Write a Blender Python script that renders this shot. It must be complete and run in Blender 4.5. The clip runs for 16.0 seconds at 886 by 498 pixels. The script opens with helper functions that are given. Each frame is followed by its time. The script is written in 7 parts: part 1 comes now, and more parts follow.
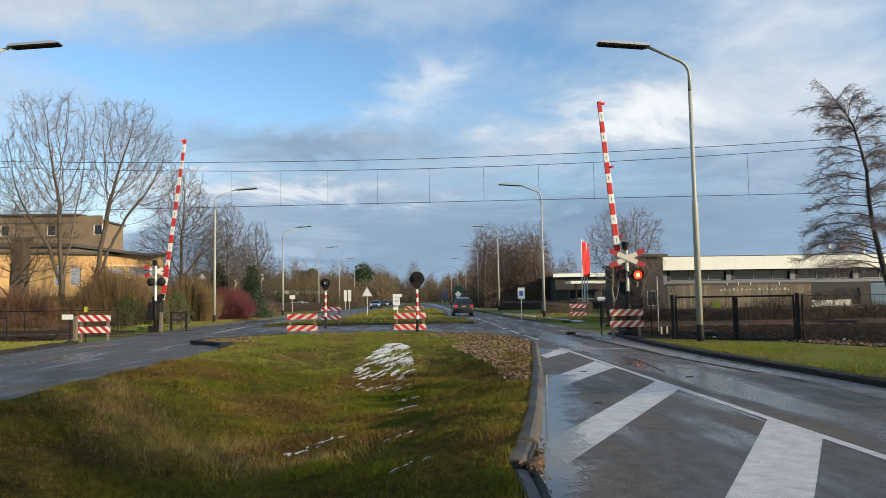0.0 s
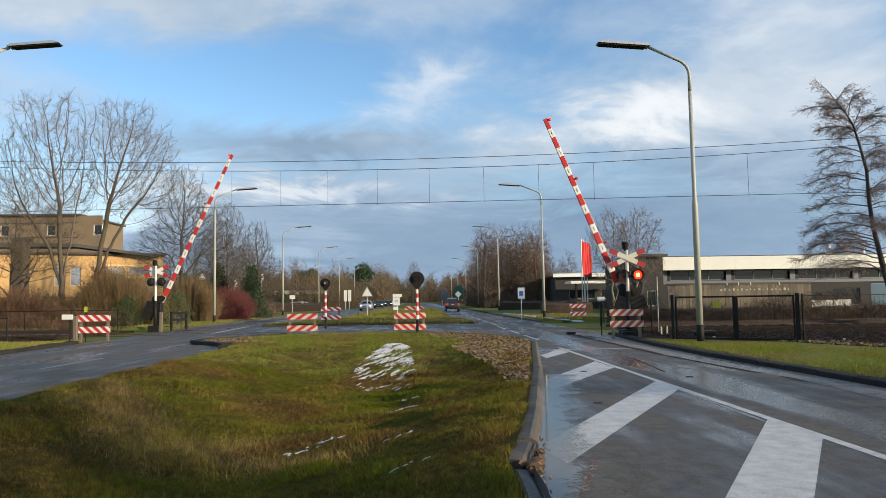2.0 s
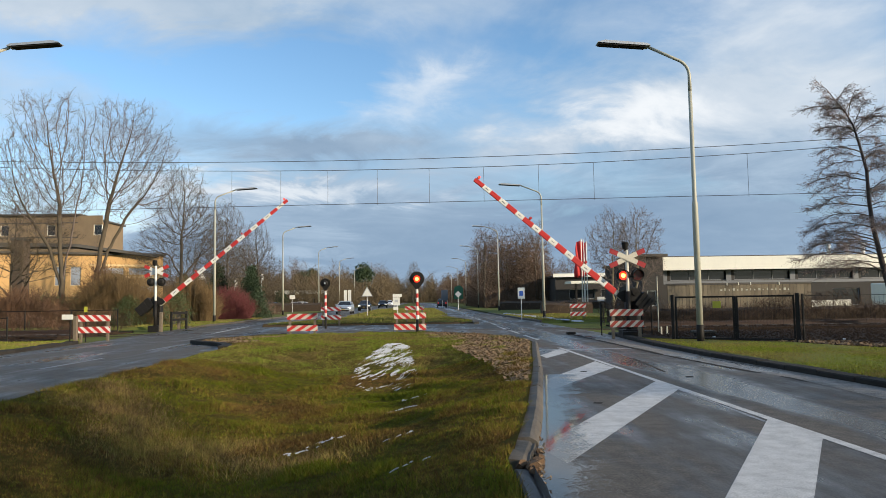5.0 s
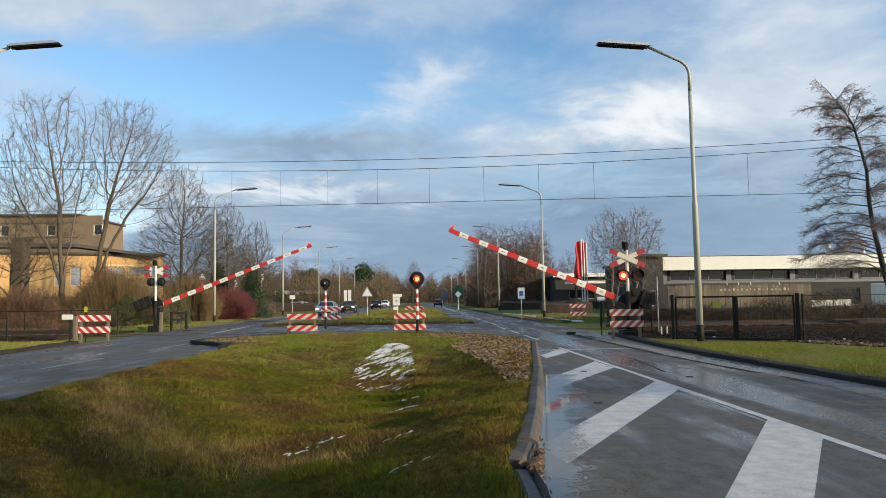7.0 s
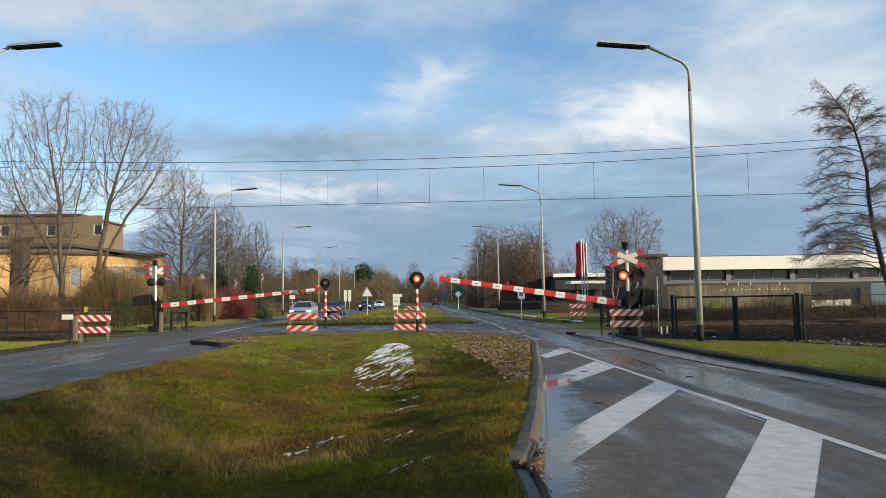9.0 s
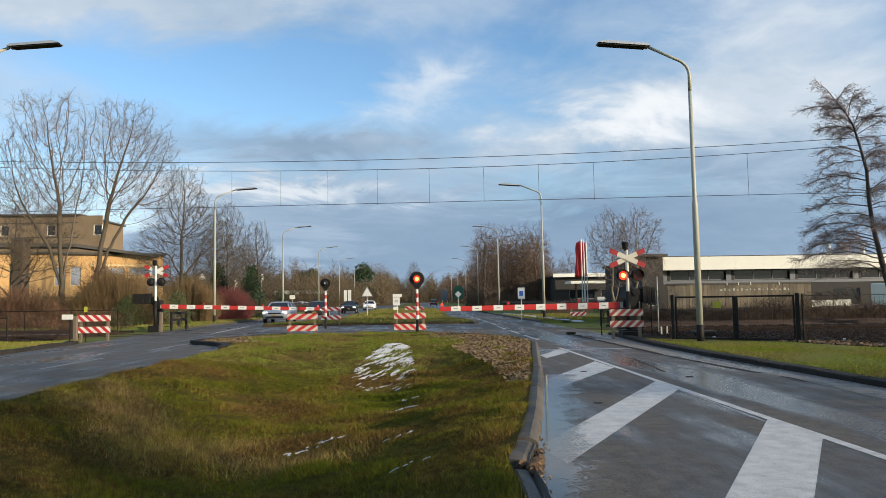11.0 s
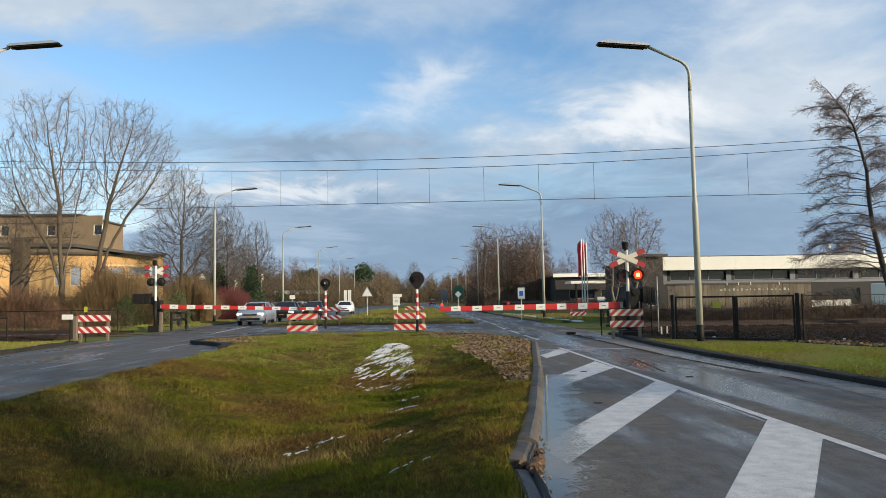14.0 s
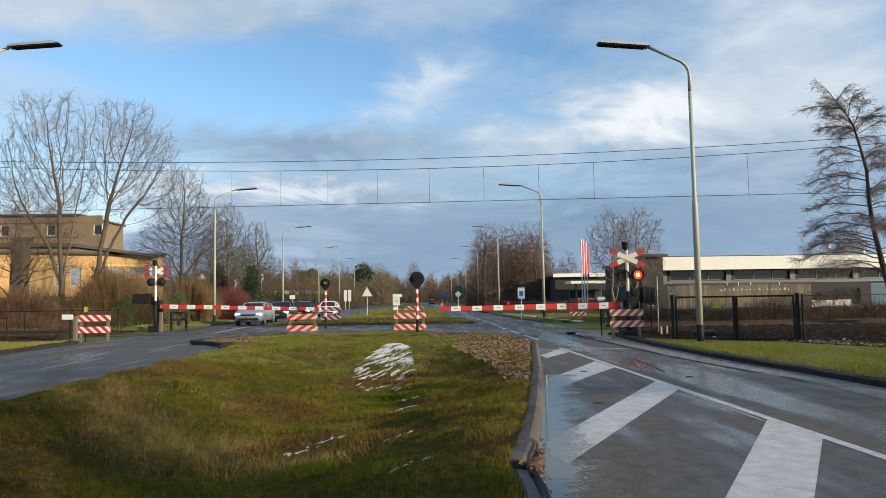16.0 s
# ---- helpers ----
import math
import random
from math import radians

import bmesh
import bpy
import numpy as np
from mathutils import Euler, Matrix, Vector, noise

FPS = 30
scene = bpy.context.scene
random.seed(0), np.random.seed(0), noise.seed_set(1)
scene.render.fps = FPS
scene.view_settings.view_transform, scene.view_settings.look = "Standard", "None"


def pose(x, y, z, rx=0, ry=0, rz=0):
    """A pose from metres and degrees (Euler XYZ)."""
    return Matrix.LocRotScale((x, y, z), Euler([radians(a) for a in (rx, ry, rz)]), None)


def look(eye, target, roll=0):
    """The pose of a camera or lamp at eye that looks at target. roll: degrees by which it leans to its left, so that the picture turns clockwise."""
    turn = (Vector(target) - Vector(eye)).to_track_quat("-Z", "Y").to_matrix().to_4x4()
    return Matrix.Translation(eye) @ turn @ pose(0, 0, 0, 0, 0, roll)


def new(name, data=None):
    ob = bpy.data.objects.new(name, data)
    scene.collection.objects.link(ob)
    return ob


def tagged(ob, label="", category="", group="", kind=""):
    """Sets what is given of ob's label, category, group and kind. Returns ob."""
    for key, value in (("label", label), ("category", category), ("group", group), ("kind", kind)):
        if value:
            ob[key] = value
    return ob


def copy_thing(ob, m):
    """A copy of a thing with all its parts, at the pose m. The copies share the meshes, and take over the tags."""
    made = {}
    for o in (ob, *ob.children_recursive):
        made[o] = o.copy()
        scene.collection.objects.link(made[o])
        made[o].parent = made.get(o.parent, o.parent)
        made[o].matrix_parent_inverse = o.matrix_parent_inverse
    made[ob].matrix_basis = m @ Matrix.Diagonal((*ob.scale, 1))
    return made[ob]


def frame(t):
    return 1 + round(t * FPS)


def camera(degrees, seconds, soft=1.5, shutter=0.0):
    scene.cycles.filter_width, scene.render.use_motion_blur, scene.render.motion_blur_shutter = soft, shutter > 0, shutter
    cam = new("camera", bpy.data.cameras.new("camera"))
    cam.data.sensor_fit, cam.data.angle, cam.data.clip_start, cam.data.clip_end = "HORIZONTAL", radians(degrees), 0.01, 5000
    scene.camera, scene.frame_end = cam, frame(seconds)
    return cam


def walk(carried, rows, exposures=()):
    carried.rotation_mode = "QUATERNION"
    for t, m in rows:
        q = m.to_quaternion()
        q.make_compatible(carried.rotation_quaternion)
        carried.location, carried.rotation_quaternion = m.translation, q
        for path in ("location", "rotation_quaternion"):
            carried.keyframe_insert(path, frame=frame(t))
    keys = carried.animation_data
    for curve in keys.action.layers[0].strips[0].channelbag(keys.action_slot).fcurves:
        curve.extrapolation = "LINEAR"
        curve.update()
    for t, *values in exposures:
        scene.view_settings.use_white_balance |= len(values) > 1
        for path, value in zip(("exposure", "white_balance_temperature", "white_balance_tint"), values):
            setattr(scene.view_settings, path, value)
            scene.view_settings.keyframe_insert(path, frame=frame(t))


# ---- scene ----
cam = camera(64.19, 16.0, soft=0.7)
EYE = look((0, 0, 1.4), (math.sin(radians(2.1)) * 50, math.cos(radians(2.1)) * 50, 1.4 + 50 * 0.072), roll=-0.9)
walk(cam, [(0, EYE), (16, EYE)], exposures=[(0, 0.18, 6750, 10), (16, 0.18, 6750, 10)])

# ---- world and sun ----
SUN_AZ, SUN_EL = radians(121), radians(15)   # clockwise from +Y: from the right, a little behind the camera


def make_world():
    w = bpy.data.worlds.new("sky")
    scene.world = w
    w.use_nodes = True
    nt = w.node_tree
    nt.nodes.clear()
    N, L = nt.nodes.new, nt.links.new

    def math_node(op, a, b=None, c=None, clamp=False):
        n = N("ShaderNodeMath")
        n.operation, n.use_clamp = op, clamp
        for i, v in enumerate((a, b, c)):
            if v is None:
                continue
            if isinstance(v, (int, float)):
                n.inputs[i].default_value = v
            else:
                L(v, n.inputs[i])
        return n.outputs[0]

    sky = N("ShaderNodeTexSky")
    sky.sky_type, sky.sun_disc = "NISHITA", False
    sky.sun_elevation, sky.sun_rotation = SUN_EL, SUN_AZ
    sky.air_density, sky.dust_density, sky.ozone_density = 1.0, 0.3, 2.5
    co = N("ShaderNodeTexCoord")
    sep = N("ShaderNodeSeparateXYZ")
    L(co.outputs["Generated"], sep.inputs[0])
    x, y, z = sep.outputs
    # cloud sheet: direction flattened onto a plane overhead
    zc = math_node("ADD", math_node("MAXIMUM", z, 0.0), 0.16)
    comb = N("ShaderNodeCombineXYZ")
    L(math_node("DIVIDE", x, zc), comb.inputs[0])
    L(math_node("DIVIDE", y, zc), comb.inputs[1])
    comb.inputs[2].default_value = 3.7

    def cloud(scale, detail, rough, seed, dist=0.6):
        n = N("ShaderNodeTexNoise")
        n.inputs["Scale"].default_value, n.inputs["Detail"].default_value = scale, detail
        n.inputs["Roughness"].default_value, n.inputs["Distortion"].default_value = rough, dist
        m = N("ShaderNodeMapping")
        m.inputs["Location"].default_value = (seed, seed * 0.7, 0)
        L(comb.outputs[0], m.inputs[0])
        L(m.outputs[0], n.inputs["Vector"])
        return n.outputs["Fac"]

    big, fine = cloud(0.6, 7, 0.52, 2.2), cloud(2.6, 8, 0.55, 9.1, 0.35)
    az = math_node("ARCTAN2", x, y)
    el = math_node("ARCSINE", z)
    calm = math_node("DIVIDE", el, radians(17), clamp=True)      # the low bank is smooth

    # the wind frays the edges of every bank
    az_w = math_node("ADD", az, math_node("MULTIPLY", math_node("SUBTRACT", cloud(1.3, 9, 0.6, 5.3, 0.9), 0.5), 0.50))
    el_w = math_node("ADD", el, math_node("MULTIPLY", math_node("SUBTRACT", cloud(1.7, 9, 0.62, 13.9, 0.9), 0.5), 0.17))

    def blob(a0, e0, wa, we, amp):
        u = math_node("DIVIDE", math_node("SUBTRACT", az_w, radians(a0)), radians(wa))
        v = math_node("DIVIDE", math_node("SUBTRACT", el_w, radians(e0)), radians(we))
        r = math_node("ADD", math_node("MULTIPLY", u, u), math_node("MULTIPLY", v, v))
        return math_node("MULTIPLY", math_node("EXPONENT", math_node("MULTIPLY", r, -1.0)), amp)

    soft = math_node("MULTIPLY", math_node("SUBTRACT", fine, 0.5), calm)
    cover = math_node("ADD", math_node("MULTIPLY", math_node("SUBTRACT", big, 0.5), 1.3), math_node("MULTIPLY", soft, 0.95))
    cover = math_node("ADD", cover, 0.62)
    for b in ((-6, 17.0, 13, 4.6, -0.7), (-22, 18, 9, 3.5, -0.42), (-26, 10.2, 9, 2.2, -0.4), (21, 21, 4.5, 2.4, -0.32), (8, 19.5, 6, 3, -0.2), (-20, 23.2, 15, 3.3, 0.8), (-1.6, 17.2, 6.2, 1.9, 0.72), (-8, 13.3, 12, 2.2, 0.72),
              (17, 13.6, 8.5, 2.4, 0.6), (28, 16, 10, 8, 0.4), (-8, 9.0, 9, 1.4, 0.4), (0, 3, 90, 4.8, 0.7)):
        cover = math_node("ADD", cover, blob(*b))
    cover = math_node("MULTIPLY", math_node("SUBTRACT", cover, 0.22), 1.35, clamp=True)
    # brightness of the cloud: white where the sun catches it, slate-blue in the low bank
    lum = math_node("ADD", math_node("MULTIPLY", soft, 0.6), 0.60)
    for b in ((16.5, 13.6, 8, 2.0, 0.40), (-9, 9.0, 8.5, 0.9, 0.38), (28, 20, 13, 8, 0.16), (-19, 22.8, 14, 3, 0.02), (-1.6, 17.0, 6.0, 1.8, 0.26), (-3, 3.8, 60, 4.4, -0.27), (-7, 12.9, 12, 2.1, -0.25), (12, 8.5, 14, 2.2, -0.14), (-11, 4.2, 3.4, 1.8, 0.22), (26, 7.5, 16, 3.0, -0.12), (-24, 8.0, 8, 2.2, 0.34)):
        lum = math_node("ADD", lum, blob(*b))
    ramp = N("ShaderNodeValToRGB")
    els = ramp.color_ramp.elements
    els[0].position, els[0].color = 0.12, (0.125, 0.23, 0.385, 1)
    els[1].position, els[1].color = 1.0, (0.80, 0.855, 0.92, 1)
    els.new(0.55).color = (0.36, 0.485, 0.64, 1)
    L(lum, ramp.inputs[0])
    bg_sky, bg_cloud, mix, out = N("ShaderNodeBackground"), N("ShaderNodeBackground"), N("ShaderNodeMixShader"), N("ShaderNodeOutputWorld")
    bg_sky.inputs["Strength"].default_value = 0.15
    bg_cloud.inputs["Strength"].default_value = 0.98
    hsv = N("ShaderNodeHueSaturation")
    hsv.inputs["Saturation"].default_value, hsv.inputs["Value"].default_value = 1.1, 1.34
    L(sky.outputs[0], hsv.inputs["Color"])
    L(hsv.outputs[0], bg_sky.inputs[0])
    L(ramp.outputs[0], bg_cloud.inputs[0])
    L(cover, mix.inputs[0])
    L(bg_sky.outputs[0], mix.inputs[1])
    L(bg_cloud.outputs[0], mix.inputs[2])
    L(mix.outputs[0], out.inputs[0])


make_world()
sun = new("sun", bpy.data.lights.new("sun", "SUN"))
sun.data.energy, sun.data.angle, sun.data.color = 5.0, radians(0.6), (1.0, 0.86, 0.66)
SUN_DIR = Vector((math.sin(SUN_AZ) * math.cos(SUN_EL), math.cos(SUN_AZ) * math.cos(SUN_EL), math.sin(SUN_EL)))
sun.matrix_basis = look(SUN_DIR * 100, (0, 0, 0))

# ---- materials ----


def mat(name, col, col2=None, rough=0.7, rough2=None, metal=0.0, scale=8.0, fine=60.0, bump=0.15, spread=0.0, emit=None, power=0.0, space="Object", spec=0.5, detail=6, mid=0.5, sharp=0.25):
    """Two-scale noise between col and col2, with bump; spread varies brightness object by object."""
    m = bpy.data.materials.new(name)
    m.use_nodes = True
    nt = m.node_tree
    N, L = nt.nodes.new, nt.links.new
    b = nt.nodes["Principled BSDF"]
    co = N("ShaderNodeTexCoord")
    n1, n2 = N("ShaderNodeTexNoise"), N("ShaderNodeTexNoise")
    for n, s in ((n1, scale), (n2, fine)):
        n.inputs["Scale"].default_value, n.inputs["Detail"].default_value, n.inputs["Roughness"].default_value = s, detail, 0.62
        L(co.outputs[space], n.inputs["Vector"])
    add = N("ShaderNodeMath")
    add.operation = "MULTIPLY_ADD"
    L(n2.outputs["Fac"], add.inputs[0])
    add.inputs[1].default_value = 0.5
    sc = N("ShaderNodeMath")
    sc.operation = "MULTIPLY"
    L(n1.outputs["Fac"], sc.inputs[0])
    sc.inputs[1].default_value = 0.5
    L(sc.outputs[0], add.inputs[2])
    mp = N("ShaderNodeMapRange")
    mp.inputs[1].default_value, mp.inputs[2].default_value = mid - sharp, mid + sharp
    L(add.outputs[0], mp.inputs[0])
    mix = N("ShaderNodeMix")
    mix.data_type = "RGBA"
    col2 = col2 or tuple(c * 0.72 for c in col)
    mix.inputs["A"].default_value, mix.inputs["B"].default_value = (*col, 1), (*col2, 1)
    L(mp.outputs[0], mix.inputs["Factor"])
    colour = mix.outputs["Result"]
    if spread:
        info, hsv = N("ShaderNodeObjectInfo"), N("ShaderNodeHueSaturation")
        r = N("ShaderNodeMapRange")
        r.inputs[3].default_value, r.inputs[4].default_value = 1 - spread, 1 + spread
        L(info.outputs["Random"], r.inputs[0])
        L(r.outputs[0], hsv.inputs["Value"])
        L(colour, hsv.inputs["Color"])
        colour = hsv.outputs[0]
    L(colour, b.inputs["Base Color"])
    rr = N("ShaderNodeMapRange")
    rr.inputs[3].default_value, rr.inputs[4].default_value = rough, rough if rough2 is None else rough2
    L(mp.outputs[0], rr.inputs[0])
    L(rr.outputs[0], b.inputs["Roughness"])
    b.inputs["Metallic"].default_value = metal
    b.inputs["Specular IOR Level"].default_value = spec
    if bump:
        bp = N("ShaderNodeBump")
        bp.inputs["Strength"].default_value, bp.inputs["Distance"].default_value = bump, 0.02
        L(add.outputs[0], bp.inputs["Height"])
        L(bp.outputs[0], b.inputs["Normal"])
    if emit:
        b.inputs["Emission Color"].default_value = (*emit, 1)
        b.inputs["Emission Strength"].default_value = power
    return m


def road_mat(name, dry, wet):
    """Worn asphalt: fine aggregate, long wet streaks along the lane, puddles with low roughness."""
    m = bpy.data.materials.new(name)
    m.use_nodes = True
    nt = m.node_tree
    N, L = nt.nodes.new, nt.links.new
    b = nt.nodes["Principled BSDF"]
    co = N("ShaderNodeTexCoord")
    mp = N("ShaderNodeMapping")
    mp.inputs["Scale"].default_value = (1.0, 0.16, 1.0)
    L(co.outputs["Object"], mp.inputs[0])
    streak, grain, patch = N("ShaderNodeTexNoise"), N("ShaderNodeTexNoise"), N("ShaderNodeTexNoise")
    for n, s, src in ((streak, 1.1, mp.outputs[0]), (grain, 48.0, co.outputs["Object"]), (patch, 0.45, co.outputs["Object"])):
        n.inputs["Scale"].default_value, n.inputs["Detail"].default_value, n.inputs["Roughness"].default_value = s, 7, 0.6
        L(src, n.inputs["Vector"])
    add = N("ShaderNodeMath")
    add.operation = "MULTIPLY_ADD"
    L(streak.outputs["Fac"], add.inputs[0])
    add.inputs[1].default_value = 0.65
    half = N("ShaderNodeMath")
    half.operation = "MULTIPLY"
    L(patch.outputs["Fac"], half.inputs[0])
    half.inputs[1].default_value = 0.35
    L(half.outputs[0], add.inputs[2])
    w = N("ShaderNodeMapRange")
    w.inputs[1].default_value, w.inputs[2].default_value = 0.46, 0.60
    # wet wheel track along the lane
    sep, off, sq, ex, tr = N("ShaderNodeSeparateXYZ"), N("ShaderNodeMath"), N("ShaderNodeMath"), N("ShaderNodeMath"), N("ShaderNodeMath")
    L(co.outputs["Object"], sep.inputs[0])
    off.operation, sq.operation, ex.operation, tr.operation = "MULTIPLY_ADD", "MULTIPLY", "POWER", "MULTIPLY_ADD"
    L(sep.outputs[0], off.inputs[0])
    off.inputs[1].default_value, off.inputs[2].default_value = 3.2, -4.72 * 3.2
    L(off.outputs[0], sq.inputs[0])
    L(off.outputs[0], sq.inputs[1])
    ex.inputs[0].default_value = 0.37
    L(sq.outputs[0], ex.inputs[1])
    L(ex.outputs[0], tr.inputs[0])
    tr.inputs[1].default_value = 0.22
    L(add.outputs[0], tr.inputs[2])
    L(tr.outputs[0], w.inputs[0])
    g = N("ShaderNodeMapRange")
    g.inputs[1].default_value, g.inputs[2].default_value, g.inputs[3].default_value, g.inputs[4].default_value = 0.34, 0.66, 0.5, 1.6
    L(grain.outputs["Fac"], g.inputs[0])
    mix, mul = N("ShaderNodeMix"), N("ShaderNodeMix")
    mix.data_type = mul.data_type = "RGBA"
    mul.blend_type = "MULTIPLY"
    mul.inputs["Factor"].default_value = 1.0
    mix.inputs["A"].default_value, mix.inputs["B"].default_value = (*dry, 1), (*wet, 1)
    L(w.outputs[0], mix.inputs["Factor"])
    L(mix.outputs["Result"], mul.inputs["A"])
    L(g.outputs[0], mul.inputs["B"])
    dirt, dr, mul2 = N("ShaderNodeTexNoise"), N("ShaderNodeMapRange"), N("ShaderNodeMix")
    dirt.inputs["Scale"].default_value, dirt.inputs["Detail"].default_value, dirt.inputs["Roughness"].default_value = 5.5, 9, 0.72
    L(co.outputs["Object"], dirt.inputs["Vector"])
    dr.inputs[1].default_value, dr.inputs[2].default_value, dr.inputs[3].default_value, dr.inputs[4].default_value = 0.36, 0.66, 0.62, 1.4
    L(dirt.outputs["Fac"], dr.inputs[0])
    mul2.data_type, mul2.blend_type = "RGBA", "MULTIPLY"
    mul2.inputs["Factor"].default_value = 1.0
    L(mul.outputs["Result"], mul2.inputs["A"])
    L(dr.outputs[0], mul2.inputs["B"])
    L(mul2.outputs["Result"], b.inputs["Base Color"])
    b.inputs["Specular IOR Level"].default_value = 0.5
    r = N("ShaderNodeMapRange")
    r.inputs[3].default_value, r.inputs[4].default_value = 0.78, 0.2
    L(w.outputs[0], r.inputs[0])
    L(r.outputs[0], b.inputs["Roughness"])
    bp = N("ShaderNodeBump")
    bp.inputs["Strength"].default_value, bp.inputs["Distance"].default_value = 0.32, 0.006
    L(grain.outputs["Fac"], bp.inputs["Height"])
    L(bp.outputs[0], b.inputs["Normal"])
    return m


M_ASPHALT = road_mat("wet_asphalt", (0.078, 0.066, 0.053), (0.034, 0.030, 0.025))
M_GUTTER = road_mat("gutter_asphalt", (0.175, 0.157, 0.138), (0.095, 0.086, 0.078))
M_KERB_WET = mat("wet_sunken_kerb", (0.085, 0.077, 0.070), (0.045, 0.041, 0.038), rough=0.7, rough2=0.45, scale=4, fine=45, bump=0.4, spread=0.1)
M_PAINT = mat("worn_road_paint", (0.60, 0.59, 0.575), (0.29, 0.285, 0.275), rough=0.6, rough2=0.5, scale=5, fine=70, bump=0.35, mid=0.53, sharp=0.12, spec=0.3)
M_PAINT_OLD = mat("faded_road_paint", (0.40, 0.41, 0.43), (0.09, 0.09, 0.1), rough=0.5, rough2=0.35, scale=5.0, fine=60, bump=0.4, mid=0.49, sharp=0.07)
M_KERB = mat("weathered_concrete", (0.125, 0.106, 0.083), (0.05, 0.044, 0.037), rough=0.8, scale=2.5, fine=35, bump=0.4, spread=0.15, sharp=0.18)
M_KERB_DARK = mat("dark_wet_kerb", (0.042, 0.036, 0.030), (0.014, 0.013, 0.012), rough=0.85, spec=0.2, scale=3, fine=40, bump=0.3, spread=0.2)
M_CRUMBLE = mat("crumbled_brown_mortar", (0.15, 0.085, 0.042), (0.05, 0.032, 0.02), rough=0.95, scale=18, fine=70, bump=0.8, spread=0.25)
M_EARTH = mat("earth_caked_kerb", (0.12, 0.082, 0.045), (0.06, 0.044, 0.026), rough=0.95, scale=2, fine=30, bump=0.6, spec=0.1, spread=0.2)
M_SOIL = mat("turf", (0.058, 0.058, 0.010), (0.075, 0.048, 0.016), rough=1.0, scale=0.55, fine=14, bump=1.0, spec=0.02, sharp=0.13)
M_FIELD = mat("lawn", (0.118, 0.145, 0.025), (0.115, 0.11, 0.03), rough=0.95, scale=0.5, fine=14, bump=0.8, spec=0.15, sharp=0.15)


def blade_mat(name, green, straw, brown, scale):
    """Blades: patches of green and straw, and a tint of its own for each blade."""
    m = bpy.data.materials.new(name)
    m.use_nodes = True
    nt = m.node_tree
    N, L = nt.nodes.new, nt.links.new
    b = nt.nodes["Principled BSDF"]
    co, geo, n = N("ShaderNodeTexCoord"), N("ShaderNodeNewGeometry"), N("ShaderNodeTexNoise")
    n.inputs["Scale"].default_value, n.inputs["Detail"].default_value = scale, 5
    L(co.outputs["Object"], n.inputs["Vector"])
    a = N("ShaderNodeMath")
    a.operation = "MULTIPLY_ADD"
    L(geo.outputs["Random Per Island"], a.inputs[0])
    a.inputs[1].default_value = 0.42
    n3, add3 = N("ShaderNodeTexNoise"), N("ShaderNodeMath")
    n3.inputs["Scale"].default_value, n3.inputs["Detail"].default_value = scale * 7, 4
    L(co.outputs["Object"], n3.inputs["Vector"])
    add3.operation = "MULTIPLY_ADD"
    L(n3.outputs["Fac"], add3.inputs[0])
    add3.inputs[1].default_value = 0.55
    sub3 = N("ShaderNodeMath")
    sub3.operation = "SUBTRACT"
    wide = N("ShaderNodeMath")
    wide.operation = "MULTIPLY_ADD"
    L(n.outputs["Fac"], wide.inputs[0])
    wide.inputs[1].default_value, wide.inputs[2].default_value = 1.9, -0.45
    L(wide.outputs[0], sub3.inputs[0])
    sub3.inputs[1].default_value = 0.275
    L(sub3.outputs[0], add3.inputs[2])
    n4, tuft, sub4 = N("ShaderNodeTexNoise"), N("ShaderNodeMath"), N("ShaderNodeMath")
    n4.inputs["Scale"].default_value, n4.inputs["Detail"].default_value = 11.0, 3
    L(co.outputs["Object"], n4.inputs["Vector"])
    tuft.operation, sub4.operation = "MULTIPLY_ADD", "SUBTRACT"
    L(n4.outputs["Fac"], tuft.inputs[0])
    tuft.inputs[1].default_value = 0.7
    L(add3.outputs[0], sub4.inputs[0])
    sub4.inputs[1].default_value = 0.35
    L(sub4.outputs[0], tuft.inputs[2])
    L(tuft.outputs[0], a.inputs[2])
    r = N("ShaderNodeValToRGB")
    els = r.color_ramp.elements
    els[0].position, els[0].color = 0.52, (*green, 1)
    els[1].position, els[1].color = 0.88, (*brown, 1)
    els.new(0.71).color = (*straw, 1)
    L(a.outputs[0], r.inputs[0])
    val, hsv = N("ShaderNodeMapRange"), N("ShaderNodeHueSaturation")
    val.inputs[1].default_value, val.inputs[2].default_value, val.inputs[3].default_value, val.inputs[4].default_value = 0.32, 0.68, 1.55, 0.6
    L(n4.outputs["Fac"], val.inputs[0])
    L(val.outputs[0], hsv.inputs["Value"])
    L(r.outputs[0], hsv.inputs["Color"])
    L(hsv.outputs[0], b.inputs["Base Color"])
    b.inputs["Roughness"].default_value = 0.9
    b.inputs["Specular IOR Level"].default_value = 0.08
    return m


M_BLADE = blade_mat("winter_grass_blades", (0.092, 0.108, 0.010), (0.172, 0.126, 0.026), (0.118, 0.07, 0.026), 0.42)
M_LAWN = blade_mat("lawn_blades", (0.148, 0.178, 0.024), (0.19, 0.185, 0.036), (0.19, 0.155, 0.052), 0.5)


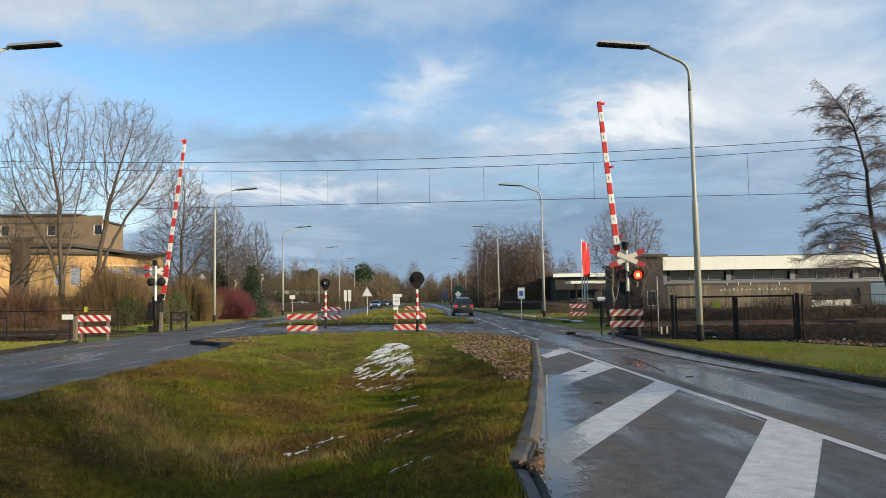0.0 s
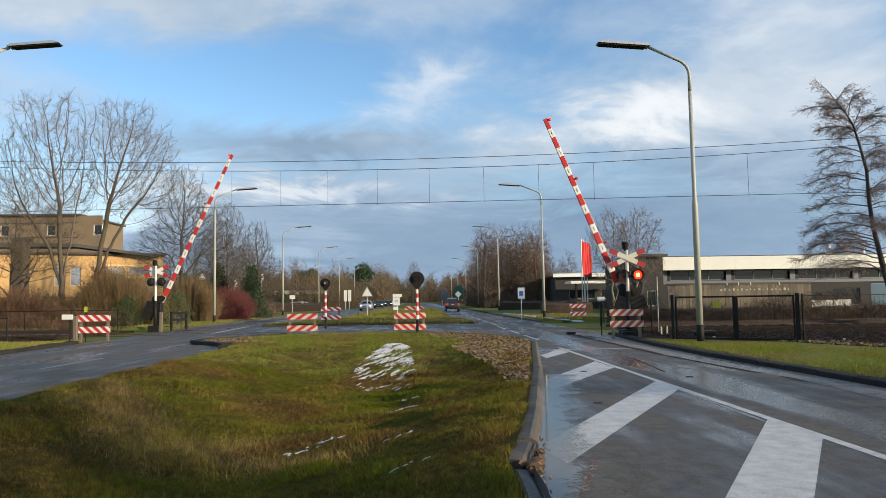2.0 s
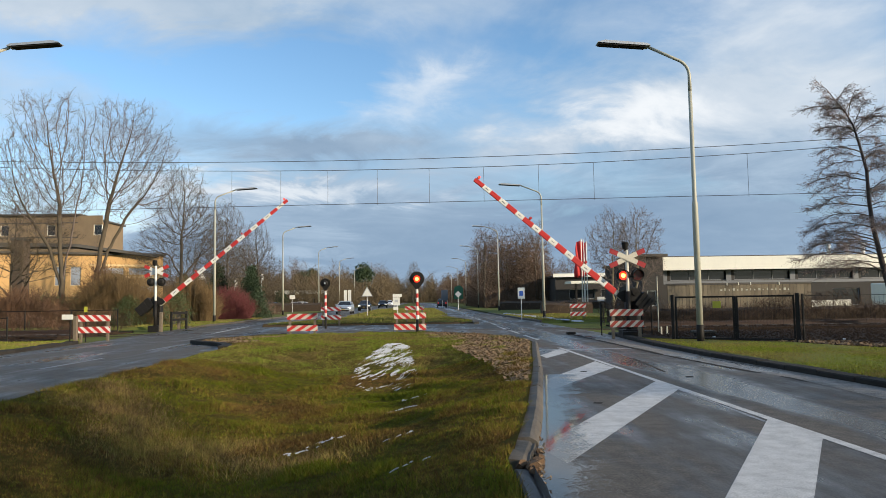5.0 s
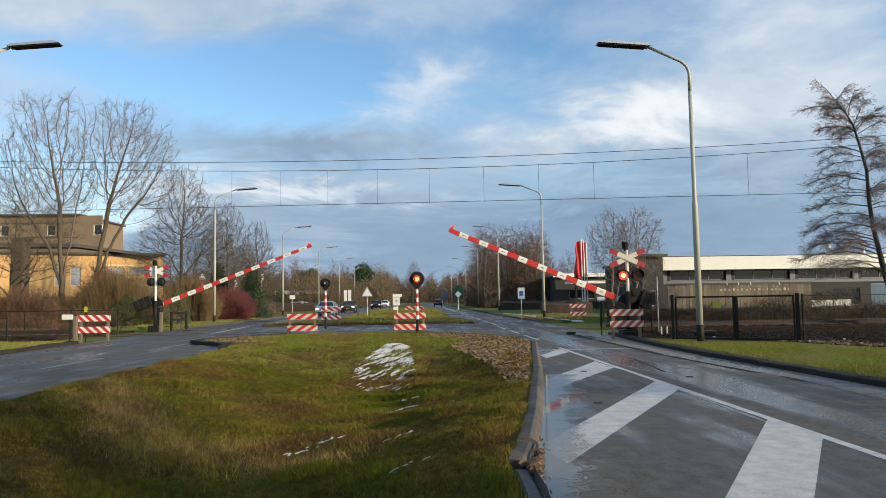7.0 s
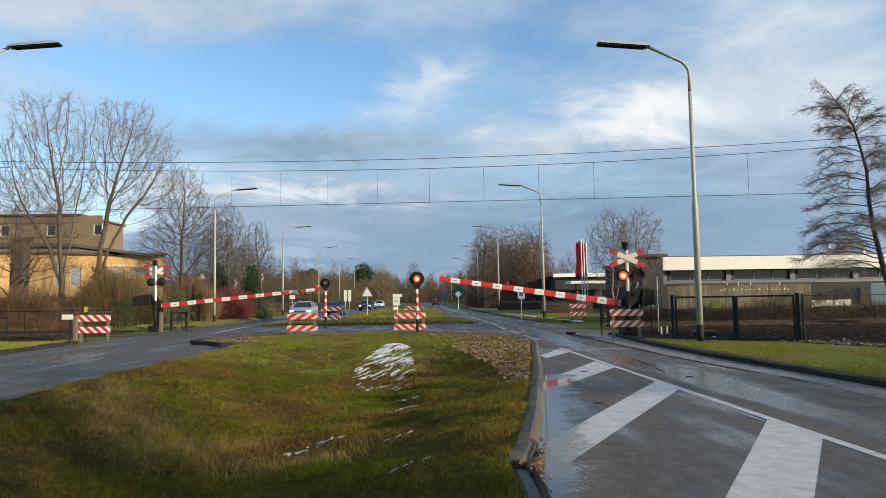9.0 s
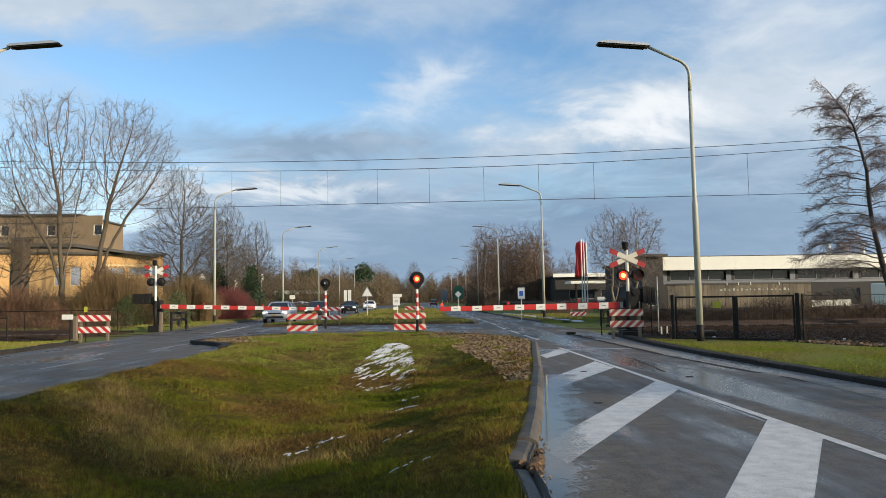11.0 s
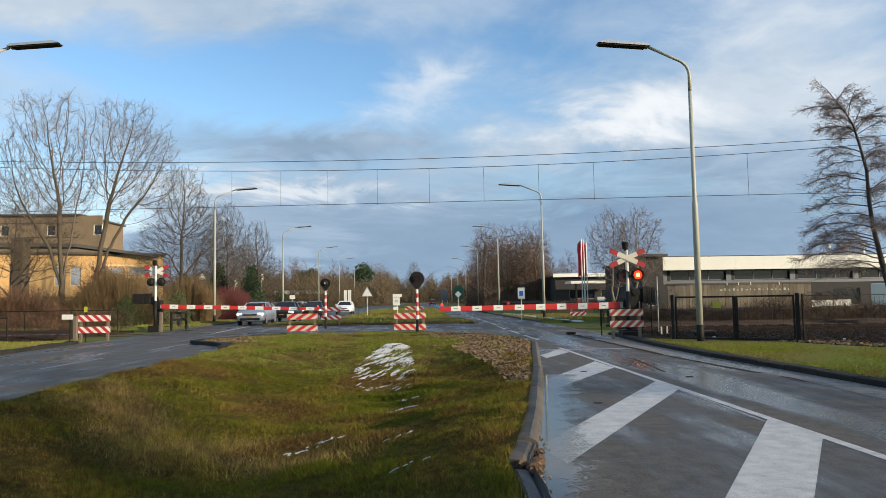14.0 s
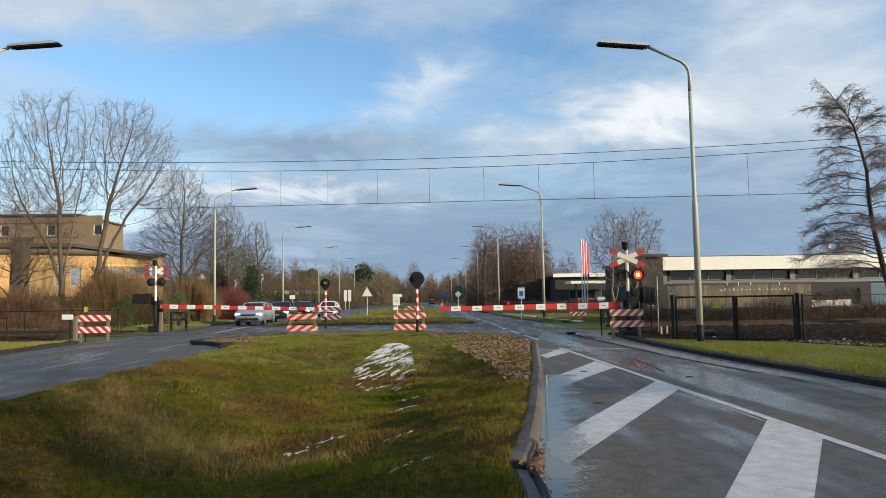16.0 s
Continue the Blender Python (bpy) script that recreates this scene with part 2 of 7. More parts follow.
def film_mat(name):
    """A broken film of water: glossy where it lies, nothing where the stones stand out; it thins away from the kerb."""
    m = bpy.data.materials.new(name)
    m.use_nodes = True
    nt = m.node_tree
    N, L = nt.nodes.new, nt.links.new
    b, out = nt.nodes["Principled BSDF"], nt.nodes["Material Output"]
    b.inputs["Base Color"].default_value = (0.03, 0.03, 0.03, 1)
    b.inputs["Roughness"].default_value = 0.045
    co, sep = N("ShaderNodeTexCoord"), N("ShaderNodeSeparateXYZ")
    L(co.outputs["Object"], sep.inputs[0])

    def calc(op, p, q, r=None):
        n = N("ShaderNodeMath")
        n.operation = op
        for i, v in enumerate((p, q, r)):
            if isinstance(v, (int, float)):
                n.inputs[i].default_value = v
            elif v is not None:
                L(v, n.inputs[i])
        return n.outputs[0]

    away = calc("SUBTRACT", sep.outputs[0], calc("MULTIPLY_ADD", sep.outputs[1], 0.2, -0.15))
    big, small = N("ShaderNodeTexNoise"), N("ShaderNodeTexNoise")
    for n, s in ((big, 3.0), (small, 34.0)):
        n.inputs["Scale"].default_value, n.inputs["Detail"].default_value, n.inputs["Roughness"].default_value = s, 8, 0.65
        L(co.outputs["Object"], n.inputs["Vector"])
    wet = calc("ADD", calc("MULTIPLY", big.outputs["Fac"], 0.9), calc("MULTIPLY", small.outputs["Fac"], 0.85))
    wet = calc("SUBTRACT", wet, calc("MULTIPLY", away, 0.85))
    r = N("ShaderNodeMapRange")
    r.inputs[1].default_value, r.inputs[2].default_value, r.inputs[4].default_value = 0.50, 0.72, 0.88
    L(wet, r.inputs[0])
    clear, mix = N("ShaderNodeBsdfTransparent"), N("ShaderNodeMixShader")
    L(r.outputs[0], mix.inputs[0])
    L(clear.outputs[0], mix.inputs[1])
    L(b.outputs[0], mix.inputs[2])
    L(mix.outputs[0], out.inputs[0])
    bp = N("ShaderNodeBump")
    bp.inputs["Strength"].default_value, bp.inputs["Distance"].default_value = 0.07, 0.002
    L(small.outputs["Fac"], bp.inputs["Height"])
    L(bp.outputs[0], b.inputs["Normal"])
    return m


M_WATER = film_mat("broken_water_film")
M_BALLAST = mat("ballast", (0.050, 0.033, 0.023), (0.018, 0.013, 0.010), spec=0.08, rough=0.95, scale=6, fine=22, bump=1.0, sharp=0.12)
M_LEAF = mat("fallen_leaves", (0.32, 0.215, 0.12), (0.13, 0.082, 0.045), rough=0.75, scale=3, fine=30, bump=0.2, spec=0.3)
M_SNOW = mat("old_snow", (0.47, 0.51, 0.57), (0.32, 0.35, 0.40), rough=0.6, scale=10, fine=50, bump=0.4)
M_GALV = mat("grey_green_painted_steel", (0.44, 0.43, 0.35), (0.33, 0.33, 0.27), rough=0.5, scale=3, fine=25, bump=0.05)
M_ALU = mat("brushed_aluminium", (0.55, 0.56, 0.57), (0.40, 0.41, 0.42), rough=0.4, metal=0.6, scale=4, fine=30, bump=0.03)
M_DARK = mat("black_painted_steel", (0.010, 0.009, 0.008), (0.018, 0.016, 0.014), spec=0.22, rough=0.6, scale=6, fine=40, bump=0.1)
M_RED = mat("signal_red_sheeting", (0.55, 0.025, 0.02), (0.42, 0.03, 0.025), rough=0.42, scale=4, fine=40, bump=0.04)
M_WHITE = mat("white_sheeting", (0.78, 0.77, 0.72), (0.60, 0.59, 0.53), rough=0.45, scale=4, fine=40, bump=0.04)
# aged white of the boards, also the shaded white of the near cross
M_CREAM = mat("aged_and_shaded_white", (0.62, 0.58, 0.48), (0.45, 0.42, 0.34), rough=0.6, scale=4, fine=30, bump=0.05)
M_CRIMSON = mat("dark_crimson_sheeting", (0.36, 0.018, 0.022), (0.26, 0.02, 0.022), rough=0.5, scale=4, fine=30, bump=0.05)
M_BAND = mat("pale_yellow_brick", (0.74, 0.56, 0.32), (0.60, 0.43, 0.22), rough=0.8, scale=1.5, fine=20, bump=0.2)
M_BRICKRED = mat("dulled_red_sheeting", (0.40, 0.05, 0.03), (0.28, 0.045, 0.03), rough=0.55, scale=4, fine=30, bump=0.05)
M_WOOD = mat("grey_timber_post", (0.20, 0.16, 0.11), (0.11, 0.085, 0.06), rough=0.85, scale=5, fine=50, bump=0.4)
M_LENS_OFF = mat("unlit_red_lens", (0.10, 0.014, 0.014), (0.06, 0.01, 0.01), rough=0.25, scale=20, fine=80, bump=0.0)
M_GLOW = mat("lit_red_lamp", (0.9, 0.05, 0.02), rough=0.3, emit=(1.0, 0.03, 0.012), power=2.2, bump=0.0)
M_CORE = mat("lit_lamp_core", (0.9, 0.6, 0.1), rough=0.3, emit=(1.0, 0.42, 0.06), power=9.0, bump=0.0)
M_WIRE = mat("catenary_copper", (0.05, 0.05, 0.055), (0.035, 0.035, 0.04), rough=0.5, bump=0.0)
M_RAIL = mat("rusty_rail", (0.07, 0.04, 0.03), (0.04, 0.026, 0.02), rough=0.6, metal=0.3, scale=4, fine=30, bump=0.2)
M_SLEEPER = mat("concrete_sleeper", (0.07, 0.058, 0.048), (0.04, 0.033, 0.028), rough=0.85, scale=4, fine=30, bump=0.3)
M_GLASS = mat("dark_window_glass", (0.014, 0.016, 0.02), (0.022, 0.025, 0.03), rough=0.15, scale=1, fine=5, bump=0.0)
# pale blue-grey colour stands in for sky reflected in the school panes
M_GLASS_SKY = mat("window_glass_painted_sky", (0.36, 0.40, 0.46), (0.20, 0.23, 0.28), rough=0.2, scale=0.9, fine=4, bump=0.0)
M_FRAME = mat("grey_painted_frame", (0.17, 0.18, 0.20), (0.12, 0.13, 0.145), rough=0.55, scale=1, fine=15, bump=0.05)
M_PLATE = mat("orange_yellow_number_plate", (0.46, 0.29, 0.03), (0.36, 0.22, 0.03), rough=0.5, bump=0.02)
M_TWIG_ALDER = mat("red_brown_alder_twigs", (0.27, 0.20, 0.175), (0.17, 0.125, 0.11), rough=0.9, scale=3, fine=20, bump=0.0)
# pale straw tones that carry the band of sunlight on the ditch bank
M_SUNLIT_STRAW = blade_mat("sunlit_straw_blades", (0.13, 0.115, 0.03), (0.24, 0.175, 0.06), (0.17, 0.115, 0.05), 0.6)
M_ROUGH = blade_mat("rough_grass_blades", (0.14, 0.162, 0.028), (0.19, 0.178, 0.05), (0.17, 0.13, 0.05), 0.5)
# brighter copy of the winter grass, with the crest's sunlight put into the colour
M_CREST = blade_mat("sunlit_crest_blades", (0.132, 0.165, 0.022), (0.175, 0.170, 0.036), (0.15, 0.112, 0.04), 0.5)
M_YELLOW = mat("yellow_plate", (0.48, 0.45, 0.035), (0.36, 0.34, 0.03), rough=0.5, bump=0.02)
M_BARK = mat("grey_brown_bark", (0.125, 0.10, 0.070), (0.07, 0.058, 0.042), rough=0.9, scale=6, fine=40, bump=0.5, spread=0.2)
M_BARK_OCHRE = mat("ochre_grey_bark", (0.120, 0.092, 0.058), (0.062, 0.050, 0.034), rough=0.9, scale=5, fine=40, bump=0.5, spread=0.15)
M_TWIG_GREY = mat("grey_brown_twigs", (0.17, 0.128, 0.104), (0.10, 0.078, 0.064), rough=0.9, scale=2, fine=20, bump=0.0)
M_BARK_PALE = mat("pale_sunlit_bark", (0.30, 0.25, 0.15), (0.17, 0.14, 0.09), rough=0.85, scale=5, fine=40, bump=0.4)
M_BARK_DARK = mat("dark_alder_bark", (0.085, 0.066, 0.058), (0.045, 0.037, 0.034), rough=0.9, scale=6, fine=40, bump=0.5)
M_TWIG_BROWN = mat("brown_birch_twigs", (0.165, 0.106, 0.068), (0.095, 0.064, 0.044), rough=0.9, scale=2, fine=10, bump=0.0, spread=0.3)
M_TWIG_FAR = mat("dull_brown_wood_twigs", (0.150, 0.106, 0.056), (0.085, 0.066, 0.036), rough=0.9, scale=0.15, fine=2, bump=0.0)
M_BRAMBLE = mat("dark_bramble", (0.088, 0.050, 0.029), (0.044, 0.028, 0.018), rough=0.9, scale=0.6, fine=6, bump=0.0)
M_BRAMBLE_RED = mat("red_brown_bramble", (0.130, 0.064, 0.032), (0.065, 0.038, 0.022), rough=0.9, scale=0.5, fine=6, bump=0.0)
M_TWIG_RED = mat("red_dogwood_twigs", (0.125, 0.02, 0.02), (0.07, 0.018, 0.018), rough=0.8, scale=2, fine=10, bump=0.0)
M_TWIG_GOLD = mat("yellow_brown_willow_twigs", (0.165, 0.103, 0.040), (0.095, 0.062, 0.027), rough=0.85, scale=2, fine=10, bump=0.0)
M_NEEDLE = mat("dark_conifer_needles", (0.022, 0.042, 0.018), (0.035, 0.06, 0.02), rough=0.8, scale=2, fine=12, bump=0.0, spread=0.2)
M_EVERGREEN = mat("evergreen_leaves", (0.05, 0.075, 0.022), (0.085, 0.10, 0.03), rough=0.6, scale=2, fine=12, bump=0.0)
M_OCHRE = mat("ochre_brick", (0.62, 0.385, 0.16), (0.45, 0.265, 0.11), rough=0.85, scale=0.8, fine=18, bump=0.3)
M_TAUPE = mat("brown_brick", (0.27, 0.192, 0.115), (0.15, 0.108, 0.066), rough=0.85, scale=0.8, fine=18, bump=0.3)
M_PIER = mat("dark_brown_brick", (0.10, 0.068, 0.045), (0.06, 0.043, 0.03), rough=0.85, scale=1.5, fine=20, bump=0.3)
M_ROOF = mat("dark_roof_edge", (0.075, 0.068, 0.06), (0.05, 0.046, 0.04), rough=0.7, scale=1, fine=12, bump=0.1)
M_FASCIA = mat("white_fascia_panel", (0.80, 0.78, 0.68), (0.70, 0.68, 0.60), rough=0.5, scale=0.4, fine=6, bump=0.03)
M_GREYWALL = mat("dark_grey_brick", (0.041, 0.037, 0.035), (0.026, 0.024, 0.023), rough=0.85, scale=0.8, fine=16, bump=0.3)
M_PANEL = mat("weathered_fence_board", (0.195, 0.16, 0.108), (0.12, 0.10, 0.07), rough=0.85, scale=3, fine=25, bump=0.4, spread=0.25)
M_HEDGE = mat("leafless_brown_hedge", (0.06, 0.038, 0.023), (0.03, 0.021, 0.014), rough=0.95, scale=1.2, fine=14, bump=1.0)
M_BLUE = mat("blue_sign", (0.04, 0.12, 0.5), (0.05, 0.14, 0.5), rough=0.4, bump=0.0)
M_GREEN = mat("green_sheeting", (0.02, 0.16, 0.085), (0.025, 0.13, 0.07), rough=0.5, bump=0.0)
M_FLAG = mat("red_flag_cloth", (0.62, 0.035, 0.03), (0.5, 0.03, 0.03), rough=0.8, scale=2, fine=30, bump=0.1)
M_TYRE = mat("tyre_rubber", (0.012, 0.012, 0.013), (0.02, 0.02, 0.02), rough=0.8, bump=0.1)
M_HEADLIGHT = mat("lit_headlight", (0.9, 0.9, 0.88), rough=0.2, emit=(1.0, 0.95, 0.85), power=0.7, bump=0.0)
M_TAIL = mat("red_tail_light", (0.45, 0.02, 0.02), rough=0.3, emit=(1.0, 0.05, 0.03), power=0.25, bump=0.0)
M_TEXT = mat("grey_lettering", (0.10, 0.10, 0.11), rough=0.6, bump=0.0)

# ---- mesh building ----


class Mesh:
    """Collects vertices and faces; n-sided tubes, boxes, prisms, discs."""

    def __init__(self):
        self.v, self.f = [], []

    def add(self, vs, fs):
        o = len(self.v)
        self.v += [tuple(p) for p in vs]
        self.f += [tuple(i + o for i in f) for f in fs]
        return self

    def box(self, x0, x1, y0, y1, z0, z1, m=None, bev=0.0):
        if bev:
            prof = [(x0 + bev, y0), (x1 - bev, y0), (x1, y0 + bev), (x1, y1 - bev), (x1 - bev, y1), (x0 + bev, y1), (x0, y1 - bev), (x0, y0 + bev)]
            ins = lambda s: [(min(max(a, x0 + s), x1 - s), min(max(b, y0 + s), y1 - s)) for a, b in prof]
            rings = [(ins(bev), z0), (prof, z0 + bev), (prof, z1 - bev), (ins(bev), z1)]
            vs = [(a, b, z) for ring, z in rings for a, b in ring]
            fs = [tuple(reversed(range(8))), tuple(range(24, 32))]
            for k in range(3):
                fs += [(k * 8 + i, k * 8 + (i + 1) % 8, k * 8 + 8 + (i + 1) % 8, k * 8 + 8 + i) for i in range(8)]
        else:
            vs = [(x, y, z) for z in (z0, z1) for x, y in ((x0, y0), (x1, y0), (x1, y1), (x0, y1))]
            fs = [(3, 2, 1, 0), (4, 5, 6, 7), (0, 1, 5, 4), (1, 2, 6, 5), (2, 3, 7, 6), (3, 0, 4, 7)]
        if m is not None:
            vs = [m @ Vector(p) for p in vs]
        return self.add(vs, fs)

    def prism(self, poly, y0, y1, m=None):
        """A closed outline in x, z drawn out from y0 to y1."""
        n = len(poly)
        vs = [(x, y0, z) for x, z in poly] + [(x, y1, z) for x, z in poly]
        fs = [tuple(range(n)), tuple(reversed(range(n, 2 * n)))] + [((i + 1) % n, i, i + n, (i + 1) % n + n) for i in range(n)]
        if m is not None:
            vs = [m @ Vector(p) for p in vs]
        return self.add(vs, fs)

    def slab(self, poly, z0, z1):
        """A closed outline in x, y between two heights."""
        n = len(poly)
        vs = [(x, y, z0) for x, y in poly] + [(x, y, z1) for x, y in poly]
        return self.add(vs, [tuple(reversed(range(n))), tuple(range(n, 2 * n))] + [(i, (i + 1) % n, (i + 1) % n + n, i + n) for i in range(n)])

    def tube(self, path, radii, n=8, cap=True):
        """A tube along the points, with its radius at each."""
        path = [Vector(p) for p in path]
        if not isinstance(radii, (list, tuple)):
            radii = [radii] * len(path)
        vs, fs = [], []
        ref = None
        for i, p in enumerate(path):
            d = (path[min(i + 1, len(path) - 1)] - path[max(i - 1, 0)]).normalized()
            if ref is None:
                ref = Vector((1, 0, 0)) if abs(d.x) < 0.8 else Vector((0, 1, 0))
            a = (ref - d * ref.dot(d)).normalized()
            b = d.cross(a)
            ref = a
            vs += [p + (a * math.cos(2 * math.pi * k / n) + b * math.sin(2 * math.pi * k / n)) * radii[i] for k in range(n)]
        for i in range(len(path) - 1):
            fs += [(i * n + k, i * n + (k + 1) % n, (i + 1) * n + (k + 1) % n, (i + 1) * n + k) for k in range(n)]
        if cap:
            fs += [tuple(reversed(range(n))), tuple(range((len(path) - 1) * n, len(path) * n))]
        return self.add(vs, fs)

    def weld(self):
        """Shares the corners that fall together."""
        seen, idx, out = {}, [], []
        for p in self.v:
            key = tuple(round(c, 4) for c in p)
            if key not in seen:
                seen[key] = len(out)
                out.append(p)
            idx.append(seen[key])
        self.v, self.f = out, [tuple(idx[i] for i in f) for f in self.f]
        return self

    def data(self, name, smooth=False):
        me = bpy.data.meshes.new(name)
        me.from_pydata(self.v, [], self.f)
        if smooth:
            me.polygons.foreach_set("use_smooth", [True] * len(me.polygons))
        me.update()
        return me


def part(name, me, material, parent=None, label="", smooth=False, at=None):
    """Links a mesh as one object, under a thing or on its own."""
    data = me.data(name, smooth) if isinstance(me, Mesh) else me
    if not data.materials:
        data.materials.append(material)
    ob = new(name, data)
    if parent is not None:
        ob.parent = parent
    if at is not None:
        ob.matrix_basis = at
    if label:
        tagged(ob, label)
    return ob


def thing(name, m, label, category, group=""):
    ob = new(name)
    ob.matrix_basis = m
    return tagged(ob, label, category, group)


def lump(p, amp, scale):
    return noise.noise(Vector(p) * scale) * amp


# ---- ground, roads, kerbs ----
MED_R = [(-30, 0.55), (3.5, 0.84), (5, 0.91), (5.9, 0.94), (6.6, 1.10), (8.4, 1.47), (13.4, 2.36), (21.6, 3.66), (24.5, 3.55), (27.5, 2.4), (29.6, 0.6)]
MED_L = [(-30, -6.0), (21.5, -6.0), (23.0, -6.2), (25.4, -8.1), (26.4, -8.0), (28.5, -6.6), (29.6, -5.6)]
FAR_R = [(39.6, 2.6), (40.6, 3.5), (44, 3.5), (55, 2.2), (70, 1.2), (400, 0.2)]
FAR_L = [(41.5, -9.0), (43.0, -9.3), (45.5, -8.4), (52, -6.4), (62, -5.6), (78, -5.2), (400, -4.6)]
OUT_R = [(-30, 7.0), (8, 6.95), (12, 6.82), (16, 6.66), (20, 6.68), (22, 6.8), (28, 7.25), (40, 7.15), (60, 6.9), (90, 6.9), (400, 6.9)]
OUT_L = [(-30, -12.1), (20, -12.1), (28, -12.5), (40, -13.3), (50, -12.6), (80, -12.4), (400, -12.0)]


def curve(tab, y):
    return float(np.interp(y, [p[0] for p in tab], [p[1] for p in tab]))


def verge_limit(y):
    """Where the mown verge ends before the gate and the ballast."""
    return np.interp(y, [15.8, 16.8, 18.0, 19.3, 21.3, 22.6], [40.0, 11.2, 10.5, 10.2, 7.9, 7.1])


def dish(x, y):
    """Height of the median's turf: a shallow swale along its middle."""
    l, r = curve(MED_L, min(y, 21)), curve(MED_R, y)
    u = (x - l) / max(r - l, 0.1)
    edge = max(0.0, min(1.0, u / 0.42)) if u < 0.5 else max(0.0, min(1.0, (1 - u) / 0.42))
    s = edge * edge * (3 - 2 * edge)
    fade = 1 - max(0.0, min(1.0, (y - 15.5) / 8.0))
    fade = fade * fade * (3 - 2 * fade)
    return 0.08 - 0.56 * s * fade + lump((x, y, 0), 0.035, 0.9) + lump((x, y, 5), 0.02, 3.1)


def turf_mesh(left, right, ys, nx, height, inset=(0.16, 0.16)):
    me = Mesh()
    vs = []
    for j, y in enumerate(ys):
        l, r = curve(left, y) + inset[0], curve(right, y) - inset[1]
        for i in range(nx + 1):
            x = l + (r - l) * i / nx
            z = height(x, y)
            if i == 0 or i == nx:
                z = (0.10 if y > 6.4 else 0.02) if inset[0 if i == 0 else 1] else -0.02
            if j == len(ys) - 1:
                z = -0.02
            vs.append((x, y, z))
    fs = [(j * (nx + 1) + i, j * (nx + 1) + i + 1, (j + 1) * (nx + 1) + i + 1, (j + 1) * (nx + 1) + i) for j in range(len(ys) - 1) for i in range(nx)]
    return me.add(vs, fs)


def strip(me, left, right, ys, z=0.0):
    """Asphalt between two edges, row by row."""
    vs = [(f(y), y, z) for y in ys for f in (left, right)]
    me.add(vs, [(2 * j, 2 * j + 1, 2 * j + 3, 2 * j + 2) for j in range(len(ys) - 1)])


def build_ground():
    # one sheet to the horizon, just under the road's level
    g = Mesh()
    xs = [-3000, -600, -150, -60, -30, -16, -6.0, -4.5, -0.6, 1.2, 5.0, 10, 25, 60, 150, 600, 3000]
    ys = [-3000, -300, -40, -28, 0, 20, 24, 40, 80, 150, 300, 800, 4000]
    g.add([(x, y, -1.0 if -5 < x < 2 and -30 < y < 21 else -0.06) for y in ys for x in xs], [(j * len(xs) + i, j * len(xs) + i + 1, (j + 1) * len(xs) + i + 1, (j + 1) * len(xs) + i) for j in range(len(ys) - 1) for i in range(len(xs) - 1)])
    tagged(part("ground", g, M_FIELD), "flat ground of dull winter grass", "ground", kind="structure")
    # asphalt of both carriageways and of the crossing between them
    r = Mesh()
    ol, orr = (lambda y: curve(OUT_L, y)), (lambda y: curve(OUT_R, y))
    near = [-30, 0, 3.5, 5, 6.6, 8.4, 13.4, 20, 21.5, 21.6, 23, 24.5, 25.4, 26.4, 27.5, 28, 28.5, 29.6]
    far = [41.5, 43, 44, 45.5, 50, 52, 55, 60, 62, 70, 78, 90, 120, 200, 400]
    strip(r, ol, lambda y: curve(MED_L, y) + 0.05, near)
    strip(r, lambda y: curve(MED_R, y) - 0.05, orr, near)
    strip(r, ol, orr, [29.6, 32, 36, 40, 41.5])
    strip(r, ol, lambda y: curve(FAR_L, y) + 0.05, far)
    strip(r, lambda y: curve(FAR_R, y) - 0.05, orr, far)
    tagged(part("road", r, M_ASPHALT), "wet dark asphalt road with worn patches", "road", kind="structure")
    ys = [-30, -10, -2] + [0.5 * k for k in range(0, 60)] + [29.6]
    tagged(part("median", turf_mesh(MED_L, MED_R, ys, 40, dish, (0.0, 0.2)), M_SOIL, smooth=True), "grassy median with a shallow ditch", "grass", kind="structure")
    ys = [39.6 + 0.0, 40.2, 41.5, 42.2, 43, 44, 45.5, 48, 52, 58, 66, 80, 110, 160, 250, 400]
    ys[0] = 41.5
    tagged(part("median", turf_mesh(FAR_L, FAR_R, [y for y in sorted(set(ys)) if y >= 41.5], 12, lambda x, y: 0.12 + lump((x, y, 0), 0.08, 0.6)), M_FIELD, smooth=True), "grassy median beyond the railway", "grass", kind="structure")
    # verges: the sheet rises to the kerbs on both sides
    for left, tab, sgn, lab in ((False, OUT_R, 1, "mown green grass verge behind a dark kerb"), (True, OUT_L, -1, "grass verge along the road")):
        v = Mesh()
        ys = [-30, 0] + [2 * k for k in range(1, 8)] + [15, 15.8, 16.3, 16.8, 17.4, 18, 18.6, 19.3, 20, 20.6, 21.3, 22, 22.6, 23.3, 23.5]
        far = [41.5, 41.7, 43, 46, 50, 56, 64, 80, 110, 160, 250, 400]
        for rows in (ys, far):
            o = [0.16, 0.8, 1.8, 3.5, 6, 10, 18, 40]
            near_right = sgn > 0 and rows is ys
            lim = [float(verge_limit(y)) if near_right else 1e6 for y in rows]
            vs = [(min(curve(tab, y) + sgn * (d + (0.13 if near_right else 0)), max(lim[j], curve(tab, y) + 0.31 + 0.001 * i)), y, -0.07 if y in (23.5, 41.5) else (0.075 if i == 0 else 0.09 + lump((d, y, 3), 0.04, 0.5) - (0.16 if d > 30 else 0))) for j, y in enumerate(rows) for i, d in enumerate(o)]
            n = len(o)
            v.add(vs, [(j * n + i, j * n + i + 1, (j + 1) * n + i + 1, (j + 1) * n + i)[::sgn] for j in range(len(rows) - 1) for i in range(n - 1)])
        tagged(part("verge", v, M_FIELD, smooth=True), lab, "grass", kind="structure")


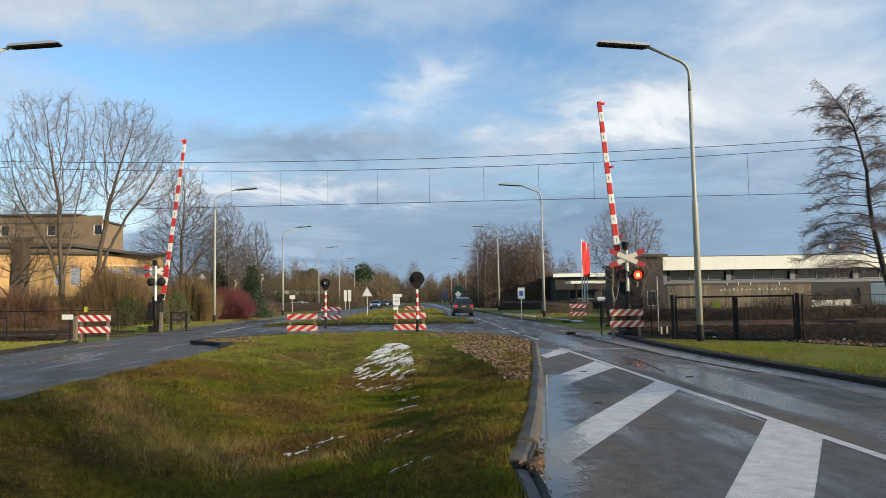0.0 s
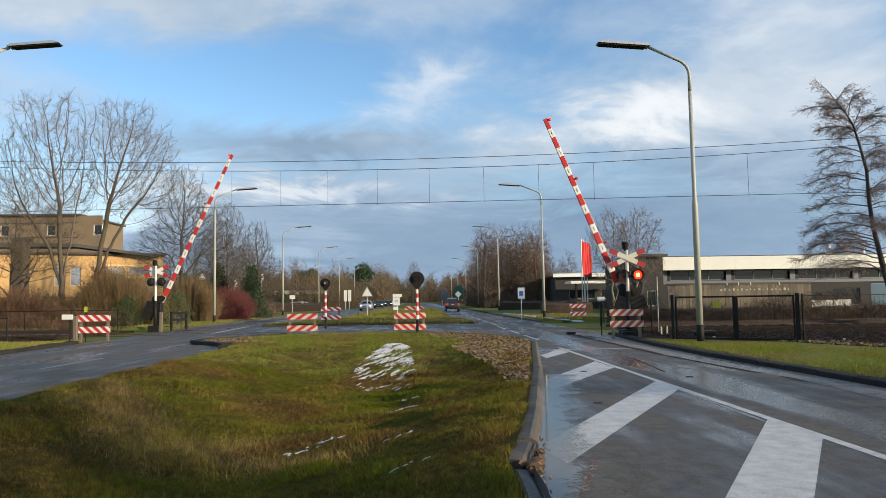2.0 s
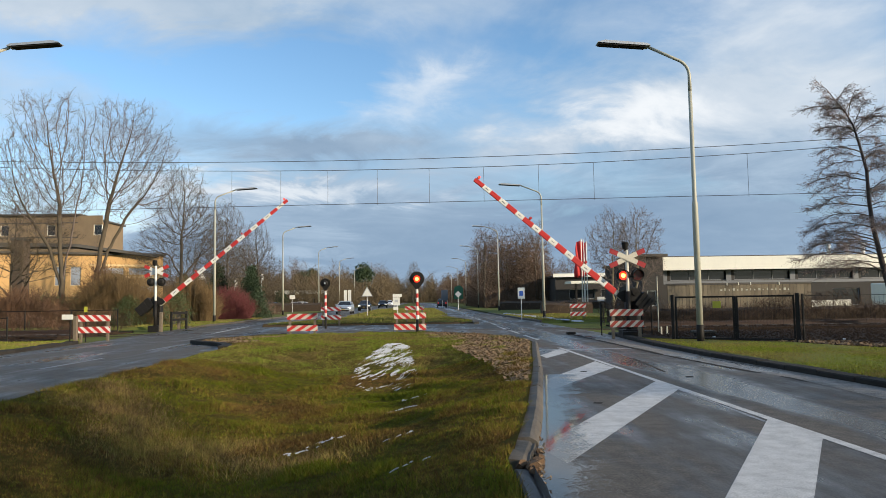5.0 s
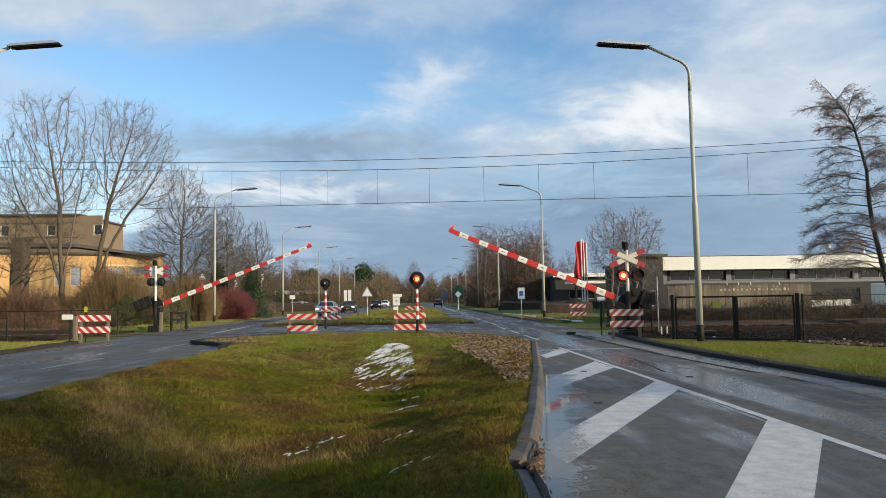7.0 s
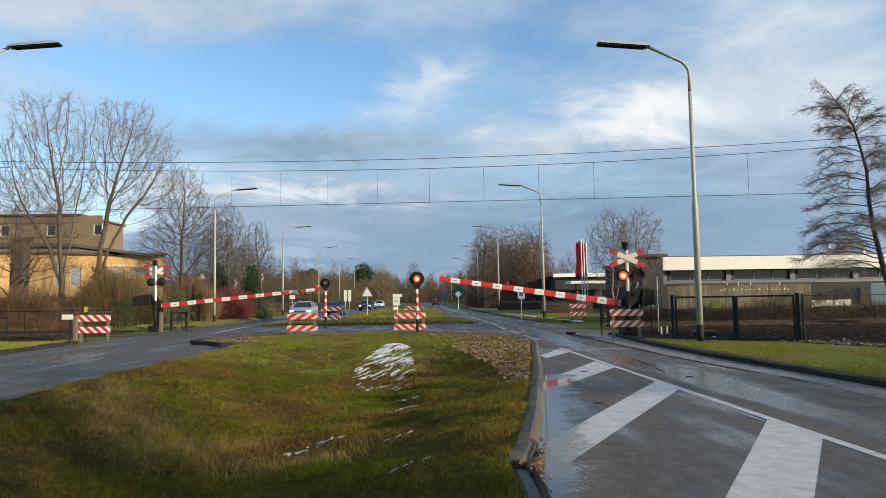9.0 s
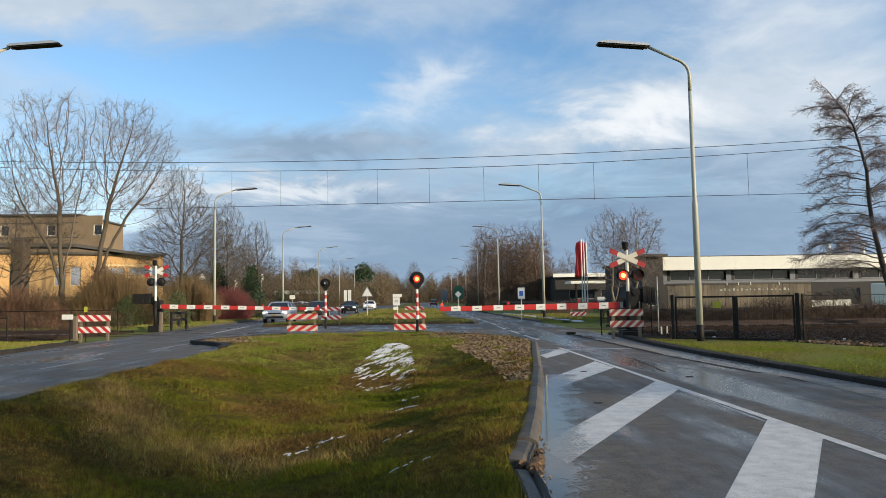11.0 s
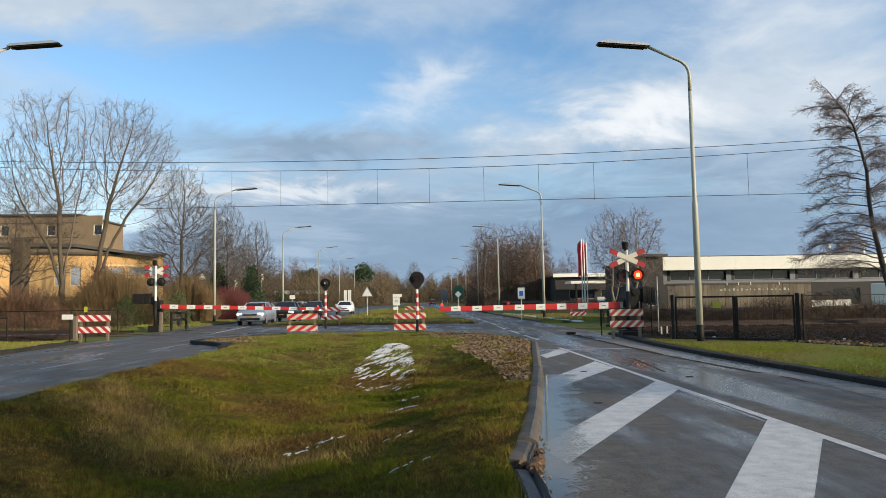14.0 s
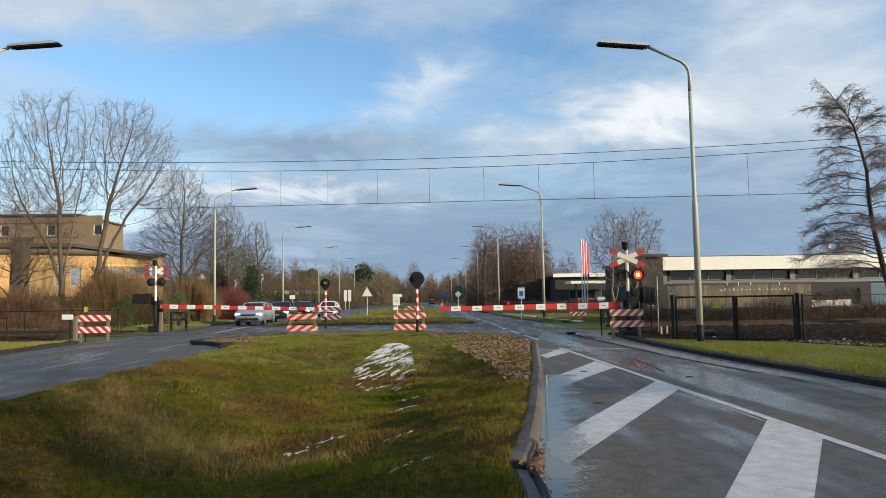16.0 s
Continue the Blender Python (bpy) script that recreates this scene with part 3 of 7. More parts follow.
def kerb_run(name, tab, side, y0, y1, material, label, width=0.16, height=0.11, step=1.0, jitter=0.012, worn=False):
    """Kerbstones end to end along a table of (y, x); side: where the stone lies from the line."""
    root = thing(name, pose(0, 0, 0), label, "kerb")
    tagged(root, kind="structure")
    pts, y = [], y0
    while y < y1 - 0.01:
        pts.append(y)
        y += step
    pts.append(y1)
    rnd = random.Random(name + str(y0))
    for a, b in zip(pts, pts[1:]):
        p, q = Vector((curve(tab, a), a, 0)), Vector((curve(tab, b), b, 0))
        d = q - p
        L, ang = d.length, math.atan2(d.y, d.x)
        k = Mesh().box(0.006, L - 0.006, -width if side < 0 else 0, 0 if side < 0 else width, -0.12, height, bev=0.02)
        if worn:
            # worn stone: a slanting road face, a rounded top and chipped ends
            k, n = Mesh(), 7
            prof = [(0.0, -0.12), (0.012, 0.05), (0.035, height - 0.035), (0.065, height - 0.008), (width - 0.02, height), (width, height - 0.02), (width, -0.12)]
            vs = []
            for i in range(n + 1):
                end = 0.012 if i in (0, n) else 0.0
                for u, z in prof:
                    s = (p.x * 3, a + L * i / n, u * 4 + z * 7)
                    vs.append((0.005 + (L - 0.01) * i / n + lump(s, 0.02, 6.0) * (end > 0), u + lump(s, 0.010, 5.0), z + lump(s, 0.012, 4.0) - (end * 0.5 + abs(lump(s, 0.018, 9.0)) * (end > 0)) * (z > 0)))
            m = len(prof)
            k.add(vs, [(i * m + j, i * m + j + 1, (i + 1) * m + j + 1, (i + 1) * m + j) for i in range(n) for j in range(m - 1)] + [tuple(range(m - 1, -1, -1)), tuple(range(n * m, n * m + m))])
        part("kerbstone", k, material, root, at=Matrix.Translation((p.x, p.y, rnd.uniform(-jitter, jitter))) @ Matrix.Rotation(ang, 4, "Z") @ Matrix.Rotation(rnd.uniform(-0.01, 0.01) - (0.27 if worn and height > 0.1 else 0), 4, "X"))


def quad(me, pts, z):
    me.add([(x, y, z) for x, y in pts], [tuple(range(len(pts)))])


def build_markings():
    def mark(pts, material, label, z=0.002):
        me = Mesh()
        quad(me, pts, z)
        ob = part("road_marking", me, material)
        a = sum((pts[i][0] * pts[(i + 1) % len(pts)][1] - pts[(i + 1) % len(pts)][0] * pts[i][1]) for i in range(len(pts)))
        if a < 0:
            ob.data.flip_normals()
        tagged(ob, label, "road marking", group="road markings", kind="structure")
    lab = "worn white diagonal hatch stripe on wet asphalt"
    mark([(3.93, 7.96), (3.98, 6.95), (2.66, 4.80), (2.06, 4.85)], M_PAINT, lab)
    mark([(2.06, 4.85), (2.66, 4.80), (0.9, 2.2), (0.75, 2.9)], M_PAINT, lab)
    mark([(3.92, 11.70), (3.96, 10.72), (1.25, 6.05), (1.12, 6.75)], M_PAINT, lab)
    mark([(3.88, 15.55), (3.9, 14.1), (2.05, 10.9), (2.02, 11.9)], M_PAINT, lab)
    mark([(3.88, 19.5), (3.9, 18.3), (3.0, 16.6), (2.98, 17.4)], M_PAINT, lab)
    mark([(3.90, 3.0), (4.02, 3.0), (4.02, 20.0), (3.92, 20.0)], M_PAINT, "thin worn white edge line", 0.0034)
    mark([(3.80, 7.8), (3.85, 7.8), (3.92, 10.7), (3.885, 10.7)], M_PAINT_OLD, "faint older white line", 0.0026)
    for y in (24.0, 28.5, 33.0, 37.5, 43.0, 48.5, 54, 60, 66):
        mark([(4.0 if y < 36 else 4.15, y), (4.12 if y < 36 else 4.27, y), (4.12 if y < 36 else 4.27, y + 3.2), (4.0 if y < 36 else 4.15, y + 3.2)], M_PAINT, "white lane dash")
    mark([(3.05, 19.0), (6.7, 19.15), (6.7, 19.42), (3.05, 19.3)], M_PAINT_OLD, "worn white stop line before the barrier", 0.0026)
    for y in (-2, 4, 10, 16.2, 22):
        mark([(-9.1 + 0.04 * y * 0.9, y), (-8.98 + 0.04 * y * 0.9, y), (-8.98 + 0.04 * (y + 3) * 0.9, y + 3), (-9.1 + 0.04 * (y + 3) * 0.9, y + 3)], M_PAINT_OLD, "worn white lane dash")
    mark([(-9.5, 33.5), (-9.66, 33.5), (-10.2, 43), (-10.04, 43)], M_PAINT, "white line over the crossing")
    mark([(-9.9, 47), (-9.78, 47), (-9.3, 70), (-9.42, 70)], M_PAINT, "white lane line")
    # open joint between the lane and its gutter strip, tarred here and there
    joint = lambda y: curve([(8, 6.0), (10.2, 6.14), (11.7, 6.2), (13.2, 6.03), (14.8, 5.93), (16.8, 5.82), (20.4, 5.84), (28, 5.8)], y)
    g = Mesh()
    ys = [8 + 0.5 * k for k in range(40)]
    strip(g, lambda y: joint(y) + 0.06 + lump((y, 0, 1), 0.03, 1.7), lambda y: curve(OUT_R, y) + 0.02, ys, 0.0035)
    tagged(part("gutter_strip", g, M_GUTTER), "paler wet strip of asphalt along the kerb", "road", kind="structure")
    for a, b, w in ((11.2, 12.0, 0.02), (12.6, 15.0, 0.05), (14.9, 17.0, 0.075), (16.9, 20.5, 0.10), (20.4, 24.0, 0.085), (23.9, 27.8, 0.10)):
        me, n = Mesh(), 10
        for k in range(n):
            p, q = a + (b - a) * k / n, a + (b - a) * (k + 1) / n
            h = lambda y: w * (0.55 + 0.45 * math.sin(math.pi * (y - a) / (b - a))) + lump((y, w, 9), 0.05, 3.0)
            me.add([(joint(p) - h(p) * 0.5, p, 0.006), (joint(p) + h(p) + 0.03, p, 0.006), (joint(q) + h(q) + 0.03, q, 0.006), (joint(q) - h(q) * 0.5, q, 0.006)], [(0, 1, 2, 3)])
        tagged(part("road_marking", me, M_KERB_DARK), "dark ragged joint in the asphalt", "road joint", group="road markings", kind="structure")
    mark([(4.86, 16.1), (4.92, 16.1), (4.60, 13.1), (4.55, 13.1)], M_KERB_DARK, "dark tarred crack in the asphalt", 0.0026)
    for x, y in ((4.62, 12.2), (3.05, 13.4), (2.3, 9.4)):
        mark([(x, y), (x + 0.10, y - 0.06), (x + 0.16, y + 0.10), (x + 0.05, y + 0.14)], M_KERB_DARK, "small dark hole in the asphalt", 0.0026)


build_ground()
build_markings()
kerb_run("median_kerb", MED_R, 1, -30, 2.0, M_KERB_WET, "dark kerb of the median", width=0.2, height=0.03, step=2.0)
kerb_run("median_kerb", MED_R, 1, 2.0, 5.9, M_KERB_WET, "sunken broken kerb of the median", width=0.17, height=0.014, jitter=0.01, worn=True)
kerb_run("median_kerb", [(5.9, 0.90), (6.9, 1.14)], 1, 5.95, 6.75, M_KERB, "broken tilted end stone of the kerb", width=0.2, height=0.075, jitter=0.004, worn=True)
kerb_run("median_kerb", MED_R, 1, 6.8, 21.6, M_KERB, "weathered leaning concrete kerb of the median", width=0.2, height=0.125, jitter=0.006, worn=True)
kerb_run("median_kerb", MED_R, 1, 21.6, 29.6, M_KERB_DARK, "flush dark kerb round the end of the median", height=0.05)
kerb_run("median_kerb", MED_L, -1, 21.5, 29.6, M_KERB_DARK, "dark kerb round the end of the median", width=0.3, height=0.12)
for x0, x1, y, lab in ((-5.6, 0.6, 29.6, "dark kerb across the end of the median"), (-9.0, 3.5, 41.5, "dark kerb across the start of the far median")):
    k_root = tagged(thing("median_kerb", pose(0, 0, 0), lab, "kerb"), kind="structure")
    n_k = int(x1 - x0)
    stone = Mesh().box(0.006, (x1 - x0) / n_k - 0.006, -0.12, 0.12, -0.1, 0.1 if y > 35 else 0.07, bev=0.02).data("kerbstone")
    for k in range(n_k):
        part("kerbstone", stone, M_EARTH if y > 35 else M_KERB_DARK, k_root, at=pose(x0 + (x1 - x0) * k / n_k, y, 0))
kerb_run("median_kerb", FAR_L, -1, 41.5, 58, M_EARTH, "dark kerb of the far median", width=0.3, height=0.13, step=1.5)
kerb_run("median_kerb", FAR_R, 1, 40.6, 60, M_KERB, "dark kerb of the far median", width=0.3, height=0.13, step=1.5)
kerb_run("road_kerb", OUT_R, -1, 4, 26.5, M_KERB_DARK, "dark kerb along the grass verge", width=0.3, height=0.1)
kerb_run("road_kerb", OUT_R, -1, 41.5, 70, M_KERB, "concrete kerb along the verge", step=2.0)
kerb_run("road_kerb", OUT_L, 1, 14, 26.5, M_KERB_DARK, "dark kerb along the grass verge", width=0.3)
kerb_run("road_kerb", OUT_L, 1, 41.5, 80, M_KERB, "concrete kerb along the verge", step=2.0)

# ---- railway ----


def build_railway():
    ang = math.atan(-0.079)
    M = Matrix.Translation((0, 32.2, 0)) @ Matrix.Rotation(ang, 4, "Z")
    bed = Mesh()
    for x0, x1 in ((-90, -15.2), (9.2, 90)):
        bed.prism([(x0, -0.05), (x1, -0.05), (x1, 0.02), (x0, 0.02)], -4.6, 4.2, M)
        bed.prism([(x0, 0.02), (x1, 0.02), (x1, 0.10), (x0, 0.10)], -2.6, 2.6, M)
    tagged(part("ballast_bed", bed, M_BALLAST), "brown stone ballast bed of the railway", "ballast", kind="structure")
    side = Mesh().slab([(7.25, 22.9), (7.85, 21.5), (10.3, 19.4), (10.9, 17.5), (11.5, 16.6), (13.0, 16.2), (60, 16.0), (60, 27.0), (9.2, 27.0), (7.7, 25.9)], -0.05, 0.05)
    tagged(part("trackside", side, M_BALLAST), "dark stony strip between the fence and the track", "ballast", kind="structure")
    stones = Mesh()
    rnd = random.Random(5)
    for k in range(6500):
        x = rnd.uniform(8.2, 24)
        y, s = rnd.uniform(16.8, 27.5), rnd.uniform(0.02, 0.05)
        if x < verge_limit(y) + 0.15:
            continue
        q = Euler((rnd.random() * 6, rnd.random() * 6, rnd.random() * 6)).to_matrix()
        c = Vector((x, y, 0.055))
        stones.add([c + q @ Vector(p) * s for p in ((1, 0, 0), (-1, 0.2, 0), (0, 1, 0.1), (0.1, -1, 0), (0, 0, 0.8), (0, 0, -0.8))],
                   [(0, 2, 4), (2, 1, 4), (1, 3, 4), (3, 0, 4), (2, 0, 5), (1, 2, 5), (3, 1, 5), (0, 3, 5)])
    for k in range(9000):
        x = rnd.uniform(9.3, 30) if rnd.random() < 0.65 else rnd.uniform(-34, -15.4)
        y, s = rnd.uniform(-4.4, 2.4), rnd.uniform(0.025, 0.055)
        z = 0.02 if y < -2.6 else 0.10
        c = M @ Vector((x, y, z))
        q = Euler((rnd.random() * 6, rnd.random() * 6, rnd.random() * 6)).to_matrix()
        stones.add([c + q @ Vector(p) * s for p in ((1, 0, 0), (-1, 0.2, 0), (0, 1, 0.1), (0.1, -1, 0), (0, 0, 0.8), (0, 0, -0.8))],
                   [(0, 2, 4), (2, 1, 4), (1, 3, 4), (3, 0, 4), (2, 0, 5), (1, 2, 5), (3, 1, 5), (0, 3, 5)])
    tagged(part("ballast_stones", stones, M_BALLAST), "loose brown ballast stones", "ballast", kind="stuff")
    track = thing("railway_track", M, "railway track with rusty rails on concrete sleepers", "railway")
    tagged(track, kind="structure")
    for y in (-0.75, 0.75):
        rail = Mesh()
        for x0, x1 in ((-90, -15.2), (9.2, 90)):
            rail.box(x0, x1, y - 0.035, y + 0.035, 0.22, 0.26)
            rail.box(x0, x1, y - 0.012, y + 0.012, 0.13, 0.22)
            rail.box(x0, x1, y - 0.07, y + 0.07, 0.11, 0.13)
        part("rail", rail, M_RAIL, track)
        groove = Mesh().box(-15.2, 9.2, y - 0.035, y + 0.035, -0.02, 0.008)
        part("rail", groove, M_RAIL, track, "rail set flush in the asphalt")
    sl = Mesh().box(-0.13, 0.13, -1.3, 1.3, 0.02, 0.13, bev=0.02).data("sleeper")
    for k in range(40):
        part("sleeper", sl, M_SLEEPER, track, at=pose(9.8 + 0.62 * k, 0, 0))
    for k in range(40):
        part("sleeper", sl, M_SLEEPER, track, at=pose(-15.8 - 0.62 * k, 0, 0))
    # overhead wires
    cat = thing("overhead_line", M, "thin dark overhead railway wires with droppers", "overhead wire")
    tagged(cat, kind="structure")
    sag = lambda x: 7.435 + 0.00145 * (((x + 35.5) % 70) - 35) ** 2
    part("feeder_wire", Mesh().tube([(x, 0.6, 8.02 + 0.00105 * (((x + 36.5) % 70) - 35) ** 2) for x in range(-80, 81, 4)], 0.014, 5), M_WIRE, cat)
    part("messenger_wire", Mesh().tube([(x, 0, sag(x)) for x in range(-80, 81, 4)], 0.014, 5), M_WIRE, cat)
    part("contact_wire", Mesh().tube([(x, 0, 5.875 + 0.0015 * x) for x in range(-80, 81, 8)], 0.013, 5), M_WIRE, cat)
    for x in (-33, -27, -21, -15, -11, -8.6, -6.3, -4.1, -1.8, 0.6, 3.1, 5.6, 8.1, 15.0, 21.5, 28, 34):
        part("dropper", Mesh().tube([(x, 0, 5.82), (x, 0, sag(x))], 0.008, 4), M_WIRE, cat)


# ---- street furniture ----


def lamp_post(x, y, h, reach, side, lean=0.0, label="tall tapered steel street lamp with a flat aluminium head"):
    """A stepped mast with a swept arm; side: -1 reaches towards -x."""
    t = thing("street_lamp", pose(x, y, 0, 0, lean, 0), label, "street lamp", "street lamps")
    part("base", Mesh().tube([(0, 0, -0.2), (0, 0, 0.55), (0, 0, 0.58)], [0.105, 0.105, 0.085], 14), M_DARK, t, "dark lower sleeve", smooth=True)
    part("mast", Mesh().tube([(0, 0, 0.56), (0, 0, h * 0.46), (0, 0, h * 0.47), (0, 0, h * 0.485), (0, 0, h * 0.86)], [0.09, 0.085, 0.085, 0.062, 0.055], 14), M_GALV, t, smooth=True)
    arm = [(0, 0, h * 0.86), (0, 0, h * 0.915)]
    for k in range(1, 7):
        a = k / 6 * radians(72)
        arm.append((side * 0.5 * (1 - math.cos(a)), 0, h * 0.915 + 0.5 * math.sin(a)))
    ex, ez = arm[-1][0], arm[-1][2]
    hx = side * (reach - 1.55)
    arm += [(hx, 0, ez + 0.38)]
    part("arm", Mesh().tube(arm, [0.055, 0.05] + [0.045] * (len(arm) - 2), 10), M_GALV, t, smooth=True)
    head = thing_part_head(side)
    part("lamp_head", head[0], M_ALU, t, "flat aluminium lamp head", at=pose(hx, 0, ez + 0.38, 0, -side * 4, 0))
    part("diffuser", head[1], M_DARK, t, "dark lamp diffuser", at=pose(hx, 0, ez + 0.38, 0, -side * 4, 0))
    return t


def thing_part_head(side):
    top, under = Mesh(), Mesh()
    prof = [(0.0, 0.02), (0.10, 0.07), (1.35, 0.085), (1.55, 0.02), (1.55, 0.0), (0, 0.0)]
    top.prism([(side * a, b) for a, b in (prof if side > 0 else prof[::-1])], -0.17, 0.17)
    under.box(*(sorted((side * 0.12, side * 1.50))), -0.14, 0.14, -0.035, 0.001)
    return top, under


def chevron_board(w, h, n, slope, pale, red, frame_mat=None):
    """The diagonal stripes of one plank: pale plank and red bands let into it."""
    plank = Mesh().box(-w / 2, w / 2, -0.012, 0.012, -h / 2, h / 2)
    bands = []
    pitch = w / n
    for k in range(-1, n + 1):
        a, b = -w / 2 + pitch * k + pitch * 0.15, -w / 2 + pitch * k + pitch * 0.67
        s = slope * pitch * 0.85
        poly = [(a - s / 2, h / 2), (b - s / 2, h / 2), (b + s / 2, -h / 2), (a + s / 2, -h / 2)]
        poly = clip_x(poly, -w / 2, w / 2)
        if len(poly) > 2:
            bands.append(Mesh().prism(poly[::-1], -0.016, -0.011))
    return plank, bands


def clip_x(poly, lo, hi):
    for lim, sgn in ((lo, 1), (hi, -1)):
        out = []
        for i, p in enumerate(poly):
            q = poly[(i + 1) % len(poly)]
            ip, iq = sgn * (p[0] - lim) >= 0, sgn * (q[0] - lim) >= 0
            if ip:
                out.append(p)
            if ip != iq:
                f = (lim - p[0]) / (q[0] - p[0])
                out.append((lim, p[1] + f * (q[1] - p[1])))
        poly = out
        if not poly:
            return []
    return poly


def warning_board(x, y, w, z_low, z_high, h, slope, pale, red, label, turn=0, n=3, post_mat=None, inset=0.12, ground=0.0):
    """Two striped planks on two timber posts."""
    t = thing("warning_board", pose(x, y, ground, 0, 0, turn), label, "warning board", "striped boards at the crossing")
    for sx in (-1, 1):
        part("post", Mesh().box(sx * (w / 2 - inset) - 0.05, sx * (w / 2 - inset) + 0.05, 0.015, 0.105, -0.2, z_high + h * 0.45, bev=0.008), post_mat or M_WOOD, t)
    for z in (z_low, z_high):
        plank, bands = chevron_board(w, h, n, slope, pale, red)
        p = part("plank", plank, pale, t, at=pose(0, 0, z))
        for b in bands:
            part("stripe", b, red, p)
    return t


def signal_head(parent, x, z, facing=-1, r=0.19):
    """A round black target board with hood and lens; returns the place of its lamp."""
    tgt = Mesh().tube([(x, 0.0, z), (x, 0.03, z)], r, 24)
    b = part("target_board", tgt, M_DARK, parent)
    part("housing", Mesh().tube([(x, 0.03, z), (x, 0.16, z), (x, 0.2, z)], [r * 0.72, r * 0.66, r * 0.4], 18), M_DARK, b)
    hood = Mesh()
    n = 14
    vs, fs = [], []
    for i in range(n + 1):
        a = radians(-25) + radians(230) * i / n
        for rr, yy in ((r * 0.84, -0.002), (r * 0.79, -0.002), (r * 0.84, -0.15 - 0.03 * math.sin(a)), (r * 0.79, -0.15 - 0.03 * math.sin(a))):
            vs.append((x + rr * math.cos(a), yy, z + rr * math.sin(a)))
    for i in range(n):
        o, p = i * 4, i * 4 + 4
        fs += [(o, p, p + 2, o + 2), (o + 1, o + 3, p + 3, p + 1), (o + 2, p + 2, p + 3, o + 3)]
    part("hood", hood.add(vs, fs), M_DARK, b)
    part("lens", Mesh().tube([(x, -0.004, z), (x, -0.012, z)], r * 0.77, 20), M_LENS_OFF, b, "unlit dark red lens")
    return Vector((x, -0.02, z))


def lamp_bulb(parent, r=0.088):
    """The glowing lamp that swings forward in its housing when it is lit."""
    b = part("lamp", Mesh().tube([(0, 0, 0), (0, -0.008, 0), (0, -0.016, 0)], [r, r, r * 0.8], 18), M_GLOW, parent, "glowing red lamp")
    part("filament", Mesh().tube([(0, -0.016, 0), (0, -0.021, 0)], r * 0.48, 14), M_CORE, b, "bright orange core")
    return b


def cross_arms(parent, z, y, arm, mats, tilt=24):
    """Saint Andrew's cross: two planks with red ends and pale middles."""
    for sgn in (1, -1):
        m = Matrix.Translation((0, y - 0.012 * sgn, z)) @ Matrix.Rotation(radians(sgn * tilt), 4, "Y")
        h = 0.085
        c = part("cross_plank", Mesh().box(-arm * 0.56, arm * 0.56, -0.01, 0.01, -h, h), mats[0], parent, at=m)
        for e in (-1, 1):
            part("cross_end", Mesh().box(*sorted((e * arm * 0.56, e * arm)), -0.01, 0.01, -h, h), mats[1], c, "red end of the cross")


def crossing_signal(x, y, back=False):
    lab = "bright red and white crossing signal seen from behind" if back else "crossing signal with a red and white cross, two lamps"
    t = thing("crossing_signal", pose(x, y, 0), lab, "railway signal", "crossing signals")
    part("foundation", Mesh().box(-0.3, 0.3, -0.28, 0.3, -0.2, 0.28, bev=0.03), M_DARK, t)
    up = 0.4 if back else 0.0
    part("post", Mesh().tube([(0, 0, 0.2), (0, 0, 3.05 + up)], 0.058, 14), M_CREAM if not back else M_WHITE, t, smooth=True)
    part("lower_post", Mesh().tube([(0, 0, 0.1), (0, 0, 1.6)], 0.085, 14), M_DARK, t, smooth=True)
    part("bell", Mesh().tube([(-0.02, 0, 3.0 + up), (-0.02, 0, 3.07 + up), (-0.05, -0.02, 3.1 + up), (-0.05, -0.02, 3.3 + up), (-0.05, -0.02, 3.34 + up)], [0.03, 0.06, 0.09, 0.13, 0.1], 14), M_DARK, t, "black warning bell")
    # the near cross has its shade put into duller white and darker red
    cross_arms(t, 2.76 + up, -0.08 if not back else 0.09, 0.68 if not back else 0.68, (M_CREAM, M_CRIMSON) if not back else (M_WHITE, M_RED))
    lamps = []
    if back:
        for sx in (-0.24, 0.30):
            signal_head_back(t, sx, 2.58)
    else:
        part("crossbar", Mesh().box(-0.3, 0.3, -0.03, 0.03, 2.08, 2.15), M_DARK, t)
        for sx in (-0.15, 0.37):
            p = signal_head(t, sx, 2.15 + 0.02 * (sx > 0), r=0.235)
            lamps.append((t, p))
    return t, lamps


def signal_head_back(parent, x, z, r=0.225):
    b = part("target_board", Mesh().tube([(x, -0.03, z), (x, 0.0, z)], r, 22), M_DARK, parent)
    part("housing", Mesh().tube([(x, -0.2, z), (x, -0.14, z), (x, -0.03, z)], [r * 0.42, r * 0.7, r * 0.75], 16), M_DARK, b)


def barrier_drive(x, y, mirror, turn):
    """The machine case, with the counterweight frame that stays beside the post."""
    t = thing("barrier_drive", pose(x, y, 0, 0, 0, turn), "black level crossing barrier drive on a steel stand", "barrier machine", "barrier machines")
    part("case", Mesh().box(-0.22, 0.22, 0.0, 0.42, 0.75, 1.62, bev=0.04), M_DARK, t)
    part("stand", Mesh().box(-0.14, 0.14, 0.08, 0.34, -0.1, 0.77, bev=0.02), M_DARK, t)
    part("shaft", Mesh().tube([(0, -0.2, 1.32), (0, 0.05, 1.32)], 0.07, 14), M_DARK, t)
    return t


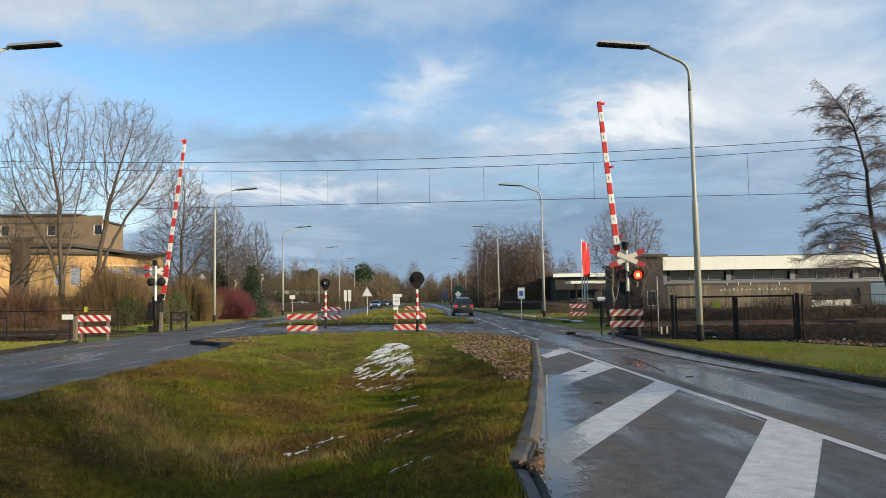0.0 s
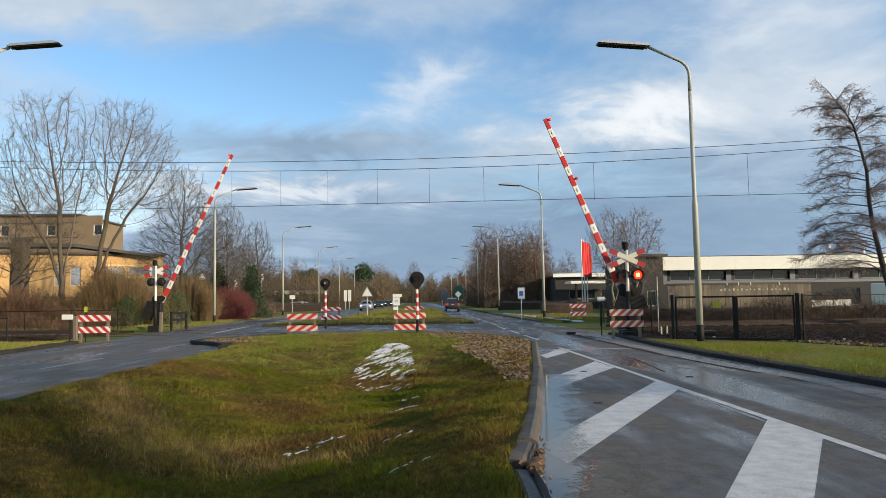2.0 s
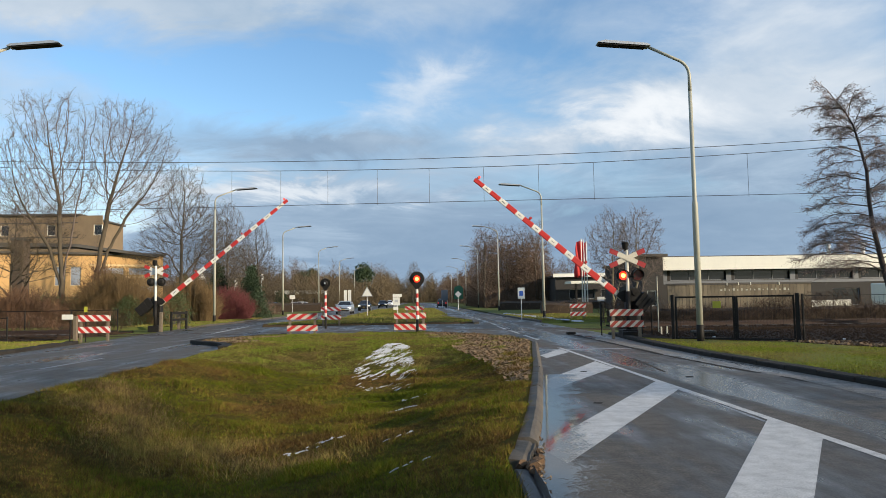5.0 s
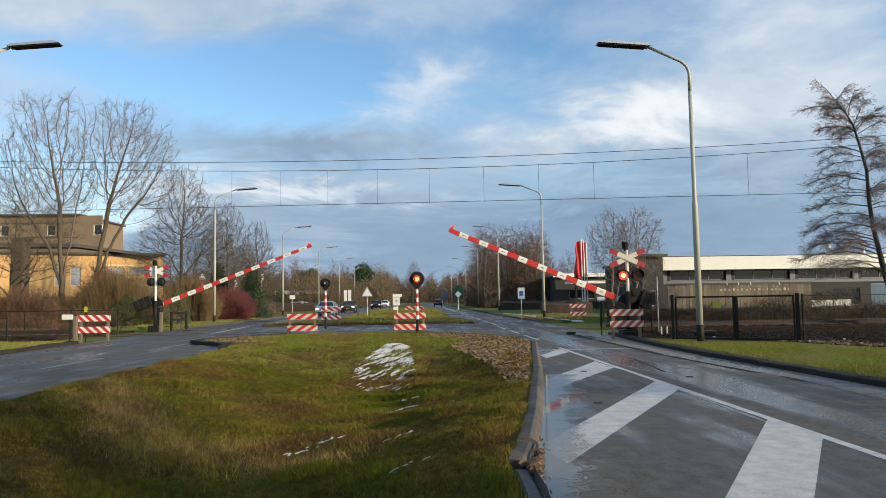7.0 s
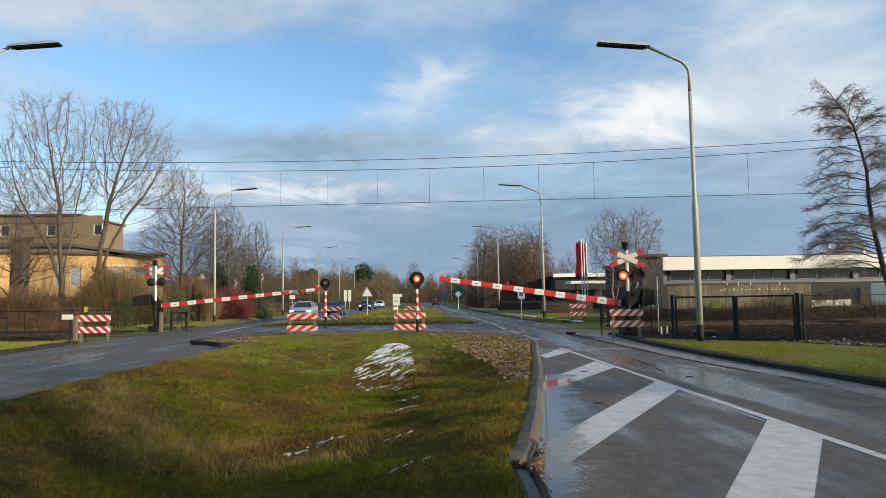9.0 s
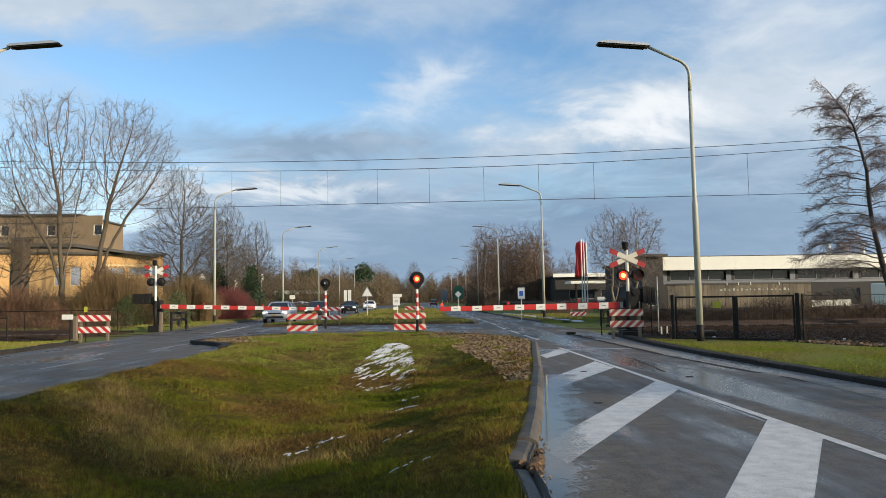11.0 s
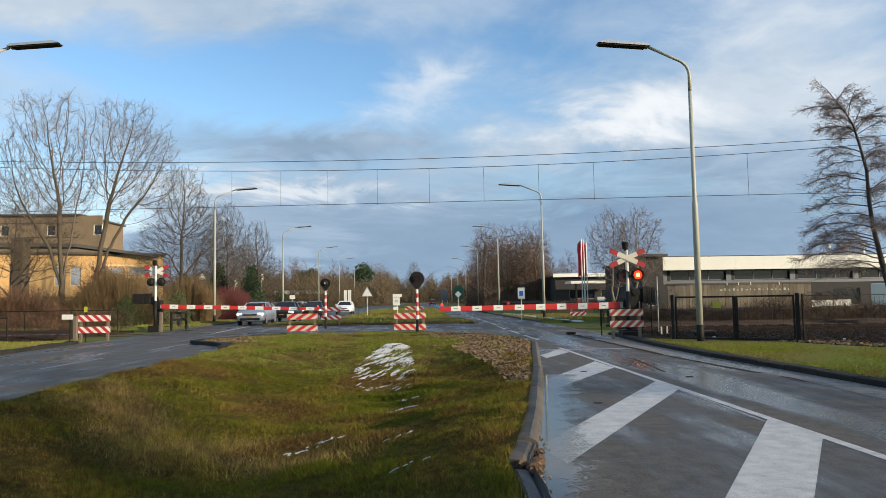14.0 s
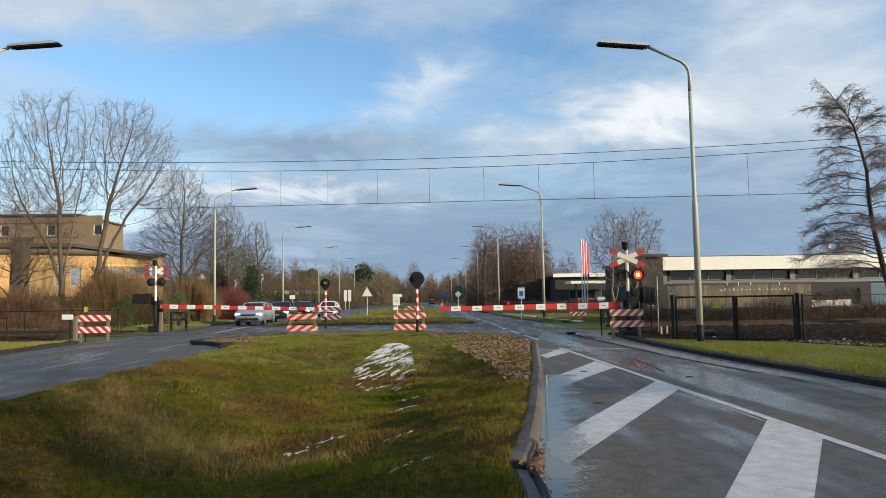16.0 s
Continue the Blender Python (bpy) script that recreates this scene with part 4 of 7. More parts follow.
def barrier_arm(name_label, length, start, pitch, front, white_len, drop, weight=(0.92, -0.2, 0.2)):
    """A tapered striped arm along +x, hung below its pivot by a cranked yoke; its stripes are parts."""
    arm = thing("crossing_barrier", pose(0, 0, 0), name_label, "barrier", "crossing barriers")
    half = lambda u: 0.118 - 0.04 * (u / length)
    u, k = start, 0
    while u < length - 0.02:
        red = k % 2 == 0
        e = min(length, u + (pitch - white_len if red else white_len))
        vs = [(s, d * 0.03, q * half(s) - drop) for s in (u, e) for d, q in ((-1, -0.8), (-1, 0.8), (-0.7, 1), (0.7, 1), (1, 0.8), (1, -0.8), (0.7, -1), (-0.7, -1))]
        fs = [tuple(range(8)), tuple(reversed(range(8, 16)))] + [((i + 1) % 8, i, i + 8, (i + 1) % 8 + 8) for i in range(8)]
        seg = part("stripe", Mesh().add(vs, fs), M_RED if red else M_WHITE, arm)
        if not red and e - u > 0.3:
            part("lettering", Mesh().box(u + white_len * 0.3, u + white_len * 0.7, *sorted((front * 0.034, front * 0.0305)), -drop - 0.012, -drop + 0.012), M_TEXT, seg, "small unreadable grey lettering")
        u, k = e, k + 1
    part("sleeve", Mesh().box(start - 0.35, start, -0.045, 0.045, -drop - 0.1, -drop + 0.1, bev=0.02), M_GALV, arm, "grey steel sleeve")
    part("hub", Mesh().tube([(0, -0.12, 0), (0, 0.12, 0)], 0.14, 16), M_DARK, arm)
    yoke = [(-0.3, 0.1), (0.12, 0.12), (max(start - 0.1, 0.32), -drop + 0.09), (max(start - 0.1, 0.32), -drop - 0.09), (0.1, -drop - 0.09), (-0.3, -0.12)]
    part("yoke", Mesh().prism(yoke[::-1], -0.09, -0.05), M_DARK, arm)
    part("yoke", Mesh().prism(yoke[::-1], 0.05, 0.09), M_DARK, arm)
    for i in range(3):
        part("counterweight", Mesh().box(-weight[0] + i * (weight[0] - 0.2) / 3, -weight[0] + (i + 0.97) * (weight[0] - 0.2) / 3, -0.17, 0.17, weight[1] - 0.03 * (i == 1), weight[2] + 0.02 * i, bev=0.015), M_DARK, arm, "black counterweight")
    for f in (0.995, 0.66, 0.30):
        u = length * f - 0.05
        h = half(u) - drop
        lamp = part("arm_lamp", Mesh().tube([(u, 0, h - 0.01), (u, 0, h + 0.05), (u, 0, h + 0.1)], [0.02, 0.05, 0.05], 12), M_BRICKRED, arm, "small lamp on the arm")
        part("lamp_lens", Mesh().tube([(u, front * 0.052, h + 0.075), (u, front * 0.07, h + 0.075)], 0.045, 12), M_RED if f < 0.9 else M_GLOW, lamp, "small red lamp lens")
    return arm


def banded_signal(x, y, z_top, back, label, scale=1.0):
    """A single round signal on a red and white banded post."""
    t = thing("median_signal", pose(x, y, 0.0), label, "railway signal", "median signals")
    part("foot", Mesh().tube([(0, 0, -0.25), (0, 0, 0.62)], 0.055, 12), M_DARK, t, "dark foot")
    z0, k = 0.62, 0
    step = (z_top - 0.42 - z0) / 7
    while k < 7:
        part("band", Mesh().tube([(0, 0, z0 + k * step), (0, 0, z0 + (k + 1) * step)], 0.056, 12), M_WHITE if k % 2 == 0 else M_RED, t)
        k += 1
    r = 0.31 * scale
    shield = Mesh()
    pts = [(r * math.cos(a), r * math.sin(a)) for a in [radians(d) for d in range(-20, 201, 10)]] + [(-0.06, -r * 1.32), (0.06, -r * 1.32)]
    shield.prism(pts, 0.0, 0.03)
    part("shield", shield, M_DARK, t, "black heart-shaped shield", at=pose(0, -0.07, z_top))
    lamps = []
    if back:
        part("housing", Mesh().tube([(0, -0.24, z_top), (0, -0.2, z_top), (0, -0.07, z_top)], [r * 0.3, r * 0.48, r * 0.52], 16), M_DARK, t)
        part("rim", Mesh().tube([(0, -0.26, z_top), (0, -0.24, z_top)], r * 0.18, 10), M_ALU, t)
    else:
        h = new_mesh_parent(t, z_top)
        lamps.append((t, Vector((0, -0.1, z_top))))
    return t, lamps


def new_mesh_parent(t, z):
    hood = Mesh()
    n, r = 14, 0.15
    vs, fs = [], []
    for i in range(n + 1):
        a = radians(-30) + radians(240) * i / n
        for rr, yy in ((r, -0.0), (r * 0.92, -0.0), (r, -0.2), (r * 0.92, -0.2)):
            vs.append((rr * math.cos(a), yy, rr * math.sin(a)))
    for i in range(n):
        o, p = i * 4, i * 4 + 4
        fs += [(o, p, p + 2, o + 2), (o + 1, o + 3, p + 3, p + 1), (o + 2, p + 2, p + 3, o + 3)]
    b = part("hood", hood.add(vs, fs), M_DARK, t, at=pose(0, -0.07, z))
    part("lens", Mesh().tube([(0, -0.072, z), (0, -0.082, z)], 0.13, 20), M_LENS_OFF, t, "unlit dark red lens")
    return b


def mesh_fence(points, h, label, post_gap=2.4, bars=0.11, rail_r=0.022, thick=False):
    """A steel bar fence along straight stretches."""
    t = thing("steel_fence", pose(0, 0, 0), label, "fence", "fences along the railway")
    for (x0, y0), (x1, y1) in zip(points, points[1:]):
        a, b = Vector((x0, y0, 0)), Vector((x1, y1, 0))
        L = (b - a).length
        n = max(1, round(L / post_gap))
        for k in range(n + 1):
            p = a.lerp(b, k / n)
            part("post", Mesh().box(p.x - 0.025, p.x + 0.025, p.y - 0.025, p.y + 0.025, -0.1, h + 0.06, bev=0.008), M_DARK, t)
        for z in (0.12, h):
            part("rail", Mesh().tube([a + Vector((0, 0, z)), b + Vector((0, 0, z))], rail_r, 6), M_DARK, t)
        bm = Mesh()
        m = int(L / bars)
        for k in range(1, m):
            p = a.lerp(b, k / m)
            bm.tube([(p.x, p.y, 0.12), (p.x, p.y, h)], 0.003, 4, cap=False)
        ob = part("bar_infill", bm, M_DARK, t)
        tagged(ob, "thin dark vertical bars", kind="stuff")
    return t


def pole_sign(x, y, h, shape, w, hh, face, label, edge=None, back=False, pole=0.03, category="road sign"):
    t = thing("road_sign", pose(x, y, 0), label, category)
    part("pole", Mesh().tube([(0, 0.03, -0.1), (0, 0.03, h)], pole, 8), M_ALU, t)
    if shape == "tri":
        tri = lambda s: [(-w / 2 * s, h - hh + hh * (1 - s) * 0.33), (w / 2 * s, h - hh + hh * (1 - s) * 0.33), (0, h - hh * (1 - s) * 0.67)]
        part("plate", Mesh().prism(tri(1), -0.012, 0.0), edge or face, t)
        part("face", Mesh().prism(tri(0.8), -0.017, -0.012), face, t)
    elif shape == "diamond":
        part("plate", Mesh().prism([(-w / 2, h - w / 2), (0, h - w), (w / 2, h - w / 2), (0, h)], -0.012, 0), face, t)
    else:
        part("plate", Mesh().box(-w / 2, w / 2, -0.014, 0.0, h - hh, h, bev=0.004), face, t)
        if edge:
            part("symbol", Mesh().box(-w * 0.28, w * 0.28, -0.019, -0.014, h - hh * 0.75, h - hh * 0.3), edge, t)
    return t

# ---- plants ----


def grow(rnd, base, height, spread, levels, trunk_r, lean=(0, 0), first=0.25, fork=(2, 3), droop=0.0, twig=0.006, child_len=0.62, angle=38, side_branches=7, wob=0.12, up=0.25, thin=0.55, keep=0.62):
    """Limbs of a bare tree: lists of (points, radii, level)."""
    limbs = []

    def limb(p, d, length, r, lev):
        n = 5 if lev < 2 else (4 if lev < 4 else 3)
        pts, rad, cur = [p.copy()], [r], p.copy()
        end_r = max(twig, r * (0.42 if lev < levels else 0.5))
        for k in range(n):
            j = Vector((rnd.gauss(0, wob), rnd.gauss(0, wob), rnd.gauss(0, wob * 0.6)))
            d = (d + j + Vector((0, 0, up * (0.35 if lev else 0.1) - droop * lev))).normalized()
            cur = cur + d * (length / n)
            pts.append(cur.copy())
            rad.append(r + (end_r - r) * (k + 1) / n)
        limbs.append((pts, rad, lev))
        if lev >= levels:
            return
        kids = side_branches if lev == 0 else rnd.randint(*fork) + (1 if lev < 3 else 0)
        for k in range(kids):
            f = first + (1 - first) * (k + rnd.random() * 0.8) / kids if lev == 0 else 0.25 + 0.75 * (k + rnd.random()) / kids
            f = min(f, 0.98)
            i = min(int(f * n), n - 1)
            q = pts[i].lerp(pts[i + 1], f * n - i)
            ax = (pts[i + 1] - pts[i]).normalized()
            side = ax.orthogonal().normalized()
            side.rotate(Matrix.Rotation(rnd.random() * 6.283, 3, ax))
            a = radians(rnd.gauss(angle, 9))
            nd = ax * math.cos(a) + side * math.sin(a)
            nd = Vector((nd.x * spread, nd.y * spread, nd.z)).normalized()
            ll = length * child_len * (1.15 - 0.55 * f if lev == 0 else 1.0) * rnd.uniform(0.75, 1.15)
            limb(q, nd, ll, max(twig, (rad[i] * (keep if lev else thin))), lev + 1)
        limb(pts[-1], (pts[-1] - pts[-2]).normalized(), length * child_len * 0.8, end_r, lev + 1)

    limb(Vector(base), Vector((lean[0], lean[1], 1)).normalized(), height, trunk_r, 0)
    return limbs


def tree_meshes(limbs, trunk_levels=1):
    tr, cr = Mesh(), Mesh()
    for pts, rad, lev in limbs:
        (tr if lev < trunk_levels else cr).tube(pts, rad, 9 if lev == 0 else (6 if lev == 1 else (4 if lev < 4 else 3)), cap=False)
    return tr, cr


def bare_tree(m, seed, label, bark, category="tree", group="bare trees", stems=((0, 0, 0, 0),), twig_mat=None, **kw):
    rnd = random.Random(seed)
    t = thing("tree", m, label, category, group)
    tr, cr = Mesh(), Mesh()
    for sx, sy, lx, ly in stems:
        a, b = tree_meshes(grow(rnd, (sx, sy, -0.3), lean=(lx, ly), **kw))
        tr.add(a.v, a.f)
        cr.add(b.v, b.f)
    part("trunk", tr, bark, t, smooth=True)
    part("crown", cr, twig_mat or bark, t, "bare branching twigs")
    return t


def colonise(seed, stems, lobes, count, step, trunk_r, tip_r, fuzz=0.35, rise=0.25, shell=0.0, reach=60.0, kill=2.1, jitter=0.10):
    """A tree that grows towards points strewn through its crown: stems are its first limbs, lobes the ellipsoids of the crown."""
    rs = np.random.RandomState(seed)
    pts = []
    vol = np.array([l[3] * l[4] * l[5] for l in lobes])
    for l, share in zip(lobes, vol / vol.sum()):
        n = int(count * share)
        d = rs.normal(0, 1, (n, 3))
        d /= np.linalg.norm(d, axis=1)[:, None]
        q = rs.uniform(shell, 1, n) ** (1 / 3)
        bump = 1 + 0.14 * np.sin(d[:, 0] * 5 + seed) * np.sin(d[:, 2] * 6 + seed * 2) + 0.10 * np.sin(d[:, 1] * 9)
        pts.append(np.array(l[:3]) + d * (q * bump)[:, None] * np.array(l[3:]))
    aim = np.concatenate(pts)
    nodes, parent = [], []
    for stem in stems:
        start = Vector(stem[0])
        prev = -1
        if nodes:
            prev = int(np.argmin(np.linalg.norm(np.array(nodes) - np.array(start), axis=1)))
        else:
            nodes.append(np.array(start))
            parent.append(-1)
            prev = 0
        for p, q in zip(stem, stem[1:]):
            a, b = np.array(p, float), np.array(q, float)
            n = max(1, int(np.linalg.norm(b - a) / step))
            for k in range(1, n + 1):
                nodes.append(a + (b - a) * k / n + rs.normal(0, 0.035, 3) * (k < n))
                parent.append(prev)
                prev = len(nodes) - 1
    P = np.array(nodes)
    dist = np.linalg.norm(aim[:, None] - P[None], axis=2)
    near, gap = dist.argmin(1), dist.min(1)
    shoots = np.zeros(len(P), int)
    for _ in range(110):
        live = gap < reach
        if not live.any():
            break
        idx = near[live]
        v = aim[live] - P[idx]
        v /= np.linalg.norm(v, axis=1)[:, None] + 1e-9
        acc = np.zeros((len(P), 3))
        np.add.at(acc, idx, v)
        grow_at = np.unique(idx)
        full = shoots[grow_at] >= 3
        if full.any():
            # a node with three shoots grows no more, and what drew it is given up
            gone = np.isin(near, grow_at[full])
            aim, near, gap = aim[~gone], near[~gone], gap[~gone]
            grow_at = grow_at[~full]
            if len(grow_at) == 0:
                continue
        shoots[grow_at] += 1
        d = acc[grow_at]
        d /= np.linalg.norm(d, axis=1)[:, None] + 1e-9
        d += rs.normal(0, jitter, d.shape)
        d[:, 2] += rise * 0.4
        d /= np.linalg.norm(d, axis=1)[:, None] + 1e-9
        fresh = P[grow_at] + d * step
        base = len(P)
        P = np.concatenate([P, fresh])
        shoots = np.concatenate([shoots, np.zeros(len(fresh), int)])
        parent += grow_at.tolist()
        dd = np.linalg.norm(aim[:, None] - fresh[None], axis=2)
        m, j = dd.min(1), dd.argmin(1)
        closer = m < gap
        near[closer], gap[closer] = base + j[closer], m[closer]
        keep = gap > kill * step
        aim, near, gap = aim[keep], near[keep], gap[keep]
        if len(aim) == 0:
            break
    n = len(P)
    kids = [[] for _ in range(n)]
    for i, p in enumerate(parent):
        if p >= 0:
            kids[p].append(i)
    tips = np.zeros(n)
    for i in range(n - 1, -1, -1):
        tips[i] = max(1.0, sum(tips[k] for k in kids[i]))
    power = math.log(trunk_r / tip_r) / math.log(tips[0])
    rad = tip_r * tips ** power
    tr, cr = Mesh(), Mesh()
    todo = [(0, -1)]
    while todo:
        i, p = todo.pop()
        path, rr = ([Vector(P[p])], [min(rad[p], rad[i] * 1.25)]) if p >= 0 else ([], [])
        first = rad[i]
        while True:
            path.append(Vector(P[i]))
            rr.append(float(rad[i]))
            if not kids[i]:
                break
            ks = sorted(kids[i], key=lambda k: -tips[k])
            todo += [(k, i) for k in ks[1:]]
            i = ks[0]
        if len(path) > 3:
            # every kink is eased, as wood grows
            path = [path[0]] + [(path[k - 1] + path[k] * 2 + path[k + 1]) / 4 for k in range(1, len(path) - 1)] + [path[-1]]
        big = first > trunk_r * 0.42
        (tr if big else cr).tube(path, rr, 8 if big else (5 if first > 0.03 else 3), cap=False)
    for i in range(n):
        if rad[i] < tip_r * 2.6 and parent[i] >= 0:
            ax = Vector(P[i] - P[parent[i]]).normalized()
            for _ in range(2):
                e = (Vector(rs.normal(0, 0.5, 3)) + ax + Vector((0, 0, rise))).normalized()
                ll = fuzz * rs.uniform(0.6, 1.5)
                a = Vector(P[i])
                b = a + e * ll * 0.5
                c = b + (e + Vector(rs.normal(0, 0.3, 3)) + Vector((0, 0, rise))).normalized() * ll * 0.6
                cr.tube([a, b, c], [tip_r * 0.9, tip_r * 0.75, tip_r * 0.4], 3, cap=False)
                d = b + (e + Vector(rs.normal(0, 0.6, 3))).normalized() * ll * 0.5
                cr.tube([b, d], [tip_r * 0.6, tip_r * 0.35], 3, cap=False)
    return tr, cr


def crown_tree(m, label, bark, twigs, group="bare trees", **kw):
    t = thing("tree", m, label, "tree", group)
    tr, cr = colonise(**kw)
    part("trunk", tr, bark, t, smooth=True)
    part("crown", cr, twigs, t, "bare branching twigs", smooth=True)
    return t


def alder(m, label, seed):
    """A leaning alder: tiers of long drooping boughs, each a flat shelf of fine twigs hung with cones."""
    rnd = random.Random(seed)
    t = thing("tree", m, label, "tree", "bare trees")
    spine = [Vector(p) for p in ((0.15, 0, -0.3), (0.05, 0, 1.4), (-0.3, 0, 2.9), (-0.65, 0, 4.7), (-0.78, 0, 6.1), (-0.8, 0, 7.5), (-1.07, 0, 8.7), (-1.36, 0, 9.8), (-1.75, 0, 10.5), (-2.2, 0, 11.0))]
    zs = [p.z for p in spine]
    trunk = Mesh().tube(spine, [0.18, 0.15, 0.13, 0.105, 0.09, 0.08, 0.062, 0.045, 0.03, 0.015], 9, cap=False)
    boughs, twigs, cones = Mesh(), Mesh(), Mesh()

    def stem_at(z):
        return Vector((float(np.interp(z, zs, [p.x for p in spine])), 0, z))

    def hang(p):
        a = rnd.random() * 6.28
        s = rnd.uniform(0.007, 0.013)
        e = p + Vector((rnd.gauss(0, 0.02), rnd.gauss(0, 0.02), -rnd.uniform(0.03, 0.06)))
        cones.tube([p, p.lerp(e, 0.5), e], [s * 0.4, s, s * 0.3], 4, cap=False)

    def shelf(start, az, length, r, rise, droop):
        n = 12
        path, p, sl = [start.copy()], start.copy(), rise
        h = Vector((math.cos(az), math.sin(az), 0))
        side = Vector((-h.y, h.x, 0))
        sway = rnd.gauss(0, 0.12)
        for k in range(n):
            sl -= droop / n * (0.5 + k / n)
            p = p + (h + side * (sway + rnd.gauss(0, 0.22)) + Vector((0, 0, sl + rnd.gauss(0, 0.13)))).normalized() * (length / n)
            path.append(p.copy())
        boughs.tube(path, [r * (1 - 0.85 * k / n) + 0.005 for k in range(n + 1)], 5, cap=False)
        for k in range(int(length * 22)):
            f = rnd.uniform(0.12, 1.0) ** 0.8
            i = min(int(f * n), n - 1)
            q = path[i].lerp(path[i + 1], f * n - i)
            s = rnd.choice((-1, 1))
            ll = rnd.uniform(0.3, 0.95) * (1.1 - 0.45 * f) * (0.6 + 0.13 * length)
            d = (h * rnd.uniform(0.5, 1.1) + side * s * rnd.uniform(0.3, 1.0) + Vector((0, 0, rnd.gauss(0.0, 0.5)))).normalized()
            mid = q + d * ll * 0.55
            end = mid + (d + Vector((rnd.gauss(0, 0.25), rnd.gauss(0, 0.25), -0.25))).normalized() * ll * 0.5
            twigs.tube([q, mid, end], [0.0075, 0.0055, 0.0035], 3, cap=False)
            for j in range(5):
                a = (q.lerp(mid, rnd.uniform(0.3, 1)) if rnd.random() < 0.5 else mid.lerp(end, rnd.random()))
                e = a + Vector((rnd.gauss(0, 0.12), rnd.gauss(0, 0.12), rnd.gauss(-0.03, 0.10))) + d * 0.08
                twigs.tube([a, e], [0.005, 0.003], 3, cap=False)
                if rnd.random() < 0.3:
                    hang(e)

    z = 2.55
    turn = 0.4
    while z < 10.9:
        f = (z - 2.5) / 8.4
        for k in range(3):
            turn += 2.2 + rnd.gauss(0, 0.35)
            ll = float(np.interp(f, [0, 0.15, 0.4, 0.75, 1.0], [3.9, 3.5, 3.0, 2.5, 1.1])) * rnd.uniform(0.75, 1.1)
            shelf(stem_at(z + rnd.uniform(-0.3, 0.3)), turn, ll, 0.019 * (1.2 - 0.6 * f), rnd.uniform(0.2, 0.6), rnd.uniform(0.7, 1.25))
        z += rnd.uniform(0.45, 0.8)
    # boughs along the side that faces the road, and the bent leader
    for z, ll in ((2.5, 3.6), (3.1, 4.3), (3.5, 3.7), (3.9, 3.4), (4.6, 3.2), (5.7, 2.9), (7.0, 3.0), (8.4, 2.5), (9.5, 2.1), (10.6, 2.0)):
        shelf(stem_at(z), math.pi + rnd.gauss(0, 0.12), ll, 0.032, 0.4, 0.95)
    for k in range(14):
        shelf(stem_at(rnd.uniform(9.4, 11.0)), rnd.uniform(0, 6.28), rnd.uniform(1.0, 1.9), 0.02, rnd.uniform(0.7, 1.8), 1.0)
    part("trunk", trunk, M_BARK_DARK, t, smooth=True)
    part("branching", boughs, M_BARK, t, smooth=True)
    part("crown", twigs, M_TWIG_ALDER, t, "fine bare twigs in flat shelves")
    tagged(part("cone_litter", cones, M_BARK_DARK, t, "tiny dark hanging cones"), kind="stuff")
    return t


def bush(m, seed, label, twigs, n, w, d, h, name="shrub", group="", category="shrub"):
    """Upright stems fanning from the ground with side twigs."""
    rnd = random.Random(seed)
    t = thing(name, m, label, category, group)
    me = Mesh()
    for k in range(n):
        x, y = rnd.uniform(-w / 2, w / 2), rnd.uniform(-d / 2, d / 2)
        edge = math.sqrt(max(0.05, 1 - (2 * x / w) ** 2 * 0.85))
        hh = h * edge * rnd.uniform(0.6, 1.05)
        p = Vector((x * 0.75, y * 0.75, -0.05))
        q = Vector((x + rnd.gauss(0, 0.15), y + rnd.gauss(0, 0.15), hh))
        mid = p.lerp(q, 0.5) + Vector((rnd.gauss(0, 0.08), rnd.gauss(0, 0.08), 0))
        me.tube([p, mid, q], [0.016, 0.011, 0.006], 3, cap=False)
        for j in range(5):
            f = rnd.uniform(0.3, 0.95)
            a = p.lerp(q, f)
            e = a + Vector((rnd.gauss(0, 0.3), rnd.gauss(0, 0.3), rnd.uniform(0.15, 0.5))) * (h / 2.5)
            me.tube([a, e], [0.009, 0.004], 3, cap=False)
    tagged(part("stem_tangle", me, twigs, t), kind="stuff")
    return t


def leafy(m, seed, label, leaf, n, shape, size, name="shrub", trunk=None, category="shrub", group=""):
    """Clumps of many small leaves over a rough body; shape(rnd) gives a point."""
    rnd = random.Random(seed)
    t = thing(name, m, label, category, group)
    me = Mesh()
    for k in range(n):
        c = Vector(shape(rnd))
        for j in range(3):
            q = Euler((rnd.random() * 6.3, rnd.random() * 6.3, rnd.random() * 6.3)).to_matrix()
            s = size * rnd.uniform(0.5, 1.3)
            o = c + Vector((rnd.gauss(0, size), rnd.gauss(0, size), rnd.gauss(0, size)))
            me.add([o + q @ Vector(p) * s for p in ((-0.5, 0, 0), (0, -0.25, 0.06), (0.6, 0, 0), (0, 0.25, 0.06))], [(0, 1, 2, 3)])
    part("foliage", me, leaf, t)
    st = Mesh()
    for k in range(3 if trunk is None else 1):
        st.tube([(rnd.gauss(0, 0.1), rnd.gauss(0, 0.1), -0.2), (rnd.gauss(0, 0.1), 0, (trunk or 1.0))], [0.06 if trunk is None else 0.16, 0.03], 6)
    part("stem", st, M_BARK, t)
    return t


def cone_shape(r, h, z0=0.2):
    def f(rnd):
        z = rnd.random() ** 1.3
        a, q = rnd.random() * 6.283, math.sqrt(rnd.random()) * (1 - z) * r * (0.8 + 0.35 * rnd.random())
        return (q * math.cos(a), q * math.sin(a), z0 + z * h)
    return f


